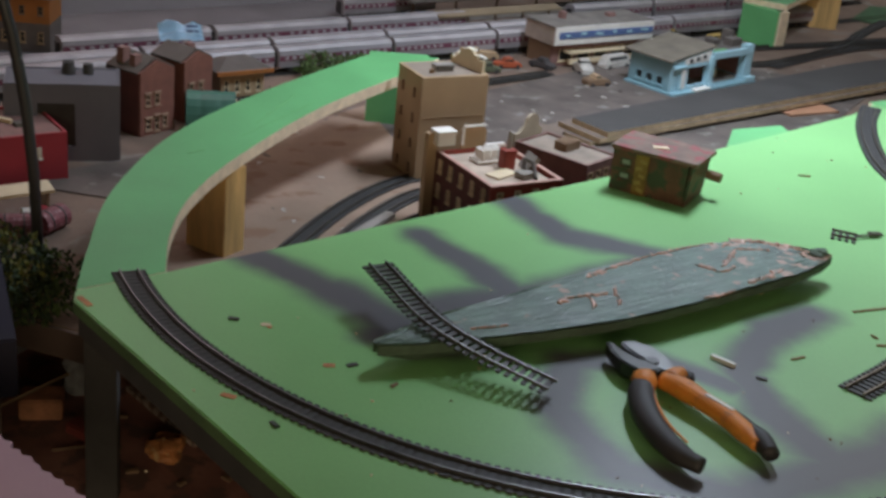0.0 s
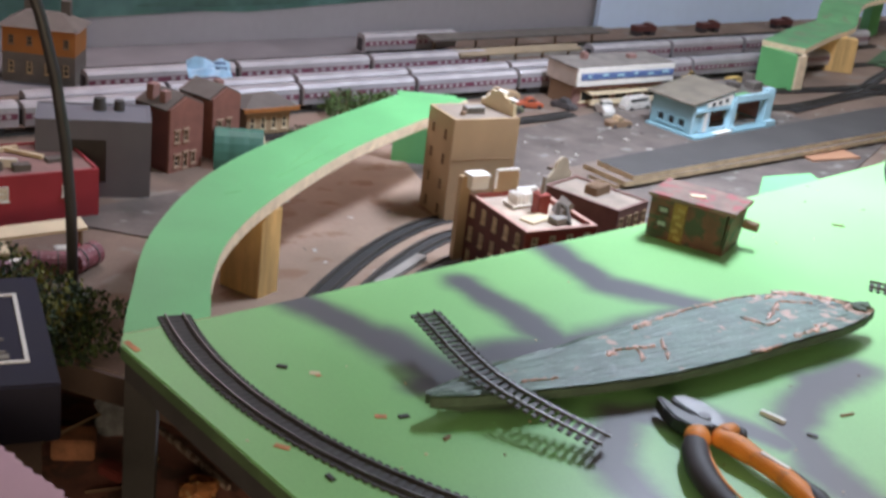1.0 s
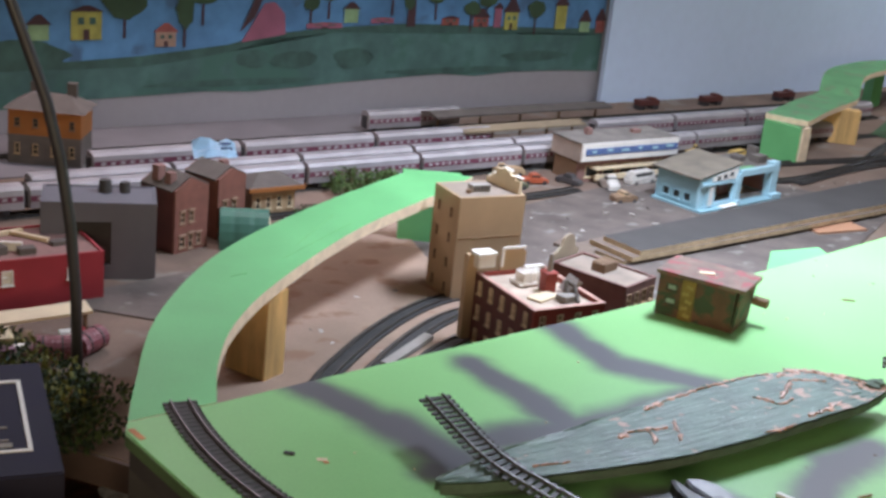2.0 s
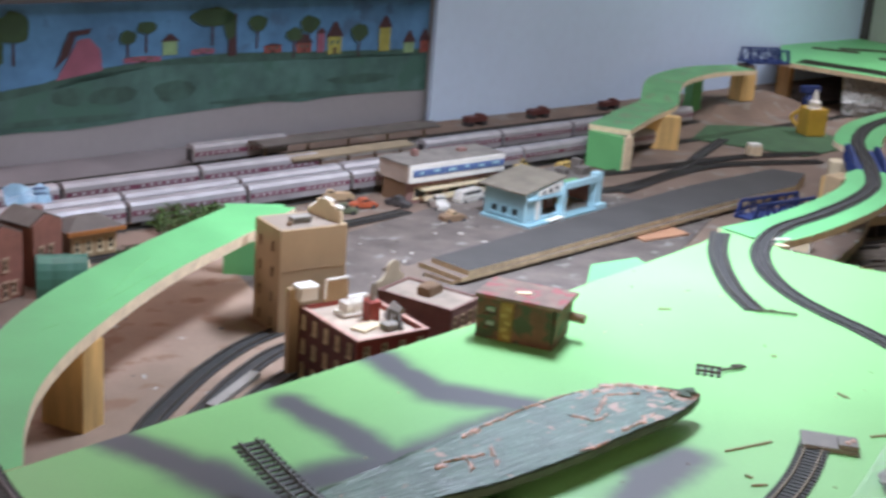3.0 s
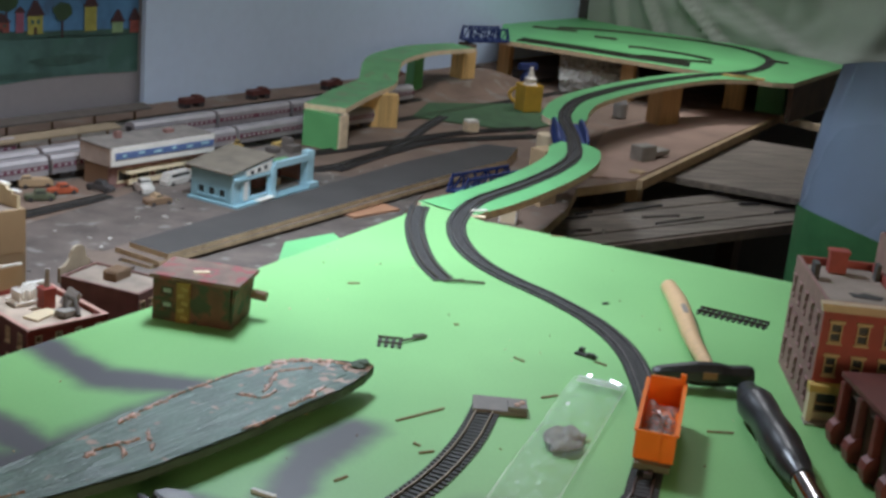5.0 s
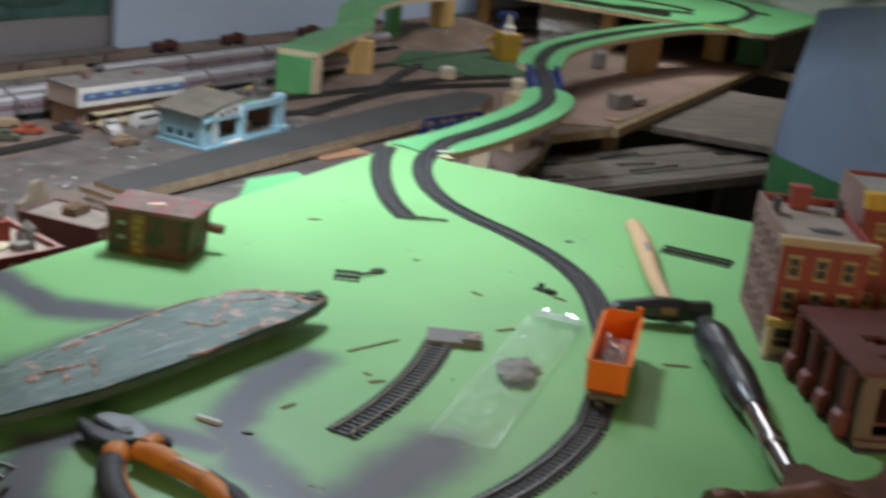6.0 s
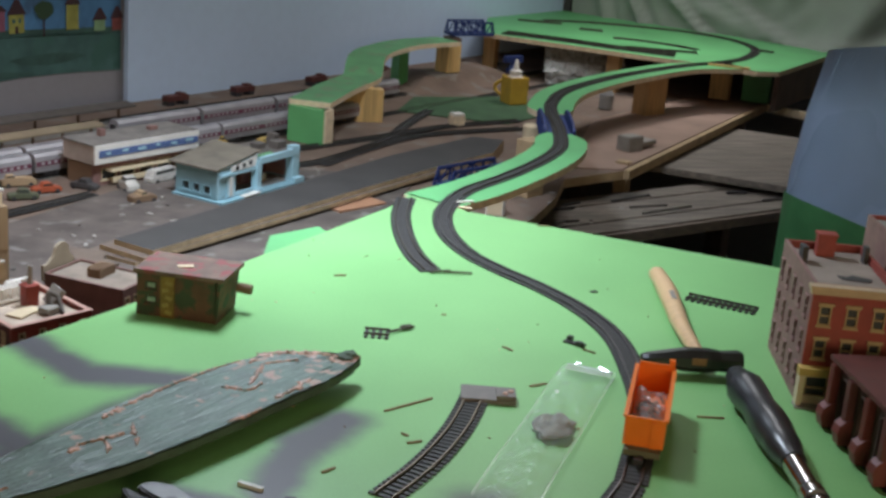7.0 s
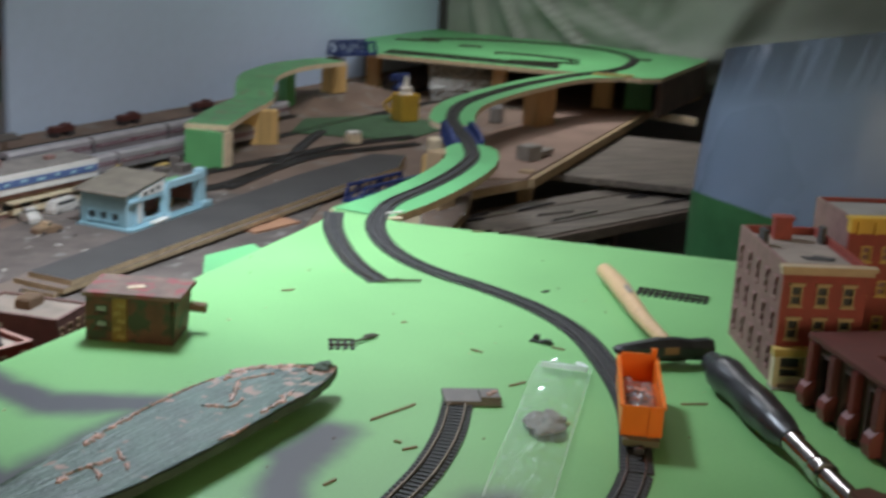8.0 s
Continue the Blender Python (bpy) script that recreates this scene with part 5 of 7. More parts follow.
# cloth hanging in the far corner
drape = thing("hanging_cloth", "large grey-green cloth hung in loose folds on the wall", "cloth", *uv(2.175, 0.02), 0, ANG - 90)
bm = bmesh.new()
nx, nz = 160, 50
FOLDS = [(0.07, 0.25, 0.020, 0.020), (0.135, 0.55, 0.018, 0.030), (0.185, 1.15, 0.020, 0.034), (0.25, 2.0, 0.030, 0.022), (1.25, -0.8, 0.06, 0.030), (1.9, 0.6, 0.06, 0.05)]
rows = []
for j in range(nz + 1):
    z = -0.12 + j / nz * 1.1
    row = []
    for i in range(nx + 1):
        x = i / nx * 2.4
        f = 0.035 * noise.noise(Vector((x * 1.6, z * 1.8, 0.4)))
        for x0, c, w, h in FOLDS:
            d = (x - x0 - c * max(0.0, 0.55 - z) ** 2) / w
            f += h * math.exp(-d * d) - 0.5 * h * math.exp(-((d - 1.8) ** 2))
        f += 0.03 * math.exp(-(((z - 0.05 - 0.06 * math.sin(x * 5)) / 0.03) ** 2)) * min(1.0, x)
        f += 0.010 * abs(noise.noise(Vector((x * 9 - z * 6, z * 9, 2.1)))) + 0.005 * abs(noise.noise(Vector((x * 22, z * 18 + x * 9, 5.1))))
        row.append(bm.verts.new((x + 0.05, -0.055 - f, z)))
    rows.append(row)
for j in range(nz):
    for i in range(nx):
        bm.faces.new((rows[j][i], rows[j][i + 1], rows[j + 1][i + 1], rows[j + 1][i]))
part("cloth", bm, M_drape, drape, smooth=True)
x, y = uv(2.155, 0.035)
tagged(part("corner_post", boxes(((x, y, 0.1), (0.06, 0.05, 2.1), ANG)), M_dark), "dark post in the corner of the room", "post", kind="structure")

# yellow papers pinned above the cloth
for k, (v, w, z0, tilt) in enumerate(((0.535, 0.075, 0.268, -3), (0.62, 0.085, 0.262, 2), (0.705, 0.08, 0.274, -1), (0.795, 0.09, 0.270, 3), (0.885, 0.08, 0.282, -2))):
    x, y = uv(2.045, v)
    sheet = boxes(((0, 0, 0.09), (w, 0.002, 0.18), 0, 0, tilt), ((w * 0.2, -0.0025, 0.012), (w * 0.5, 0.002, 0.03), 0, 0, 4 * tilt))
    ob = tagged(part("paper_sheet", sheet, mat("yellow_paper", (0.52, 0.42, 0.16), 0.7, 0.25, 25, 0.1)), "yellow paper sheet pinned above the grey cloth", "paper", "pinned papers")
    ob.matrix_world = pose(x, y, z0, 0, 0, ANG - 90)

# curved sky backdrop standing behind the brick houses
M_sky2 = mat("backdrop_sky_paint", (0.42, 0.55, 0.74), 0.30, 0.08, 1.6, 0.0, fine=12)
M_hill = mat("backdrop_hill_paint", (0.042, 0.165, 0.06), 0.5, 0.25, 6, 0.03, fine=40)
cbk = thing("curved_backdrop", "curved glossy sky backdrop with a green painted hill", "backdrop", kind="structure")
base_line = spline([(1.625, 2.47), (1.572, 2.40), (1.563, 2.31), (1.615, 2.20), (1.74, 2.08), (2.0, 1.95), (2.6, 1.72), (3.2, 1.55)], 0.025)


def skin(lift, z0f, z1f):
    bm = bmesh.new()
    rows = []
    for k, (p, h) in enumerate(base_line):
        s = k / len(base_line)
        side = Vector((h.y, -h.x, 0))
        col = []
        for q in range(9):
            z = z0f(s) + (z1f(s) - z0f(s)) * q / 8
            lean = max(0.0, z + 0.05)
            col.append(bm.verts.new(p + side * lift + Vector((0.10 * lean + 0.30 * lean * lean, 0.02 * lean, z))))
        rows.append(col)
    for a, b in zip(rows, rows[1:]):
        for q in range(8):
            bm.faces.new((a[q], b[q], b[q + 1], a[q + 1]))
    return bm


bm = skin(0.0, lambda s: -0.75, lambda s: 0.20 + min(0.18, 0.42 * s))
bmesh.ops.solidify(bm, geom=bm.faces[:], thickness=0.003)
part("sheet", bm, M_sky2, cbk, smooth=True)
for off in (0.0035, -0.0065):
    part("painted_hill", skin(off, lambda s: -0.74, lambda s: -0.105 + 0.035 * math.sin(s * 14 + 0.6) + 0.05 * s), M_hill, cbk, smooth=True)

# ---------------------------------------------------------------- bench details
for (x0, y0), (x1, y1), m in (((1.40, 2.79), (2.247, 3.644), M_plyold), ((2.25, 3.64), (2.33, 3.50), M_ply)):
    a, b = Vector((x0, y0)), Vector((x1, y1))
    d2 = b - a
    mid = (a + b) / 2
    tagged(part("edge_trim", boxes(((mid.x, mid.y, BZ - 0.008), (d2.length, 0.014, 0.022), math.degrees(math.atan2(d2.y, d2.x)))), m), "raw timber edging of the bench", "trim", kind="structure")
tagged(part("ground_patch", prism([(1.26, 2.82), (1.39, 2.80), (2.235, 3.645), (2.0, 3.70), (1.55, 3.35)], BZ, BZ + 0.003), mat("pinkish_plywood", (0.30, 0.20, 0.155), 0.85, 0.2, 10, 0.2)), "bare pinkish plywood at the bench edge", "ground", kind="structure")
tagged(part("ground_patch", prism([uv(-2.55, 0.004), uv(-0.71, 0.004), uv(-0.71, 0.130), uv(-0.86, 0.150), uv(-0.86, 0.290), uv(-2.55, 0.290)], BZ, BZ + 0.0018), mat("dull_grey_bench_paint", (0.155, 0.143, 0.148), 0.9, 0.2, 9, 0.2)), "grey painted strip of bench along the wall", "ground", kind="structure")
tagged(part("grass_mat", prism([(1.02, 3.42), (1.28, 3.28), (1.50, 3.46), (1.42, 3.66), (1.12, 3.62)], BZ + 0.0005, BZ + 0.0035), M_grass), "dull green grass mat laid on the bench", "mat", kind="structure")
tagged(part("ground_patch", prism([uv(-1.75, 0.85), uv(-0.9, 0.72), uv(-0.3, 0.60), uv(0.0, 0.95), uv(-0.8, 1.30), uv(-1.2, 1.42)], BZ + 0.0002, BZ + 0.0022), mat("dark_grey_lot", (0.104, 0.083, 0.072), 0.9, 0.42, 16, 0.5, spot=(0.19, 0.175, 0.16), spot_at=0.63)), "dark grey parking lot of the model town", "ground", kind="structure")
track("siding_track", "curved double siding inside the ramp curve", spline([(-0.150, 1.55), (-0.136, 1.617), (-0.096, 1.745), (-0.046, 1.851), (0.010, 1.918), (0.09, 1.97)], 0.004), BZ + 0.0045, rail=M_raild, group="siding tracks")
track("siding_track", "curved double siding inside the ramp curve", spline([(-0.108, 1.54), (-0.092, 1.60), (-0.052, 1.725), (-0.008, 1.82), (0.040, 1.875)], 0.004), BZ + 0.0045, rail=M_raild, group="siding tracks")
track("siding_track", "curved double siding inside the ramp curve", spline([(-0.06, 1.56), (-0.022, 1.676), (0.02, 1.754), (0.05, 1.79)], 0.004), BZ + 0.0045, rail=M_raild, group="siding tracks")
tagged(part("plank", boxes(((-0.052, 1.685, BZ + 0.009), (0.014, 0.12, 0.006), -24)), M_roofg), "grey strip of wood between the sidings", "plank")
for pts in ([(0.60, 2.92), (0.661, 2.959), (0.875, 3.088), (1.102, 3.233), (1.33, 3.32)], [(0.62, 2.80), (0.718, 2.862), (0.896, 3.061), (1.004, 3.255), (1.11, 3.43)], [(0.70, 2.82), (0.86, 3.00), (1.02, 3.13), (1.30, 3.225)], [(-0.1, 2.30), (0.1, 2.47), (0.22, 2.58)]):
    track("siding_track", "dark siding track crossing the dusty bench", spline(pts, 0.01), BZ + 0.003, rail=M_raild, group="siding tracks", pitch=0.01)

# yellow mug with a glue bottle in it
mug = thing("mug", "yellow square mug on the bench", "mug", 1.394, 3.56, BZ + 0.003, -35)
bm = lathe(bmesh.new(), [(0.037, 0.0), (0.0395, 0.004), (0.040, 0.074), (0.038, 0.077), (0.036, 0.074), (0.036, 0.012)], 4)
part("cup", bm, M_yellow, mug, smooth=False)
hb = bmesh.new()
hp = [Vector((-0.036 - 0.022 * math.sin(i / 8 * math.pi), 0, 0.018 + 0.045 * i / 8)) for i in range(9)]
for a, b in zip(hp, hp[1:]):
    cyl(hb, a, b, 0.005, seg=8)
part("handle", hb, M_yellow, mug)
gb = thing("glue_bottle", "white glue bottle with pointed nozzle standing in the mug", "bottle", 1.394, 3.56, BZ + 0.004)
part("body", lathe(bmesh.new(), [(0.024, 0), (0.025, 0.06), (0.022, 0.074), (0.014, 0.080)]), M_white, gb, smooth=True)
part("nozzle", lathe(bmesh.new(), [(0.017, 0.080), (0.017, 0.092), (0.009, 0.096), (0.004, 0.122), (0.002, 0.124)]), M_white, gb)
nb = thing("spray_bottle", "dark blue bottle standing behind the mug", "bottle", 1.470, 3.80, BZ)
part("body", lathe(bmesh.new(), [(0.019, 0), (0.020, 0.060), (0.010, 0.074), (0.009, 0.080)]), M_blue, nb)
part("trigger_head", boxes(((0, 0.0, 0.090), (0.066, 0.018, 0.020), 20), ((0.018, 0.008, 0.074), (0.007, 0.009, 0.018), 20)), M_blue, nb, bevel=0.002)
wbk = thing("wood_block", "small pale wooden block on the bench", "block", 1.132, 3.25, BZ + 0.003, 15)
part("block", boxes(((0, 0, 0.0125), (0.034, 0.026, 0.025))), M_ply, wbk, bevel=0.001)
part("top", boxes(((0, 0, 0.0285), (0.031, 0.024, 0.007))), M_white, wbk, bevel=0.001)
wb2 = thing("wood_block", "pale cup and pine block stacked beside the strip", "block", 1.165, 2.80, BZ, 20)
part("block", boxes(((0, 0, 0.032), (0.05, 0.04, 0.064))), M_pine, wb2, bevel=0.001)
part("cup", lathe(bmesh.new(), [(0.020, 0.0645), (0.022, 0.10), (0.020, 0.102)]), M_cream, wb2)
wb3 = thing("wood_block", "small white-painted block beside the green board", "block", 0.965, 2.44, BZ, -30)
part("block", boxes(((0, 0, 0.02), (0.035, 0.022, 0.04))), M_white, wb3, bevel=0.001)
part("side_face", boxes(((0.0, -0.0115, 0.02), (0.03, 0.001, 0.034))), M_cream, wb3)
tagged(part("ply_offcut", boxes(((0.70, 2.50, BZ + 0.003), (0.12, 0.05, 0.006), 30)), mat("reddish_ply", (0.36, 0.18, 0.10), 0.8, 0.2, 10, 0.1)), "reddish plywood offcut on the bench", "offcut")


def girder(th, L, h, x, y, z, rz, panels=5):
    """One side of a plastic truss bridge."""
    g = put(part("girder", boxes(((0, 0, 0.003), (L, 0.005, 0.006))), M_blue, th), x, y, z, rz)
    part("top_chord", boxes(((0, 0, h - 0.003), (L * 0.86, 0.005, 0.006))), M_blue, g)
    step = L * 0.86 / panels
    for i in range(panels + 1):
        part("upright", boxes(((-L * 0.43 + i * step, 0, h / 2), (0.004, 0.004, h - 0.002))), M_blue, g)
    for i in range(panels):
        a = math.degrees(math.atan2(h, step)) * (1 if i % 2 else -1)
        part("diagonal", boxes(((-L * 0.43 + (i + 0.5) * step, 0, h / 2), (math.hypot(step, h) * 0.95, 0.003, 0.003), 0, 0, a)), M_blue, g)
    for s in (-1, 1):
        part("end_post", boxes(((s * L * 0.465, 0, h / 2), (math.hypot(L * 0.07, h), 0.004, 0.004), 0, 0, s * math.degrees(math.atan2(h, L * 0.07)))), M_blue, g)
    return g


br = thing("truss_bridge", "blue plastic truss bridge lying on the bench", "model bridge", 1.003, 2.697, BZ, 31)
girder(br, 0.205, 0.038, 0, -0.022, 0, 0)
girder(br, 0.205, 0.038, 0, 0.022, 0, 0)
part("deck", boxes(((0, 0, 0.004), (0.20, 0.05, 0.003))), M_blue, br)
br = thing("girder_bridge", "blue plastic girder bridge carrying the main track over the gap", "model bridge", 1.177, 2.70, -0.02, 73)
part("deck", boxes(((0, 0, 0.012), (0.23, 0.05, 0.012))), M_blue, br)
for s in (-1, 1):
    g = bmesh.new()
    loft(g, [[(x, s * 0.027, -0.012), (x, s * 0.032, -0.012), (x, s * 0.032, hh), (x, s * 0.027, hh)] for x, hh in ((-0.105, 0.024), (-0.09, 0.032), (-0.05, 0.037), (0.05, 0.037), (0.09, 0.032), (0.105, 0.024))])
    for i in range(9):
        box(g, (-0.1 + i * 0.025, s * 0.0325, 0.010), (0.003, 0.003, 0.034))
    part("plate_girder", g, M_blue, br)
br = thing("truss_bridge", "blue plastic truss bridge joining ramp and far table", "model bridge", 1.405, 4.045, -0.006, 14)
girder(br, 0.150, 0.044, 0, -0.028, 0, 0)
girder(br, 0.150, 0.044, 0, 0.028, 0, 0)
part("deck", boxes(((0, 0, 0.004), (0.150, 0.06, 0.006))), M_blue, br)
part("abutment", boxes(((-0.06, 0, -0.065), (0.03, 0.06, 0.118))), M_skirt, br)

# dark crate wrapped in plastic under the far table
wrapped = thing("wrapped_crate", "dark crate wrapped in clear plastic under the table", "crate", 1.76, 3.93, BZ, -20)
part("crate", boxes(((0, 0, 0.035), (0.20, 0.10, 0.07))), M_dark, wrapped, bevel=0.003)
part("plastic_edge", boxes(((0, -0.052, 0.075), (0.22, 0.004, 0.004), 0, 10), ((0.06, -0.055, 0.03), (0.12, 0.003, 0.004), 0, 0, 8)), M_roofg, wrapped)
cr = thing("small_box", "grey dusty box with a lever on the bench", "box", 1.50, 3.00, BZ + 0.003, 25)
part("box", boxes(((0, 0, 0.018), (0.055, 0.04, 0.036))), M_roofg, cr, bevel=0.002)
part("plate", boxes(((0.06, 0.01, 0.012), (0.07, 0.04, 0.012), 10)), M_roofg, cr, bevel=0.001)
jb = thing("plastic_jar", "clear plastic jar lying by the pine block", "jar", 1.66, 3.52, BZ + 0.003)
part("jar", lathe(bmesh.new(), [(0.02, 0), (0.021, 0.04), (0.014, 0.052), (0.014, 0.06)]), mat("cloudy_plastic", (0.26, 0.26, 0.26), 0.3, 0.1), jb)

# lower shelves to the side of the bench
M_shelf = wood("weathered_grey_plank", (0.185, 0.155, 0.128), 0, 1.2, 0.75, 0.5)
low = thing("lower_shelf", "weathered grey plank shelf below the bench edge", "shelf", 0, 0, 0, kind="structure")
a0, a1 = Vector((1.06, 2.452)), Vector((1.80, 2.706))
dr = (a1 - a0).normalized()
nm = Vector((-dr.y, dr.x))
for i in range(4):
    c = (a0 + a1) / 2 + nm * (0.035 + i * 0.058) + dr * (0.05 * i)
    part("plank", boxes(((c.x + 0.1 * dr.x, c.y + 0.1 * dr.y, -0.20 + 0.003 * (i % 2)), ((a1 - a0).length + 0.35, 0.0573, 0.018), math.degrees(math.atan2(dr.y, dr.x)))), M_shelf, low)
c = (a0 + a1) / 2
part("front_strip", boxes(((c.x + 0.1 * dr.x, c.y + 0.1 * dr.y, -0.206), ((a1 - a0).length + 0.35, 0.012, 0.022), math.degrees(math.atan2(dr.y, dr.x)))), M_scrap, low)
for i in range(4):
    b0 = Vector((1.53, 3.02)) + Vector((0.115, 0.115)) * i
    part("plank", boxes(((b0.x + 0.26, b0.y - 0.14, -0.165), (0.70, 0.160, 0.016), -38)), M_shelf, low)
part("post", boxes(((1.425, 2.862, -0.160), (0.03, 0.03, 0.075), 45)), M_plyold, low)
part("lower_panel", boxes(((1.55, 2.56, -0.62), (1.3, 0.02, 0.5), 20)), mat("dark_green_panel", (0.03, 0.048, 0.034), 0.8), low)
rnd = random.Random(8)
for i in range(9):
    c = a0 + dr * rnd.uniform(0.1, 0.8) + nm * rnd.uniform(0.05, 0.2)
    tagged(part("rail_scrap", boxes(((c.x, c.y, -0.186), (rnd.uniform(0.04, 0.16), 0.006, 0.005), math.degrees(math.atan2(dr.y, dr.x)) + rnd.uniform(-14, 14))), rnd.choice([M_black, M_roofd, M_metal])), "dark scrap of rail on the lower shelf", "rail scrap", "rail scraps")

# ---------------------------------------------------------------- dark corner beside the board
side = thing("side_cabinet", "dark low cabinet beside the layout", "cabinet", kind="structure")
part("carcass", boxes(((-0.80, 1.10, -0.58), (0.60, 0.62, 0.74), 24)), M_skirt, side)
pk = thing("foam_board", "pink foam insulation board lying on the cabinet", "foam board", -0.560, 0.90, -0.035, -39)
rnd = random.Random(12)
edge = [(0.38 - k * 0.0068, 0.2405 + (0.0022 if k % 2 else -0.0022) * rnd.uniform(0.2, 1.3)) for k in range(101)]
bm = prism([(-0.30, -0.25), (0.38, -0.25)] + edge, -0.02, 0.0)
part("sheet", bm, mat("pink_foam", (0.52, 0.33, 0.40), 0.8, 0.1, 12, 0.2), pk)
part("packer", boxes(((0.0, 0.0, -0.11), (0.3, 0.2, 0.18))), M_skirt, pk)
sb = thing("sign_box", "dark blue flat box with a white printed border and lines", "box", -0.400, 1.265, -0.052, -66)
part("box", boxes(((0, -0.09, -0.03), (0.24, 0.23, 0.06))), mat("dark_navy_card", (0.014, 0.013, 0.030), 0.85, 0.2, 20, 0.05), sb, bevel=0.002)
part("border", boxes(((0.0, 0.0, 0.0008), (0.152, 0.004, 0.0012)), ((0.074, -0.08, 0.0008), (0.004, 0.156, 0.0012)), ((-0.074, -0.08, 0.0008), (0.004, 0.156, 0.0012))), M_whitepaint, sb)
for x, y, w, l in ((0.026, -0.055, 0.0022, 0.075), (0.052, -0.055, 0.0022, 0.075), (0.062, -0.05, 0.007, 0.026), (0.062, -0.022, 0.008, 0.014)):
    part("print_bar", boxes(((x, y, 0.0008), (w, l, 0.001))), M_roofg, sb)
part("stand", boxes(((0, -0.09, -0.15), (0.2, 0.2, 0.178))), M_skirt, sb)
pole = bmesh.new()
pp = [(-0.421, 1.5, -0.13), (-0.424, 1.5, -0.019), (-0.431, 1.5, 0.062), (-0.443, 1.5, 0.138), (-0.458, 1.5, 0.199), (-0.477, 1.5, 0.252), (-0.507, 1.5, 0.33), (-0.567, 1.5, 0.46)]
loft(pole, [[(x + 0.0067 * math.cos(a / 10 * 6.2832), y + 0.0067 * math.sin(a / 10 * 6.2832), z) for a in range(10)] for x, y, z in pp])
gl = thing("bent_pole", "thin bent dark pole rising from the bench edge", "pole")
part("rod", pole, M_black, gl, smooth=True)
part("foot", lathe(bmesh.new(), [(0.02, 0), (0.02, 0.006), (0.01, 0.01)]), M_black, gl).matrix_basis = pose(-0.421, 1.50, -0.13)
# clutter on a low shelf in the dark
SZ = -0.28
ls = thing("low_shelf", "dark red-brown low shelf beneath the layout", "shelf", kind="structure")
part("shelf_board", prism([(-0.54, 1.38), (-0.42, 1.27), (-0.28, 1.17), (-0.02, 1.17), (0.02, 1.50), (-0.42, 1.64)], SZ - 0.018, SZ), mat("red_brown_shelf", (0.26, 0.12, 0.095), 0.7, 0.4, 18, 0.3, spot=(0.15, 0.085, 0.07), spot_at=0.55), ls)
part("leg", boxes(((-0.24, 1.42, (ZF + SZ - 0.018) / 2), (0.2, 0.2, SZ - 0.018 - ZF), 20)), M_skirt, ls)
part("edge_lip", boxes(((-0.259, 1.428, SZ + 0.003), (0.150, 0.006, 0.006), -46)), mat("worn_lip_paint", (0.34, 0.27, 0.22), 0.8, 0.5, 60, 0.3, spot=(0.15, 0.09, 0.07), spot_at=0.52), ls, "worn pale strip along the shelf")
for nme, lab, cat, c, sz, rz, m in (
    ("clutter_box", "worn orange-brown carton on the dark shelf", "box", (-0.392, 1.412, SZ + 0.013), (0.048, 0.036, 0.026), 12, mat("brown_carton", (0.38, 0.17, 0.09), 0.8, 0.4, 50, 0.3)),
    ("clutter_box", "dark red tin on the dark shelf", "box", (-0.335, 1.375, SZ + 0.007), (0.034, 0.020, 0.014), -30, mat("dark_red_tin", (0.26, 0.06, 0.05), 0.5, 0.3, 40)),
    ("clutter_stick", "pale stick leaning in the dark", "stick", (-0.405, 1.405, SZ + 0.0285), (0.125, 0.005, 0.004), 60, M_tan),
    ("clutter_stick", "short pale stick lying on the shelf", "stick", (-0.330, 1.345, SZ + 0.0025), (0.060, 0.004, 0.004), 25, M_tand)):
    tagged(part(nme, boxes((c, sz, rz)), m, bevel=0.002), lab, cat)
gp = thing("clear_packet", "crumpled grey plastic packet standing on the shelf", "packet", -0.357, 1.470, SZ, 15)
bm = bmesh.new()
loft(bm, [[(0.026 * k * math.cos(a / 12 * 6.2832) * (1 + 0.18 * math.sin(a * 2.7 + z * 90)), 0.013 * k * math.sin(a / 12 * 6.2832) * (1 + 0.25 * math.sin(a * 1.9 + z * 70)), z) for a in range(12)] for z, k in ((0.0, 0.9), (0.012, 1.1), (0.026, 0.95), (0.038, 1.0), (0.050, 0.7), (0.056, 0.85))])
part("packet", bm, mat("grey_packet_film", (0.30, 0.31, 0.32), 0.3, 0.45, 70, 0.4), gp)
th = thing("paper_ball", "crumpled orange and tan wrapper on the shelf", "wrapper", -0.232, 1.350, SZ)
bm = bmesh.new()
bmesh.ops.create_icosphere(bm, subdivisions=3, radius=0.022)
for v in bm.verts:
    v.co *= 1 + 0.6 * noise.noise(v.co * 75)
    v.co.z = max(0.0, v.co.z * 0.6 + 0.010)
part("wrapper", bm, mat("tan_orange_wrapper", (0.42, 0.17, 0.06), 0.6, 0.4, 60, 0.2, spot=(0.50, 0.33, 0.15)), th)
for x, y, l, rz in ((-0.262, 1.312, 0.014, 20), (-0.288, 1.352, 0.010, 70), (-0.160, 1.316, 0.012, -30), (-0.30, 1.42, 0.009, 10), (-0.205, 1.298, 0.010, 50)):
    tagged(part("shelf_scrap", boxes(((x, y, SZ + 0.0015), (l, l * 0.5, 0.003), rz)), M_tand, bevel=0.0004), "small brown scrap on the dark shelf", "litter", "scraps on the dark shelf")
# ---------------------------------------------------------------- things on the green board
# carved hull
M_hull = mat("hull_side_paint", (0.062, 0.092, 0.062), 0.75, 0.35, 40, 0.5, fine=300)


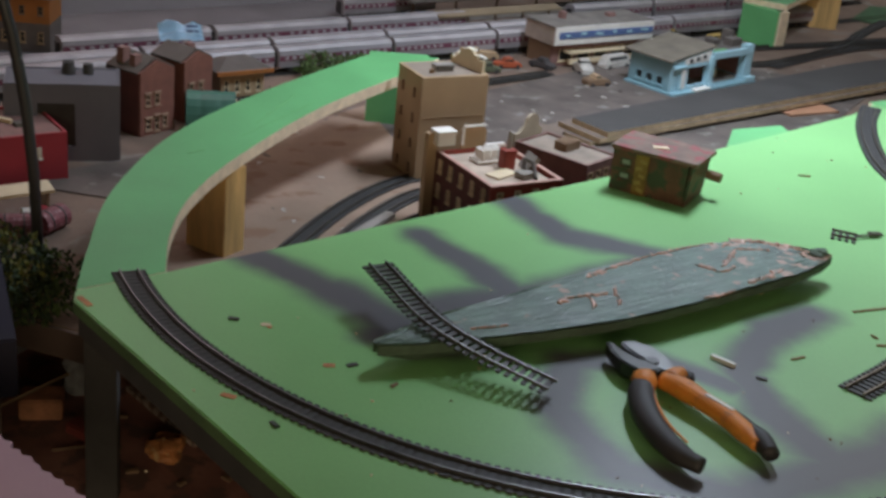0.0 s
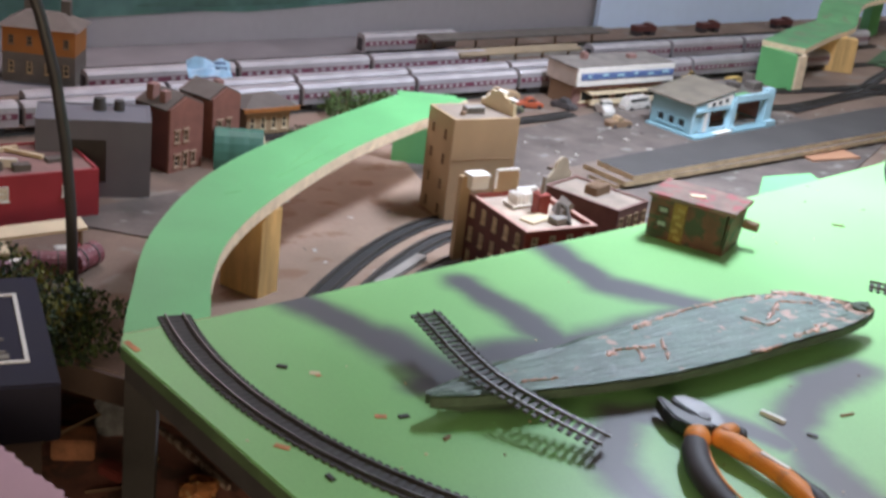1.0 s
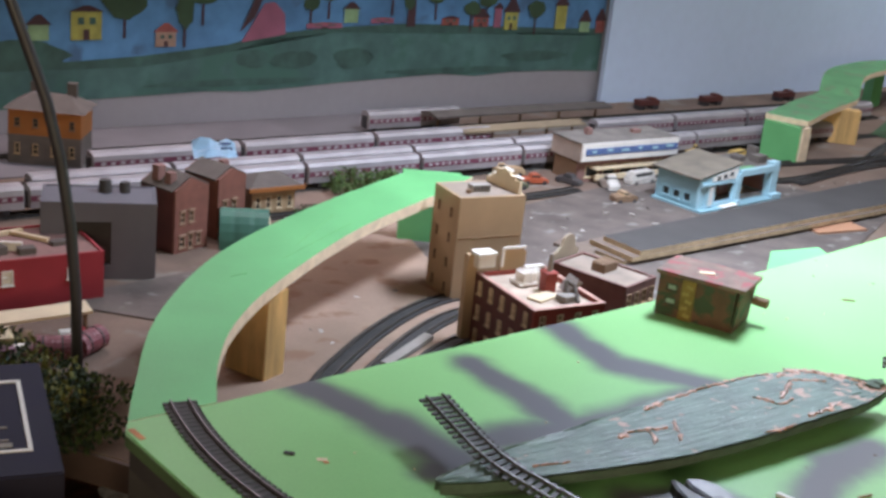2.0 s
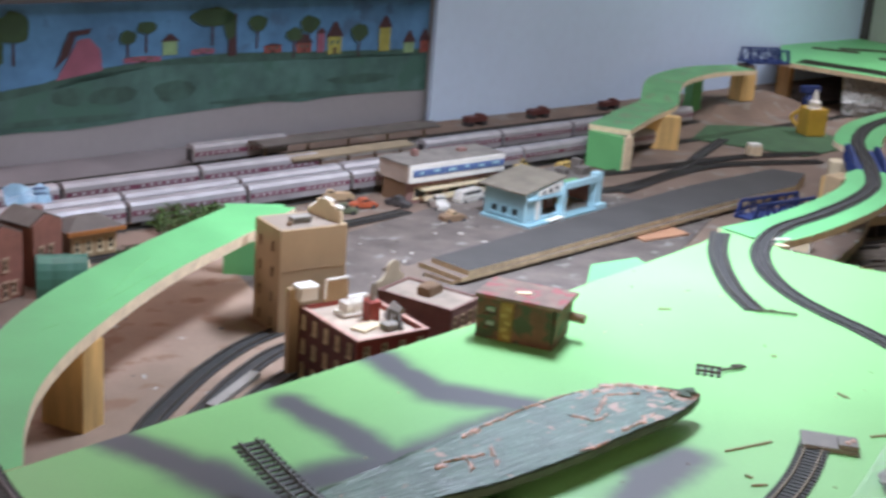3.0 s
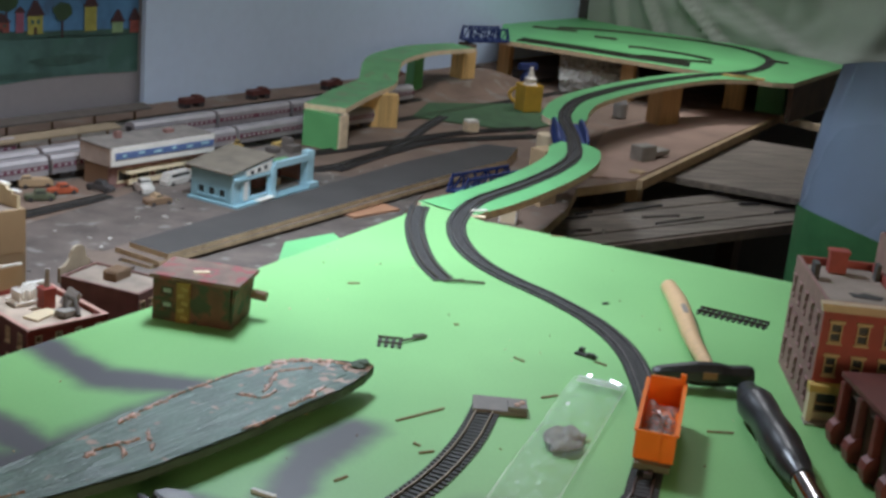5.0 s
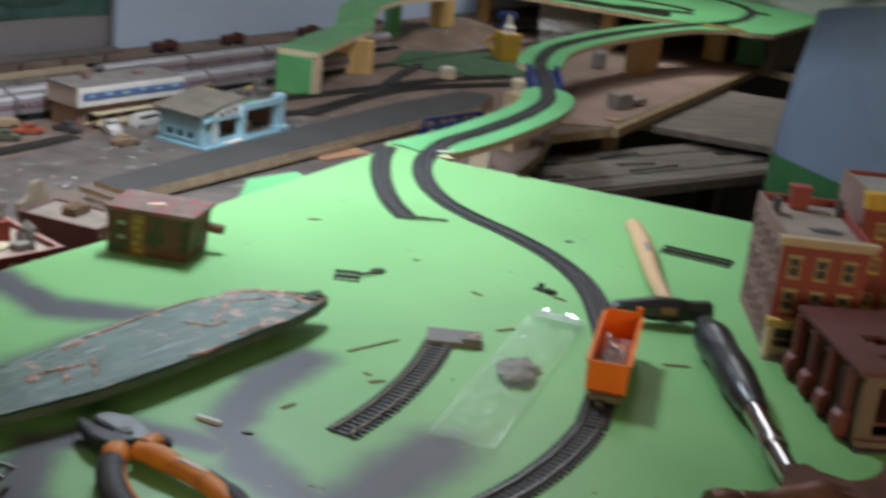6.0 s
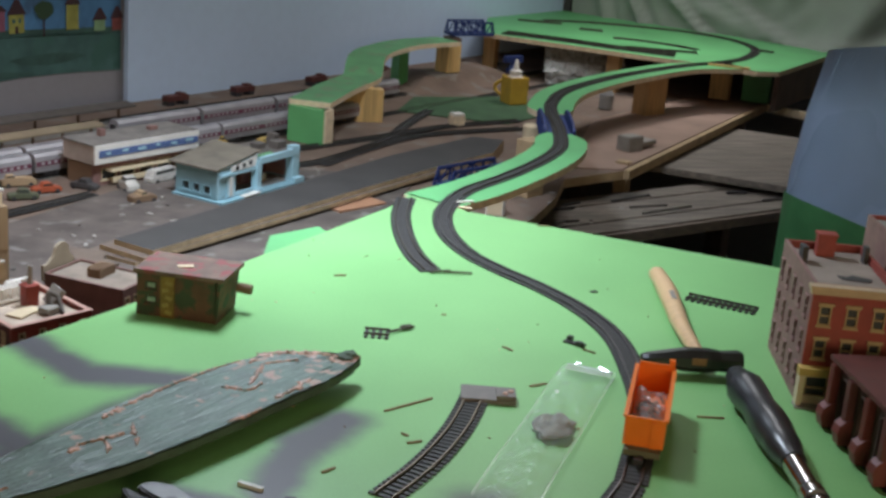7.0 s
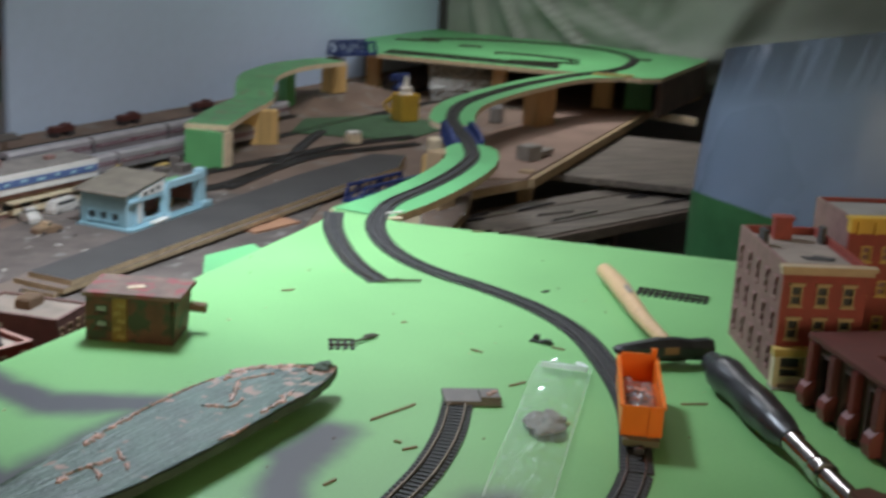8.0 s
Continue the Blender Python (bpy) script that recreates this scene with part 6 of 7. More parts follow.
def deck_paint():
    m = mat("streaky_teal_deck", (0.066, 0.115, 0.090), 0.52, 0.45, 30, 0.6, fine=240)
    nt = m.node_tree
    N, L = nt.nodes, nt.links
    tc = N.new("ShaderNodeTexCoord")
    mp = N.new("ShaderNodeMapping")
    mp.inputs["Scale"].default_value = (11, 210, 20)
    L.new(tc.outputs["Object"], mp.inputs["Vector"])
    n = N.new("ShaderNodeTexNoise")
    n.inputs["Scale"].default_value, n.inputs["Detail"].default_value = 3.0, 6
    L.new(mp.outputs[0], n.inputs["Vector"])
    mr = N.new("ShaderNodeMapRange")
    mr.inputs["From Min"].default_value, mr.inputs["From Max"].default_value = 0.50, 0.70
    mr.inputs["To Max"].default_value = 0.62
    L.new(n.outputs["Fac"], mr.inputs["Value"])
    mix = N.new("ShaderNodeMix")
    mix.data_type = "RGBA"
    b = N["Principled BSDF"]
    chips = N.new("ShaderNodeTexNoise")
    chips.inputs["Scale"].default_value, chips.inputs["Detail"].default_value = 210.0, 3
    L.new(tc.outputs["Object"], chips.inputs["Vector"])
    chip = N.new("ShaderNodeMapRange")
    chip.inputs["From Min"].default_value, chip.inputs["From Max"].default_value = 0.66, 0.70
    L.new(chips.outputs["Fac"], chip.inputs["Value"])
    both = N.new("ShaderNodeMath")
    both.operation = "MAXIMUM"
    L.new(mr.outputs[0], both.inputs[0])
    L.new(chip.outputs[0], both.inputs[1])
    L.new(both.outputs[0], mix.inputs["Factor"])
    L.new(b.inputs["Base Color"].links[0].from_socket, mix.inputs["A"])
    mix.inputs["B"].default_value = (0.255, 0.345, 0.28, 1)
    pn = N.new("ShaderNodeTexNoise")
    pn.inputs["Scale"].default_value, pn.inputs["Detail"].default_value = 55.0, 5
    L.new(tc.outputs["Object"], pn.inputs["Vector"])
    xyz = N.new("ShaderNodeSeparateXYZ")
    L.new(tc.outputs["Object"], xyz.inputs[0])
    bow = N.new("ShaderNodeMapRange")
    bow.inputs["From Min"].default_value, bow.inputs["From Max"].default_value = 0.34, 0.50
    bow.inputs["To Min"].default_value, bow.inputs["To Max"].default_value = 0.0, 0.15
    L.new(xyz.outputs["X"], bow.inputs["Value"])
    sm = N.new("ShaderNodeMath")
    L.new(pn.outputs["Fac"], sm.inputs[0])
    L.new(bow.outputs[0], sm.inputs[1])
    pm = N.new("ShaderNodeMapRange")
    pm.inputs["From Min"].default_value, pm.inputs["From Max"].default_value = 0.645, 0.70
    L.new(sm.outputs[0], pm.inputs["Value"])
    cop = N.new("ShaderNodeMix")
    cop.data_type = "RGBA"
    L.new(pm.outputs[0], cop.inputs["Factor"])
    L.new(mix.outputs["Result"], cop.inputs["A"])
    cop.inputs["B"].default_value = (0.40, 0.26, 0.20, 1)
    L.new(cop.outputs["Result"], b.inputs["Base Color"])
    return m


M_deck = deck_paint()
hull = thing("ship_hull", "rough carved ship hull with streaky teal deck and copper smears", "model ship", 0.0, 1.085, 0.0, 34)
ST = [(0.0, 0.004, 0.004), (0.03, 0.014, 0.014), (0.085, 0.025, 0.027), (0.15, 0.035, 0.035), (0.22, 0.043, 0.047), (0.30, 0.043, 0.058), (0.36, 0.039, 0.065), (0.42, 0.033, 0.066), (0.47, 0.030, 0.059), (0.500, 0.026, 0.045), (0.522, 0.020, 0.025), (0.538, 0.013, 0.006), (0.550, 0.008, -0.004)]


def width_at(s):
    for a, b in zip(ST, ST[1:]):
        if a[0] <= s <= b[0]:
            t = (s - a[0]) / (b[0] - a[0])
            return a[1] + (b[1] - a[1]) * t, a[2] + (b[2] - a[2]) * t
    return ST[-1][1:]


hb, db = bmesh.new(), bmesh.new()
secs, dsec = [], []
rnd = random.Random(3)
for i in range(201):
    s = 0.548 * i / 200
    a, b = width_at(s)
    x = s * 0.974
    j = 1 + 0.035 * noise.noise(Vector((s * 60, 0, 0))) + 0.09 * (s / 0.548) ** 8 * noise.noise(Vector((s * 140, 3, 0)))
    a, b = a * j, b * j
    ht = 0.0235 + 0.004 * (s / 0.548) ** 2
    lo_, md_ = 0.035 + s * 0.80, 0.012 + s * 0.915
    secs.append([(lo_, -a * 0.34, 0.001), (lo_, b * 0.34, 0.001), (md_, b * 0.76, 0.010), (x, b * 0.97, ht - 0.010), (x, b, ht - 0.001), (x, -a, ht - 0.001), (x, -a * 0.97, ht - 0.010), (md_, -a * 0.76, 0.010)])
    rough = 0.0003 + 0.0016 * (s / 0.548) ** 8
    dsec.append([(x, -a * 0.99 + (a + b) * 0.99 * k / 36, ht + rough * noise.noise(Vector((s * 45, k * 0.9, 1))) + 0.0007 * noise.noise(Vector((s * 22, k * 1.7, 4))) + 0.0009 * max(0.0, noise.noise(Vector((s * 150, k * 1.1, 8))) - 0.25) + (0.0012 if k in (0, 36) else 0)) for k in range(37)])
loft(hb, secs)
part("hull_side", hb, M_hull, hull)
rows = [[db.verts.new(p) for p in r] for r in dsec]
for a, b in zip(rows, rows[1:]):
    for k in range(36):
        db.faces.new((a[k], b[k], b[k + 1], a[k + 1]))
part("deck", db, M_deck, hull)
M_copper = mat("copper_paint_smear", (0.44, 0.25, 0.18), 0.42, 0.5, 120, 0.6, metal=0.1, spot=(0.15, 0.18, 0.155), spot_at=0.57)


def smear(pts, r):
    bm = bmesh.new()
    line = spline([(x, y, 0) for x, y in pts], 0.0022)
    secs = []
    for k, (p, h) in enumerate(line):
        side = Vector((h.y, -h.x, 0))
        lw, rw = [r * 1.35 * max(0.05, 0.5 + 1.5 * noise.noise(Vector((p.x * 230, p.y * 230, q)))) * (0.3 + 0.7 * math.sin(math.pi * (k + 0.5) / len(line))) for q in (1, 5)]
        z = 0.0248 + 0.004 * (p.x / 0.548) ** 2
        lift = 0.0005 + 0.0010 * noise.noise(Vector((p.x * 200, p.y * 200, 9)))
        secs.append([p + side * w + Vector((0, 0, z + q)) for w, q in ((-lw, -0.0012), (-lw * 0.5, lift), (rw * 0.4, lift * 0.8), (rw, -0.0012))])
    loft(bm, secs)
    return part("copper_smear", bm, M_copper, hull)


smear([(0.254, 0.042), (0.264, 0.047), (0.282, 0.051)], 0.0062)
smear([(0.272, 0.050), (0.300, 0.054), (0.340, 0.060)], 0.0034)
smear([(0.335, 0.059), (0.370, 0.063), (0.405, 0.064), (0.432, 0.061)], 0.0022)
smear([(0.436, 0.052), (0.452, 0.058), (0.470, 0.056), (0.492, 0.046)], 0.0062)
smear([(0.475, 0.050), (0.497, 0.036), (0.508, 0.022), (0.514, 0.010)], 0.0054)
smear([(0.400, 0.014), (0.414, 0.020), (0.430, 0.032), (0.447, 0.042)], 0.0036)
smear([(0.447, 0.042), (0.462, 0.034), (0.480, 0.026)], 0.0030)
smear([(0.376, 0.026), (0.384, 0.018), (0.388, 0.006)], 0.0036)
smear([(0.386, 0.006), (0.400, 0.004), (0.412, 0.008)], 0.0026)
smear([(0.398, -0.025), (0.420, -0.024), (0.440, -0.020), (0.458, -0.015)], 0.0056)
smear([(0.193, 0.006), (0.203, 0.011), (0.214, 0.012)], 0.0048)
smear([(0.212, 0.012), (0.230, 0.009), (0.250, 0.006)], 0.0036)
smear([(0.229, 0.009), (0.224, -0.003), (0.214, -0.017)], 0.0028)
smear([(0.266, 0.016), (0.258, 0.005), (0.252, -0.008), (0.240, -0.022)], 0.0030)
smear([(0.500, 0.000), (0.512, 0.008), (0.524, 0.006)], 0.0050)
smear([(0.330, -0.036), (0.350, -0.037), (0.372, -0.035)], 0.0020)
smear([(0.088, -0.008), (0.104, -0.011), (0.124, -0.014)], 0.0020)
nub = bmesh.new()
bmesh.ops.create_icosphere(nub, subdivisions=3, radius=0.011)
for v in nub.verts:
    v.co = Vector((v.co.x * 1.1, v.co.y * 0.8, v.co.z * 0.42)) * (1 + 0.5 * noise.noise(v.co * 160))
part("bow_nub", nub, M_hull, hull, "ragged dark bow tip").matrix_basis = pose(0.524, 0.001, 0.0275)

# loose track lying across the hull
lo = spline([(-0.011, 1.212, 0.008), (0.040, 1.130, 0.0), (0.086, 1.093, -0.008), (0.148, 1.061, -0.018)], 0.0026)
track("loose_track", "loose curved track section lying across the ship hull", lo, 0.0285, bed=False, rail=mat("worn_dull_rail", (0.16, 0.155, 0.15), 0.45, 0.3, 60, 0.05, metal=0.7))
# curved track with terminal block
ct = spline([(0.412, 1.127), (0.464, 1.181), (0.512, 1.245), (0.548, 1.307), (0.563, 1.338)], 0.0026)
ctk = track("loose_track", "loose curved track with a wired terminal block", ct, 0.0, bed=False, rail=mat("brassy_rail", (0.19, 0.15, 0.11), 0.45, 0.2, 60, 0.05, metal=0.9))
M_term = mat("grey_terminal_plastic", (0.17, 0.15, 0.135), 0.55, 0.2, 60, 0.1)
tb = part("terminal_block", boxes(((0.570, 1.322, 0.0028), (0.056, 0.036, 0.0052), -17)), M_term, ctk, bevel=0.0006)
part("terminal_cover", boxes(((0.586, 1.313, 0.0068), (0.020, 0.024, 0.005), -17)), M_term, tb, bevel=0.0006)
for dx in (0.584, 0.591):
    part("screw", cyl(bmesh.new(), (dx, 1.311 + (dx - 0.588) * 0.6, 0.009), (dx, 1.311 + (dx - 0.588) * 0.6, 0.0105), 0.003), M_copper, tb)
# stub of track beside the main line, with a spur of loose rail
sk = track("loose_track", "loose curved track stub beside the main line", spline([(0.684, 2.085), (0.660, 2.02), (0.643, 1.960), (0.627, 1.876), (0.619, 1.793), (0.623, 1.722)], 0.0026), 0.0, bed=True, rail=M_raild)
part("loose_rail", boxes(((0.650, 1.713, 0.003), (0.050, 0.002, 0.0026), -14), ((0.634, 1.717, 0.003), (0.03, 0.002, 0.0026), 10)), M_raild, sk)
sp = spline([(0.484, 1.512), (0.512, 1.503)], 0.0026)
tk = track("track_scrap", "short broken scrap of track on the board", sp, 0.0, bed=False, rail=M_raild)
part("loose_rail", boxes(((0.528, 1.513, 0.003), (0.036, 0.002, 0.0026), 22), ((0.535, 1.520, 0.0035), (0.014, 0.004, 0.003), 12)), M_raild, tk)
track("track_scrap", "short straight scrap of track near the hammer", spline([(0.938, 1.604), (0.973, 1.573), (1.008, 1.542)], 0.0026), 0.0, bed=False, rail=M_raild)
tk = thing("rail_joiner", "dark bent rail joiner on the board", "track part", 0.720, 1.457, 0.0, -50)
part("plate", boxes(((0, 0, 0.0012), (0.026, 0.010, 0.0024)), ((-0.008, 0.004, 0.004), (0.006, 0.006, 0.006)), ((0.008, -0.003, 0.0035), (0.008, 0.006, 0.005))), M_black, tk, bevel=0.0004)
# far table: loose tracks and scraps
for pts in ([(1.52, 4.06), (1.66, 3.95), (1.80, 3.82), (1.95, 3.70)], [(1.55, 4.10), (1.69, 3.99), (1.83, 3.86), (1.98, 3.75)], [(1.70, 4.42), (1.756, 4.39), (1.84, 4.36)], [(1.86, 4.245), (1.93, 4.21)], [(1.90, 4.05), (1.97, 4.02), (2.06, 3.93), (2.10, 3.85)], [(1.86, 3.86), (1.97, 3.82), (2.07, 3.79)], [(2.34, 3.90), (2.38, 3.86)]):
    track("loose_track", "dark loose track section on the far green table", spline(pts, 0.004), 0.0, rail=M_raild, group="loose tracks on the far table")
tagged(part("stick", boxes(((2.04, 3.53, 0.003), (0.12, 0.012, 0.006), -30)), M_pine), "thin pine stick on the far table edge", "stick")


def tube(pts, radii, flat=1.0, seg=14):
    """A rounded bar through points with a radius at each, flattened in height."""
    line = spline(pts, 0.004)
    n = len(line)
    secs = []
    for k, (p, h) in enumerate(line):
        f = k / (n - 1) * (len(radii) - 1)
        i = min(int(f), len(radii) - 2)
        t = f - i
        t = t * t * (3 - 2 * t)
        r = radii[i] + (radii[i + 1] - radii[i]) * t
        side = Vector((h.y, -h.x, 0)).normalized()
        up = side.cross(h).normalized()
        if up.z < 0:
            up = -up
        secs.append([p + side * r * math.cos(a / seg * 6.2832) + up * r * flat * math.sin(a / seg * 6.2832) for a in range(seg)])
    return loft(bmesh.new(), secs)


# side cutters
pl = thing("side_cutters", "open side-cutting pliers with orange and black grips", "pliers")
M_gripk = mat("matte_grip_rubber", (0.030, 0.026, 0.028), 0.62, 0.3, 70, 0.35, fine=900)
M_gripo = mat("matte_orange_grip", (0.70, 0.23, 0.03), 0.58, 0.18, 50, 0.2, fine=700, spot=(0.50, 0.17, 0.04), spot_at=0.60)
g = part("grip", tube([(0.2235, 1.090, 0.0115), (0.2200, 1.066, 0.0120), (0.2200, 1.036, 0.0120), (0.2270, 1.004, 0.0120), (0.2410, 0.977, 0.0115), (0.2580, 0.963, 0.0110)], [0.0088, 0.0118, 0.0116, 0.0110, 0.0102, 0.0074], 0.85), M_gripk, pl, "black rubber grip", smooth=True)
part("collar", tube([(0.2300, 1.096, 0.0125), (0.2255, 1.091, 0.0130), (0.2240, 1.082, 0.0135), (0.2290, 1.068, 0.0135)], [0.0078, 0.0112, 0.0108, 0.0040], 0.85), M_gripo, g, smooth=True)
part("grip_rim", tube([(0.2285, 1.074, 0.0165), (0.2290, 1.045, 0.0170), (0.2350, 1.014, 0.0165), (0.2480, 0.986, 0.0160)], [0.0014, 0.0016, 0.0016, 0.0010], 0.8, 8), M_gripo, g, smooth=True)
g = part("grip", tube([(0.2405, 1.094, 0.0120), (0.2540, 1.083, 0.0125), (0.2700, 1.063, 0.0125), (0.2860, 1.041, 0.0125), (0.2985, 1.016, 0.0120), (0.3060, 1.000, 0.0115)], [0.0092, 0.0108, 0.0092, 0.0094, 0.0092, 0.0066], 0.85), M_gripo, pl, "orange plastic grip", smooth=True)
part("inlay", tube([(0.2800, 1.064, 0.0120), (0.2930, 1.045, 0.0120), (0.3050, 1.018, 0.0120), (0.3105, 0.999, 0.0118), (0.3115, 0.990, 0.0115)], [0.0024, 0.0052, 0.0062, 0.0090, 0.0070], 0.9), M_gripk, g, smooth=True)
part("thumb_stop", tube([(0.2460, 1.092, 0.013), (0.2530, 1.102, 0.0135), (0.2600, 1.110, 0.0135)], [0.0098, 0.0090, 0.0062], 0.82), M_gripo, g, smooth=True)
part("thumb_pad", tube([(0.2605, 1.112, 0.0125), (0.2650, 1.105, 0.0120), (0.2640, 1.096, 0.0115)], [0.0032, 0.0046, 0.0030], 0.9), M_gripk, g, smooth=True)
part("brand_strip", boxes(((0.2800, 1.0500, 0.0204), (0.028, 0.0034, 0.0014), -50)), M_white, g)
M_jaw = mat("dark_tool_steel", (0.055, 0.053, 0.052), 0.38, 0.3, 60, 0.1, metal=0.8)
part("jaw", prism([(0.1965, 1.146), (0.2005, 1.126), (0.207, 1.110), (0.222, 1.094), (0.238, 1.100), (0.236, 1.112), (0.222, 1.118), (0.212, 1.128), (0.204, 1.140)], 0.004, 0.018), M_jaw, pl, bevel=0.0016)
part("jaw", prism([(0.2095, 1.150), (0.222, 1.154), (0.238, 1.146), (0.248, 1.128), (0.252, 1.110), (0.246, 1.100), (0.236, 1.106), (0.226, 1.122), (0.214, 1.138)], 0.004, 0.0165), mat("grey_tool_steel", (0.13, 0.127, 0.125), 0.42, 0.3, 60, 0.1, metal=0.7), pl, bevel=0.0016)
part("rivet", cyl(bmesh.new(), (0.2335, 1.116, 0.004), (0.2335, 1.116, 0.0186), 0.0062, 0.0056, 18), M_jaw, pl)

# small hammer with wooden handle
hm = thing("cross_peen_hammer", "small black-headed hammer with varnished wooden handle", "hammer")
part("handle", tube([(0.9175, 1.657, 0.015), (0.903, 1.60, 0.015), (0.880, 1.53, 0.015), (0.857, 1.46, 0.015), (0.831, 1.365, 0.017)], [0.0112, 0.0128, 0.0112, 0.0094, 0.0080], 0.9), M_handle, hm, smooth=True)
part("decal", boxes(((0.8850, 1.545, 0.0258), (0.030, 0.006, 0.0010), 72)), M_roofg, hm)
M_hhead = mat("black_hammer_paint", (0.013, 0.013, 0.014), 0.35, 0.3, 40, 0.1)
bm = bmesh.new()
ax = Vector((0.105, -0.026, 0)).normalized()
sd = Vector((-ax.y, ax.x, 0))
secs = []
for s, hw, hz in ((-0.062, 0.006, 0.003), (-0.056, 0.009, 0.005), (-0.03, 0.011, 0.010), (-0.014, 0.012, 0.013), (0.012, 0.012, 0.013), (0.024, 0.0105, 0.011), (0.044, 0.0115, 0.0125), (0.050, 0.010, 0.011)):
    c = Vector((0.823, 1.356, 0.018)) + ax * s
    secs.append([c + sd * hw * math.cos(a / 8 * 6.283 + 0.39) * 1.08 + Vector((0, 0, hz * math.sin(a / 8 * 6.283 + 0.39) * 1.08)) for a in range(8)])
loft(bm, secs)
hd = part("head", bm, M_hhead, hm, bevel=0.0006)
part("label", boxes(((0.820, 1.3448, 0.020), (0.016, 0.001, 0.008), -14)), mat("brown_label", (0.20, 0.10, 0.04), 0.5), hd, "small brown oval label")

# claw hammer with rubber grip
ch = thing("claw_hammer", "claw hammer with black rubber grip, chrome shaft and rusty head", "hammer")
part("grip", tube([(0.8425, 1.303, 0.021), (0.8365, 1.280, 0.021), (0.826, 1.235, 0.021), (0.812, 1.180, 0.021), (0.800, 1.135, 0.021), (0.7905, 1.098, 0.021)], [0.0120, 0.0205, 0.0180, 0.0200, 0.0175, 0.0120], 0.95), M_rubber, ch, "ribbed black rubber grip", smooth=True)
part("shaft", tube([(0.7915, 1.106, 0.021), (0.770, 1.030, 0.022), (0.751, 0.962, 0.024)], [0.0105, 0.0098, 0.0098], 1.0), M_chrome, ch, smooth=True)
part("collar", tube([(0.775, 1.048, 0.0215), (0.7695, 1.028, 0.022)], [0.0120, 0.0120], 1.0), M_chrome, ch, smooth=True)
part("head", tube([(0.682, 0.934, 0.025), (0.706, 0.934, 0.025), (0.732, 0.932, 0.026), (0.756, 0.929, 0.027), (0.776, 0.925, 0.027)], [0.0140, 0.0122, 0.0150, 0.0185, 0.0150], 1.1), M_rust, ch, smooth=True)
part("face", tube([(0.658, 0.934, 0.025), (0.662, 0.934, 0.025), (0.68, 0.934, 0.025), (0.686, 0.934, 0.025)], [0.0160, 0.0175, 0.0172, 0.0145], 1.0), M_rust, ch, smooth=False)
part("neck", loft(bmesh.new(), [[(x0, y, z) for x0, z in ((xa, 0.012), (xb, 0.012), (xb, 0.040), (xa, 0.040))] for y, xa, xb in ((0.974, 0.743, 0.764), (0.960, 0.738, 0.768), (0.946, 0.726, 0.782), (0.930, 0.720, 0.792))]), M_rust, ch, bevel=0.002)
wing = [(0.76, 0.945), (0.775, 0.9395), (0.79, 0.9390), (0.806, 0.944), (0.82, 0.953), (0.832, 0.967), (0.8335, 0.950), (0.829, 0.925), (0.818, 0.908), (0.794, 0.904), (0.769, 0.908), (0.756, 0.924)]
for z0 in (0.010, 0.029):
    part("claw", prism(wing, z0, z0 + 0.014), M_rust, ch, bevel=0.002)

# orange wagon on the rails, with a bag of screws in it
wg = thing("tipper_wagon", "open orange plastic wagon standing on the track", "model wagon", 0.702, 1.2235, 0.0, 60.7)
Lw, Ww = 0.136, 0.038
part("floor", boxes(((0, 0, 0.0165), (Lw, Ww, 0.003))), M_orange, wg)
for s in (-1, 1):
    part("side_wall", boxes(((0, s * (Ww / 2 - 0.001), 0.031), (Lw, 0.0022, 0.026)), ((0, s * (Ww / 2 + 0.0004), 0.0435), (Lw, 0.0034, 0.0022))), M_orange, wg)
part("end_wall", boxes(((-Lw / 2 + 0.001, 0, 0.031), (0.0022, Ww - 0.0045, 0.026)), ((-Lw / 2 - 0.0006, -0.009, 0.028), (0.002, 0.006, 0.026))), M_orange, wg)
part("end_wall", boxes(((Lw / 2 - 0.001, 0, 0.033), (0.0022, Ww - 0.0045, 0.030)), ((Lw / 2 - 0.001, -Ww / 2 + 0.003, 0.047), (0.004, 0.006, 0.014))), M_orange, wg)
part("underframe", boxes(((-0.002, 0, 0.0125), (Lw * 1.02, 0.030, 0.005)), ((-Lw / 2 - 0.004, 0, 0.0115), (0.010, 0.034, 0.006))), mat("olive_grey_frame", (0.13, 0.12, 0.07), 0.6), wg)
for s in (-1, 1):
    ax_ = part("truck", boxes(((s * 0.042, 0, 0.009), (0.026, 0.022, 0.004))), M_black, wg)
    for dx in (-0.008, 0.008):
        part("wheelset", cyl(cyl(bmesh.new(), (s * 0.042 + dx, -0.0095, 0.0085), (s * 0.042 + dx, -0.007, 0.0085), 0.0045), (s * 0.042 + dx, 0.007, 0.0085), (s * 0.042 + dx, 0.0095, 0.0085), 0.0045), M_metal, ax_)
part("coupler", boxes(((-Lw / 2 - 0.014, 0, 0.009), (0.014, 0.005, 0.003)), ((-Lw / 2 - 0.020, 0.002, 0.009), (0.004, 0.008, 0.005))), M_black, wg)


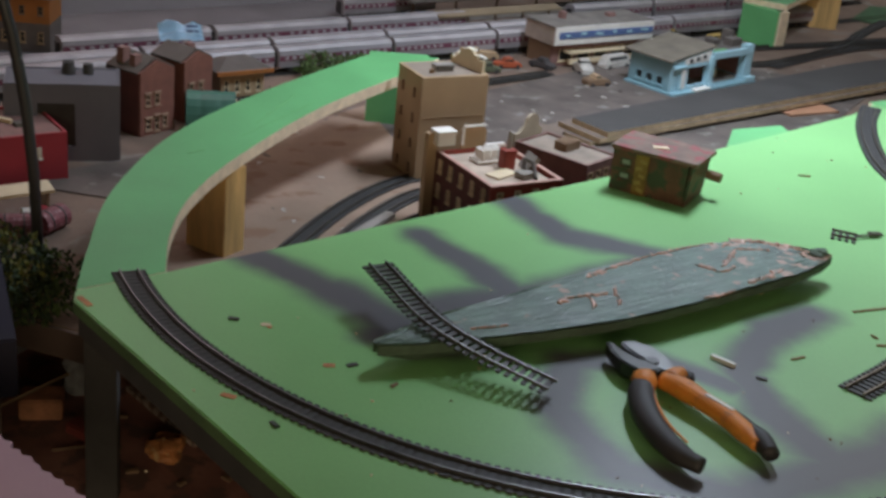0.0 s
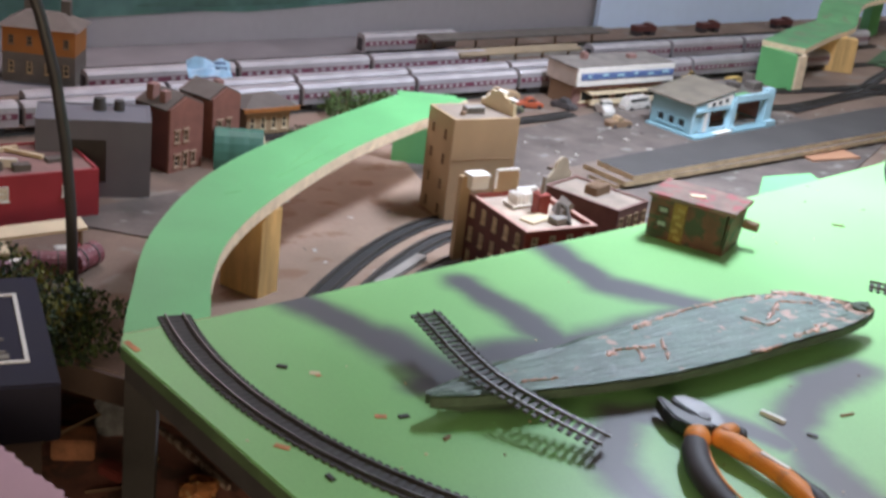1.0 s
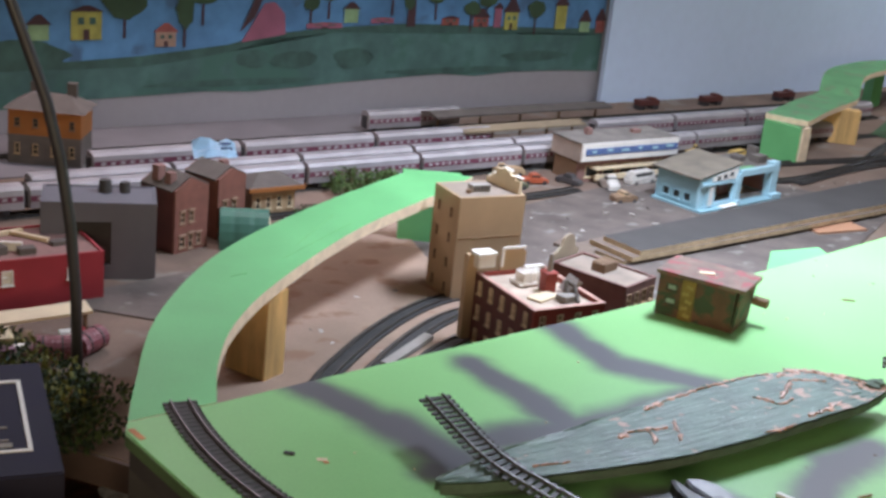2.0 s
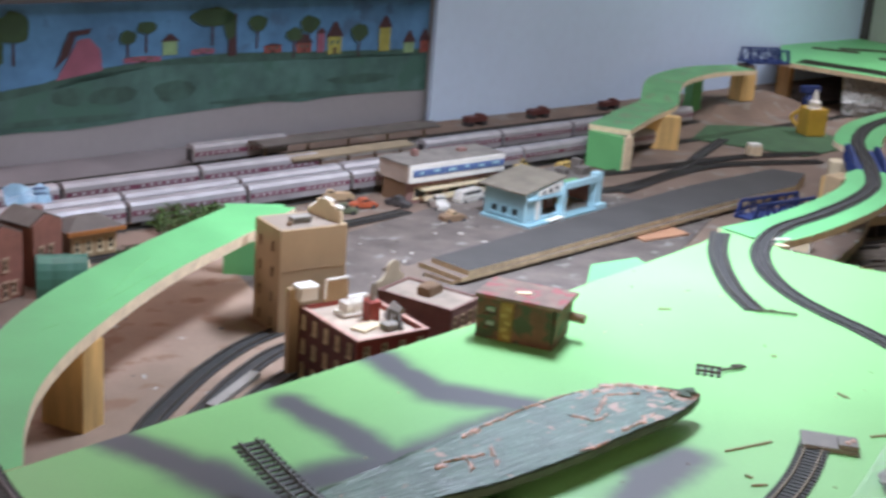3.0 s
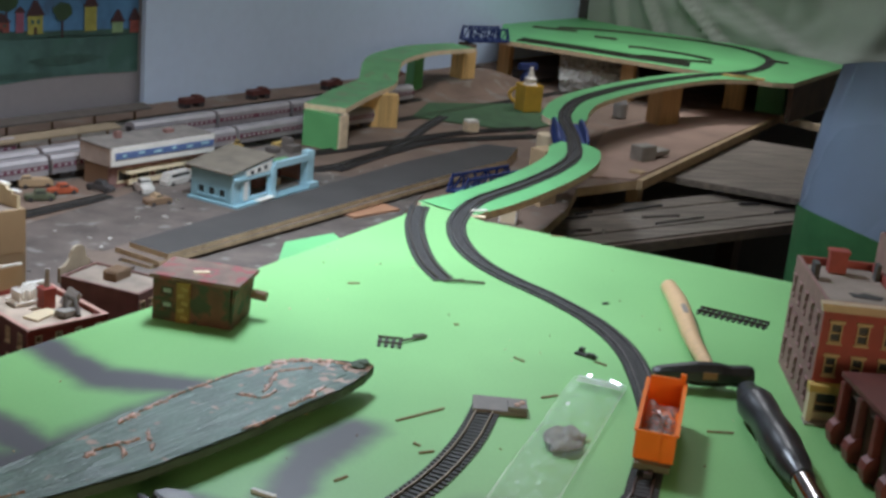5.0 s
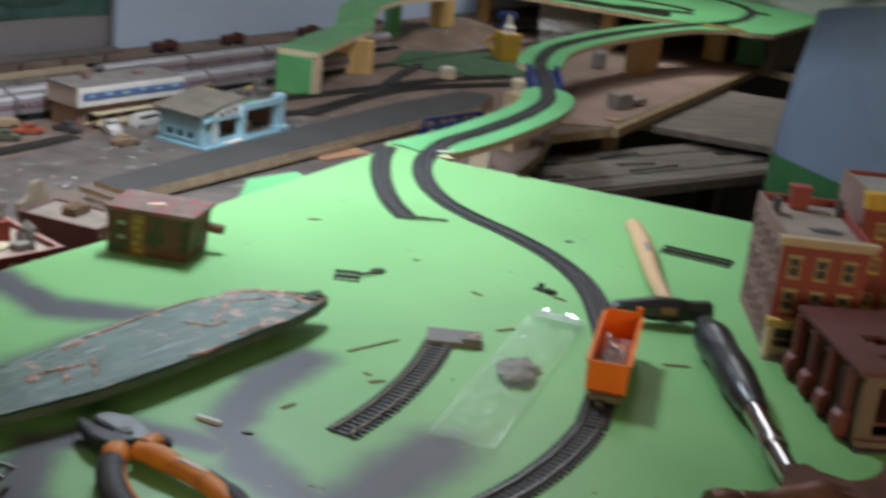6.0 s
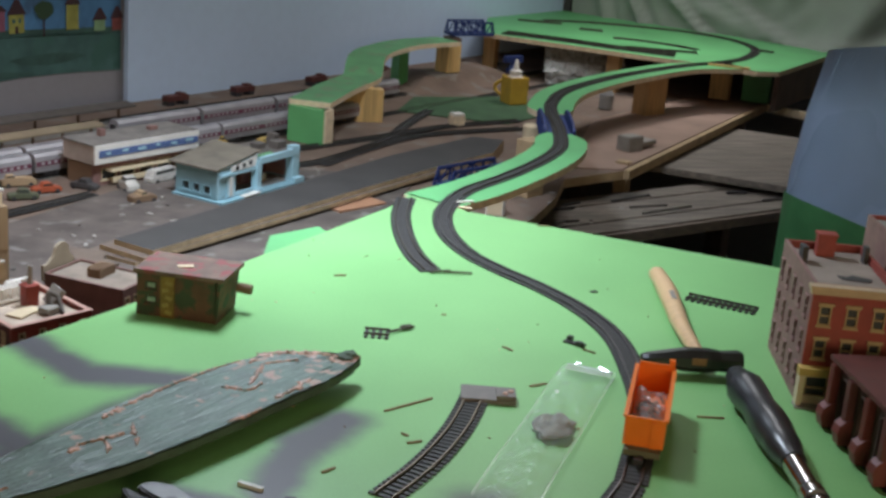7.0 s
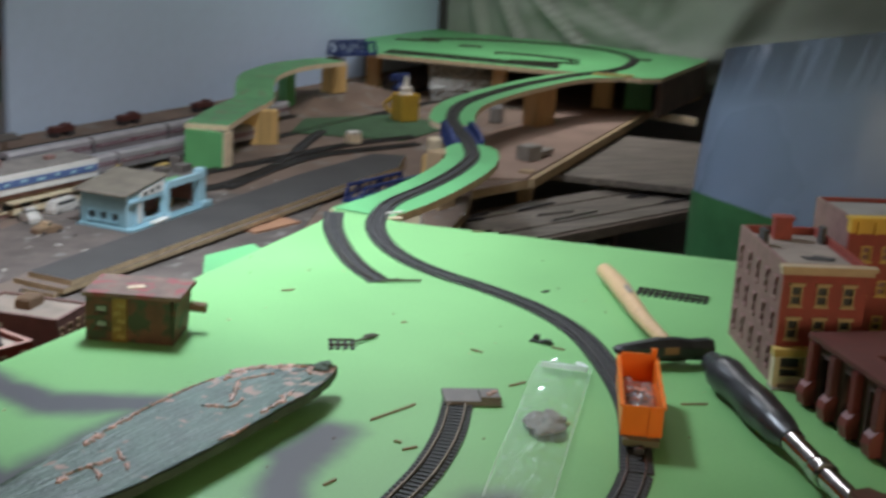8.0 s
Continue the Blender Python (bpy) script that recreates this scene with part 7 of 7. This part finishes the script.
def crumple(nx_, ny_, w, h, amp, seed, z0=0.0, dome=0.0):
    bm = bmesh.new()
    rows = []
    for j in range(ny_ + 1):
        row = []
        for i in range(nx_ + 1):
            x, y = w * (i / nx_ - 0.5), h * (j / ny_ - 0.5)
            k = max(0.0, 1 - (2 * i / nx_ - 1) ** 2) * max(0.0, 1 - (2 * j / ny_ - 1) ** 2)
            z = z0 + dome * k + amp * abs(noise.noise(Vector((x * 55, y * 45, seed)))) + 0.5 * amp * abs(noise.noise(Vector((x * 140, y * 120, seed + 3))))
            row.append(bm.verts.new((x, y, z)))
        rows.append(row)
    for j in range(ny_):
        for i in range(nx_):
            bm.faces.new((rows[j][i], rows[j][i + 1], rows[j + 1][i + 1], rows[j + 1][i]))
    return bm


sbg = thing("screw_bag", "clear plastic bag of small metal parts inside the wagon", "plastic bag", 0.698, 1.216, 0.019, 60.7)
part("film", crumple(16, 8, 0.088, 0.030, 0.012, 2.2, 0.006, 0.004), glassy("bag_film_thick", (0.34, 0.29, 0.27), 0.5, 0.18), sbg)
rnd = random.Random(6)
bm = bmesh.new()
for i in range(46):
    c = Vector((rnd.uniform(-0.036, 0.034), rnd.uniform(-0.012, 0.012), rnd.uniform(0.001, 0.008)))
    v = Vector((rnd.uniform(-1, 1), rnd.uniform(-1, 1), rnd.uniform(-0.3, 0.6))).normalized() * rnd.uniform(0.002, 0.006)
    cyl(bm, c - v, c + v, 0.0012, seg=6)
tagged(part("metal_parts", bm, M_metal, sbg), kind="stuff")
part("bright_clip", boxes(((0.008, -0.002, 0.012), (0.012, 0.002, 0.001), 40), ((0.012, 0.004, 0.012), (0.002, 0.010, 0.001), 40)), M_chrome, sbg)

wrap = part("plastic_wrap", crumple(30, 18, 0.25, 0.15, 0.030, 4.1, 0.0, 0.012), glassy("crate_wrap_film", (0.75, 0.77, 0.76), 0.45, 0.2), wrapped, "crumpled clear plastic wrap")
wrap.matrix_basis = pose(-0.005, -0.02, 0.064, 24)
front = part("plastic_wrap", crumple(30, 10, 0.24, 0.07, 0.022, 9.3, 0.0, 0.008), glassy("crate_wrap_film", (0.75, 0.77, 0.76), 0.45, 0.2), wrapped)
front.matrix_basis = pose(-0.005, -0.066, 0.036, 80)

# zip bag with dark bits lying on the board
zb = thing("zip_bag", "clear plastic zip bag with dark bits lying on the board", "plastic bag", 0.607, 1.236, 0.0006, 54.5)
part("film", crumple(80, 20, 0.335, 0.058, 0.008, 7.7, 0.002, 0.010), glassy("milky_bag_film", (0.86, 0.90, 0.90), 0.12, 0.30), zb)
# thin whitish tubes stand in for the highlight lines on the long edges
for e in (-1, 1):
    part("edge_welt", tube([(-0.165, e * 0.0285, 0.003), (-0.08, e * 0.029, 0.006), (0.02, e * 0.0285, 0.004), (0.10, e * 0.029, 0.007), (0.165, e * 0.0285, 0.005)], [0.0012, 0.0009, 0.0013, 0.0009, 0.0012], 1.0, 6), glassy("edge_highlight_film", (0.92, 0.93, 0.92), 0.16, 0.16), zb)
part("zip_strip", boxes(((0.162, 0, 0.006), (0.006, 0.050, 0.003)), ((0.152, 0, 0.0065), (0.003, 0.050, 0.002))), glassy("zip_strip_plastic", (0.9, 0.92, 0.92), 0.5, 0.08), zb)
bm = bmesh.new()
bmesh.ops.create_icosphere(bm, subdivisions=4, radius=0.022)
for v in bm.verts:
    v.co = Vector((v.co.x * 1.25, v.co.y * 0.8, max(-0.3, v.co.z / 0.022) * 0.007)) * (1 + 0.5 * noise.noise(v.co * 70))
part("dark_lump", bm, mat("grey_brown_bits", (0.20, 0.19, 0.15), 0.8, 0.45, 120, 0.6, spot=(0.15, 0.13, 0.10), spot_at=0.54), zb, "grey-brown lump of model parts").matrix_basis = pose(0.004, -0.002, 0.0045)
# highlights of the bag: pale slivers added and tilted to mirror the lamp
tip = Vector((0, 0, 1)).rotation_difference(Vector((-0.446, 0.247, 0.86))).to_matrix().to_4x4()
for x, y, l, turn in ((0.143, -0.019, 0.014, 58), (0.147, 0.010, 0.006, 82), (0.060, 0.012, 0.004, 70)):
    gl_ = part("crease", boxes(((0, 0, 0), (l, 0.0034, 0.0006))), glassy("glint_film", (0.95, 0.97, 0.97), 0.6, 0.10), zb)
    gl_.matrix_basis = Matrix.Translation((x, y, 0.0165)) @ tip @ Matrix.Rotation(radians(turn), 4, "Z")

# three-storey brick corner house
M_wframe = mat("cream_window_frame", (0.40, 0.29, 0.15), 0.6)
bh = thing("brick_corner_house", "three-storey red brick model house with cream window frames", "model building", 0.899, 1.273, 0.0, -20)
bw, bd, bt = 0.090, 0.166, 0.134
wn = [(x - 0.0065, x + 0.0065, z, z + 0.022) for x in (0.015, 0.043, 0.071) for z in (0.052, 0.089)]
shell(bh, (M_brick, M_brickd, M_brick, M_brick), bw, bd, bt, front=wn + [(0.006, 0.030, 0.004, 0.034), (0.040, 0.058, 0.004, 0.034), (0.064, 0.086, 0.004, 0.034)], left=grid_ops(bd - 0.005, 0.125, 5, 3, 0.010, 0.021, z0=0.026, dz=0.038), roof=mat("brown_grey_roof", (0.27, 0.215, 0.18), 0.85, 0.25, 30, 0.2), drop=0.010, frame_m=M_wframe, lintel=True)
M_sidepane = mat("dusty_side_pane", (0.085, 0.06, 0.055), 0.6, 0.3, 60, 0.0)
for o in bh.children:
    # the side windows are moulded in the wall colour
    if o.name.startswith("window") and abs(o.matrix_basis.to_euler().z + math.pi / 2) < 0.01:
        o.data.materials[0] = M_brickd
        for q in o.children:
            q.data.materials[0] = M_sidepane if q.name.startswith("pane") else M_brickd
M_cornice = mat("tan_cornice", (0.46, 0.34, 0.22), 0.6, 0.15, 40, 0.1)
part("cornice", boxes(((bw / 2, -0.003, bt - 0.0065), (bw + 0.008, 0.008, 0.006)), ((bw / 2, -0.005, bt - 0.0015), (bw + 0.012, 0.012, 0.004))), M_cornice, bh)
part("shop_cornice", boxes(((0.017, -0.0055, 0.0400), (0.042, 0.013, 0.008)), ((0.045, -0.003, 0.0395), (0.090, 0.007, 0.004))), M_yellow2, bh)
part("shop_front", boxes(((0.018, -0.0015, 0.034), (0.030, 0.004, 0.004)), ((0.000, -0.006, 0.018), (0.006, 0.012, 0.036)), ((0.034, -0.004, 0.018), (0.005, 0.008, 0.036)), ((0.017, -0.002, 0.006), (0.028, 0.004, 0.010))), M_cream, bh)
part("doorstep", boxes(((0.018, -0.008, 0.0012), (0.044, 0.018, 0.0024))), M_roofg, bh)
part("chimney", boxes(((0.040, 0.140, bt + 0.004), (0.020, 0.014, 0.024)), ((0.040, 0.140, bt + 0.017), (0.023, 0.017, 0.003))), M_brick, bh)
part("roof_post", boxes(((0.010, 0.110, bt + 0.001), (0.006, 0.018, 0.018))), M_dark, bh)
part("roof_post", boxes(((0.082, 0.125, bt + 0.001), (0.005, 0.012, 0.020))), M_dark, bh)
part("roof_hole", prism([(0.040, 0.050), (0.068, 0.046), (0.075, 0.058), (0.055, 0.068), (0.048, 0.060), (0.038, 0.064)], bt - 0.0082, bt - 0.0076), M_dark, bh)
# taller brick house behind it
th2 = thing("brick_hotel", "taller red brick model hotel with yellow cornice", "model building", 1.032, 1.333, 0.0, -18)
shell(th2, (M_brick, M_brickd, M_brick, M_brick), 0.090, 0.105, 0.162, front=[(x - 0.006, x + 0.006, z, z + 0.018) for x in (0.022, 0.046, 0.070) for z in (0.030, 0.072, 0.112)], frame_m=M_yellow2, pane_m=M_brickd, roof=M_roofg, drop=0.006)
part("cornice", boxes(((0.045, -0.004, 0.154), (0.096, 0.012, 0.015)), ((0.045, -0.006, 0.163), (0.100, 0.016, 0.004)), *[((0.005 + i * 0.020, -0.011, 0.154), (0.004, 0.004, 0.015)) for i in range(5)]), M_yellow, th2)
part("corner_finial", loft(bmesh.new(), [[(0.080 + k * x, -0.004 + k * y, z) for x, y in ((-0.006, -0.006), (0.006, -0.006), (0.006, 0.006), (-0.006, 0.006))] for z, k in ((0.165, 1.0), (0.175, 0.9), (0.178, 0.55), (0.190, 0.35))]), M_yellow, th2)
yh = thing("yellow_house", "yellow-walled model house with grey roof", "model building", 1.165, 1.30, 0.0, -24)
shell(yh, (M_yellow2, M_yellow2, M_yellow2, M_yellow2), 0.10, 0.10, 0.075)
bm = bmesh.new()
loft(bm, [[(-0.008, y, 0.074), (0.05, y, 0.115), (0.108, y, 0.074), (0.108, y, 0.071), (0.05, y, 0.111), (-0.008, y, 0.071)] for y in (-0.008, 0.108)])
part("roof", bm, M_roofd, yh)
part("gable", loft(bmesh.new(), [[(0.0, y, 0.0752), (0.05, y, 0.109), (0.1, y, 0.0752)] for y in (0.001, 0.005)]), M_yellow2, yh)

# unfinished dark red kit building lying in front
M_kit = mat("dark_red_kit_plastic", (0.130, 0.040, 0.036), 0.55, 0.25, 40, 0.15)
M_kitd = mat("grey_brown_kit_plastic", (0.105, 0.07, 0.06), 0.6, 0.25, 40, 0.15)
M_kitb = mat("bright_brick_red", (0.165, 0.036, 0.030), 0.5, 0.2, 40, 0.1)
M_kite = mat("tan_edge_plastic", (0.17, 0.108, 0.082), 0.6, 0.2, 40, 0.1)
kt = thing("kit_building", "unfinished dark red kit building with openings and columns", "model building", 0.873, 1.065, 0.0, -11)
kw, kd, kh = 0.19, 0.150, 0.072
add_wall(kt, M_kite, 0, 0, 0, kw, kh, [(0.016, 0.165, 0.012, 0.060)], 0.005, name="front_wall")
part("front_sill", boxes(((kw / 2, -0.003, 0.006), (kw, 0.006, 0.006))), M_kite, kt)
part("base", boxes(((kw / 2, kd / 2 - 0.004, 0.0012), (kw + 0.004, kd + 0.014, 0.0024))), M_dark, kt)
add_wall(kt, M_kitd, 0, kd - 0.0003, -90, kd - 0.0058, kh, [(0.010 + i * 0.047, 0.038 + i * 0.047, 0.008, 0.058) for i in range(3)], 0.005, name="side_wall")
part("inner_wall", boxes(((kw / 2, 0.10, 0.035), (kw - 0.012, 0.004, 0.064))), M_kit, kt)
part("inner_ledge", boxes(((kw / 2, 0.050, 0.022), (kw - 0.012, 0.09, 0.003))), M_kit, kt)
part("back_wall", boxes(((kw / 2, kd - 0.0025, kh / 2), (kw - 0.0106, 0.005, kh))), M_kitd, kt)
part("right_wall", boxes(((kw - 0.0025, kd / 2, kh / 2), (0.005, kd - 0.0106, kh))), M_kitd, kt)
part("mullion", boxes(((0.120, 0.0028, 0.036), (0.003, 0.003, 0.047))), M_kite, kt)
for i in range(4):
    y = 0.020 + i * 0.0425
    col = part("column", boxes(((-0.004, y, 0.040), (0.009, 0.010, 0.060))), M_kitb if i % 2 else M_kit, kt, bevel=0.0008)
    part("bracket", loft(bmesh.new(), [[(0.0, y - 0.007, z0), (0.0, y + 0.007, z0), (-p, y + 0.007, z0), (-p, y - 0.007, z0)] for z0, p in ((0.004, 0.012), (0.016, 0.015), (0.024, 0.013), (0.030, 0.006))]), M_kitb, col, "brick red bracket")


def flat_panel(w, d, t, holes):
    """A horizontal panel with openings through it."""
    bm = wall_mesh(w, d, t, holes)
    for v in bm.verts:
        v.co = (v.co.x, v.co.z, -v.co.y)
    bmesh.ops.recalc_face_normals(bm, faces=bm.faces[:])
    return bm


tops = [(0.034 + i * 0.046, 0.064 + i * 0.046, 0.020 + j * 0.046, 0.044 + j * 0.046) for i in range(3) for j in range(3)]
tp = part("roof_panel", flat_panel(kw + 0.014, kd + 0.012, 0.005, [o for k, o in enumerate(tops) if k not in (2,)]), M_kit, kt, "dark red roof panel with square openings")
tp.matrix_basis = pose(-0.008, -0.006, kh + 0.0056)
for k, (a, b, c, e) in enumerate(tops):
    if k != 2:
        part("opening_tab", boxes(((a + 0.003, c + 0.004, -0.0026), (0.012, 0.007, 0.0048), 38), ((b - 0.004, e - 0.003, -0.0026), (0.012, 0.007, 0.0048), 30 + 9 * (k % 3)), ((b - 0.003, c + 0.003, -0.0026), (0.010, 0.005, 0.0048), -40)), M_kit, tp)
part("roof_lining", boxes(((kw / 2, kd / 2, kh - 0.010), (kw - 0.012, kd - 0.012, 0.003))), M_maroon, kt)

# brown box house on the board edge
M_mott = mat("mottled_red_green_card", (0.13, 0.058, 0.036), 0.7, 0.4, 34, 0.25, spot=(0.045, 0.060, 0.032), spot_at=0.51)
M_mottr = mat("mottled_pink_roof", (0.165, 0.105, 0.08), 0.75, 0.4, 36, 0.3, spot=(0.24, 0.062, 0.06), spot_at=0.54)
bx = thing("box_house", "mottled brown card model house with yellow sign strip", "model building", 0.236, 1.594, 0.0, -26.8)
shell(bx, (M_mott, M_mott, M_tand, M_mott), 0.093, 0.066, 0.050, front=[(0.010, 0.024, 0.031, 0.041), (0.010, 0.024, 0.014, 0.024)], frame_m=M_mott, pane_m=mat("greenish_pane", (0.34, 0.42, 0.36), 0.25), bars=False)
part("roof", boxes(((0.050, 0.033, 0.0525), (0.107, 0.070, 0.0045))), M_mottr, bx)
sgn = part("sign_strip", boxes(((0.0375, -0.0015, 0.025), (0.016, 0.003, 0.049))), mat("ochre_sign", (0.22, 0.13, 0.03), 0.6, 0.3, 60), bx, "ochre vertical sign with worn bars")
for i in range(5):
    part("sign_bar", boxes(((0.0375 + 0.002 * (-1) ** i, -0.0034, 0.007 + i * 0.0088), (0.008, 0.001, 0.0045), 0, 0, 15 * (-1) ** i)), mat("worn_ochre_bars", (0.33, 0.23, 0.07), 0.7), sgn)
part("leaning_flap", loft(bmesh.new(), [[(0.0932, -0.001, 0.0), (0.0955, -0.001, 0.0), (0.0955, 0.062, 0.0), (0.0932, 0.062, 0.0)], [(0.0965, -0.001, 0.0498), (0.0995, -0.001, 0.0498), (0.0995, 0.064, 0.0498), (0.0965, 0.064, 0.0498)]]), M_mott, bx)
part("pipe", cyl(bmesh.new(), (0.1005, 0.055, 0.028), (0.118, 0.055, 0.027), 0.006, seg=12), M_tand, bx)
part("roof_scrap", boxes(((0.048, 0.026, 0.0554), (0.018, 0.008, 0.0012), 30)), M_cream, bx)

# small litter on the board
def bit(name, label, x, y, s, rz, m, cat="litter", group="", bev=0.0003):
    return tagged(part(name, boxes(((x, y, s[2] / 2 + 0.0002), s, rz)), m, bevel=bev), label, cat, group)


M_flake = mat("orange_flake", (0.50, 0.20, 0.08), 0.6, 0.3, 80)
M_sliver = mat("brown_sliver_wood", (0.27, 0.18, 0.10), 0.8)
bit("rail_joint_pin", "pale metal pin on the board", 0.304, 1.161, (0.024, 0.0042, 0.0035), -40, M_whitepaint)
for x, y, rz in ((0.334, 1.137, -20), (-0.129, 1.147, -5), (-0.018, 1.085, 30), (-0.066, 0.979, -50), (0.817, 1.631, 10)):
    bit("black_chip", "small black plastic chip on the board", x, y, (0.0095, 0.0044, 0.0016), rz, M_black, group="black chips")
for x, y, rz, m, s in ((-0.037, 1.081, 10, M_flake, (0.010, 0.006, 0.0006)), (-0.108, 1.015, -15, M_flake, (0.013, 0.006, 0.0006)), (-0.096, 1.139, 40, M_flake, (0.005, 0.004, 0.0005)), (-0.100, 1.143, 10, M_cream, (0.009, 0.006, 0.0005)), (0.019, 1.058, 60, M_tand, (0.008, 0.003, 0.002)), (-0.262, 1.152, -46, M_flake, (0.022, 0.006, 0.0005))):
    bit("paint_flake", "small flake of dried paint on the board", x, y, s, rz, m, group="paint flakes")
for x, y, l, rz in ((0.376, 1.184, 0.016, 30), (0.483, 1.312, 0.062, 24), (0.634, 1.346, 0.022, 14), (0.785, 1.247, 0.028, -14), (0.467, 1.229, 0.016, 8), (0.462, 1.246, 0.008, -50), (0.635, 1.449, 0.015, -60), (0.498, 1.713, 0.016, 0), (0.593, 1.561, 0.006, 0), (0.728, 1.432, 0.016, -50), (0.86, 1.93, 0.02, -10)):
    bit("wood_sliver", "thin brown wooden sliver on the board", x, y, (l, 0.0022, 0.0016), rz, M_sliver, group="wood slivers")
bit("white_chip", "small white chip at the track joint", 0.775, 2.062, (0.03, 0.006, 0.003), 8, M_white)
bit("white_chip", "pale chip at the notch of the board", 0.765, 2.03, (0.022, 0.008, 0.002), -20, M_ply)

# litter on the old bench
rnd = random.Random(21)
bm = bmesh.new()
bd = bmesh.new()
for i in range(150):
    u, v = rnd.uniform(-1.5, 0.3), rnd.uniform(0.62, 1.4)
    x, y = uv(u, v)
    if y < 1.6 or (0.25 < x < 1.1 and y - 2.13 < (x - 0.25) * 0.9 + 0.12 and y > 2.1):
        continue
    s = rnd.uniform(0.0022, 0.0065)
    box(bm if i % 3 else bd, (x, y, BZ + 0.0035), (s * rnd.uniform(1, 2.5), s, 0.0012), rnd.uniform(0, 180))
tagged(part("bench_litter", bm, mat("pale_litter", (0.40, 0.37, 0.33), 0.8, 0.3, 30)), "pale scraps scattered on the dusty bench", "litter", kind="stuff")
tagged(part("bench_litter", bd, M_roofd), "dark scraps scattered on the dusty bench", "litter", kind="stuff")

# fine crumbs on the green board
rnd = random.Random(31)
for name, m, n in (("pale_crumbs", M_cream, 60), ("dark_crumbs", M_tand, 34)):
    bm = bmesh.new()
    for i in range(n):
        x, y = rnd.uniform(-0.15, 1.0), rnd.uniform(0.9, 1.95)
        if y > 1.25 + 1.0 * (x + 0.15) or (x > 0.85 and y < 1.45) or y > 2.0 - 0.3 * abs(x - 0.6):
            continue
        s = rnd.uniform(0.0006, 0.0014)
        box(bm, (x, y, s * 0.4 + 0.0001), (s * rnd.uniform(1, 2.4), s, s * 0.8), rnd.uniform(0, 180))
    tagged(part(name, bm, m), "tiny crumbs scattered over the green board", "litter", kind="stuff")
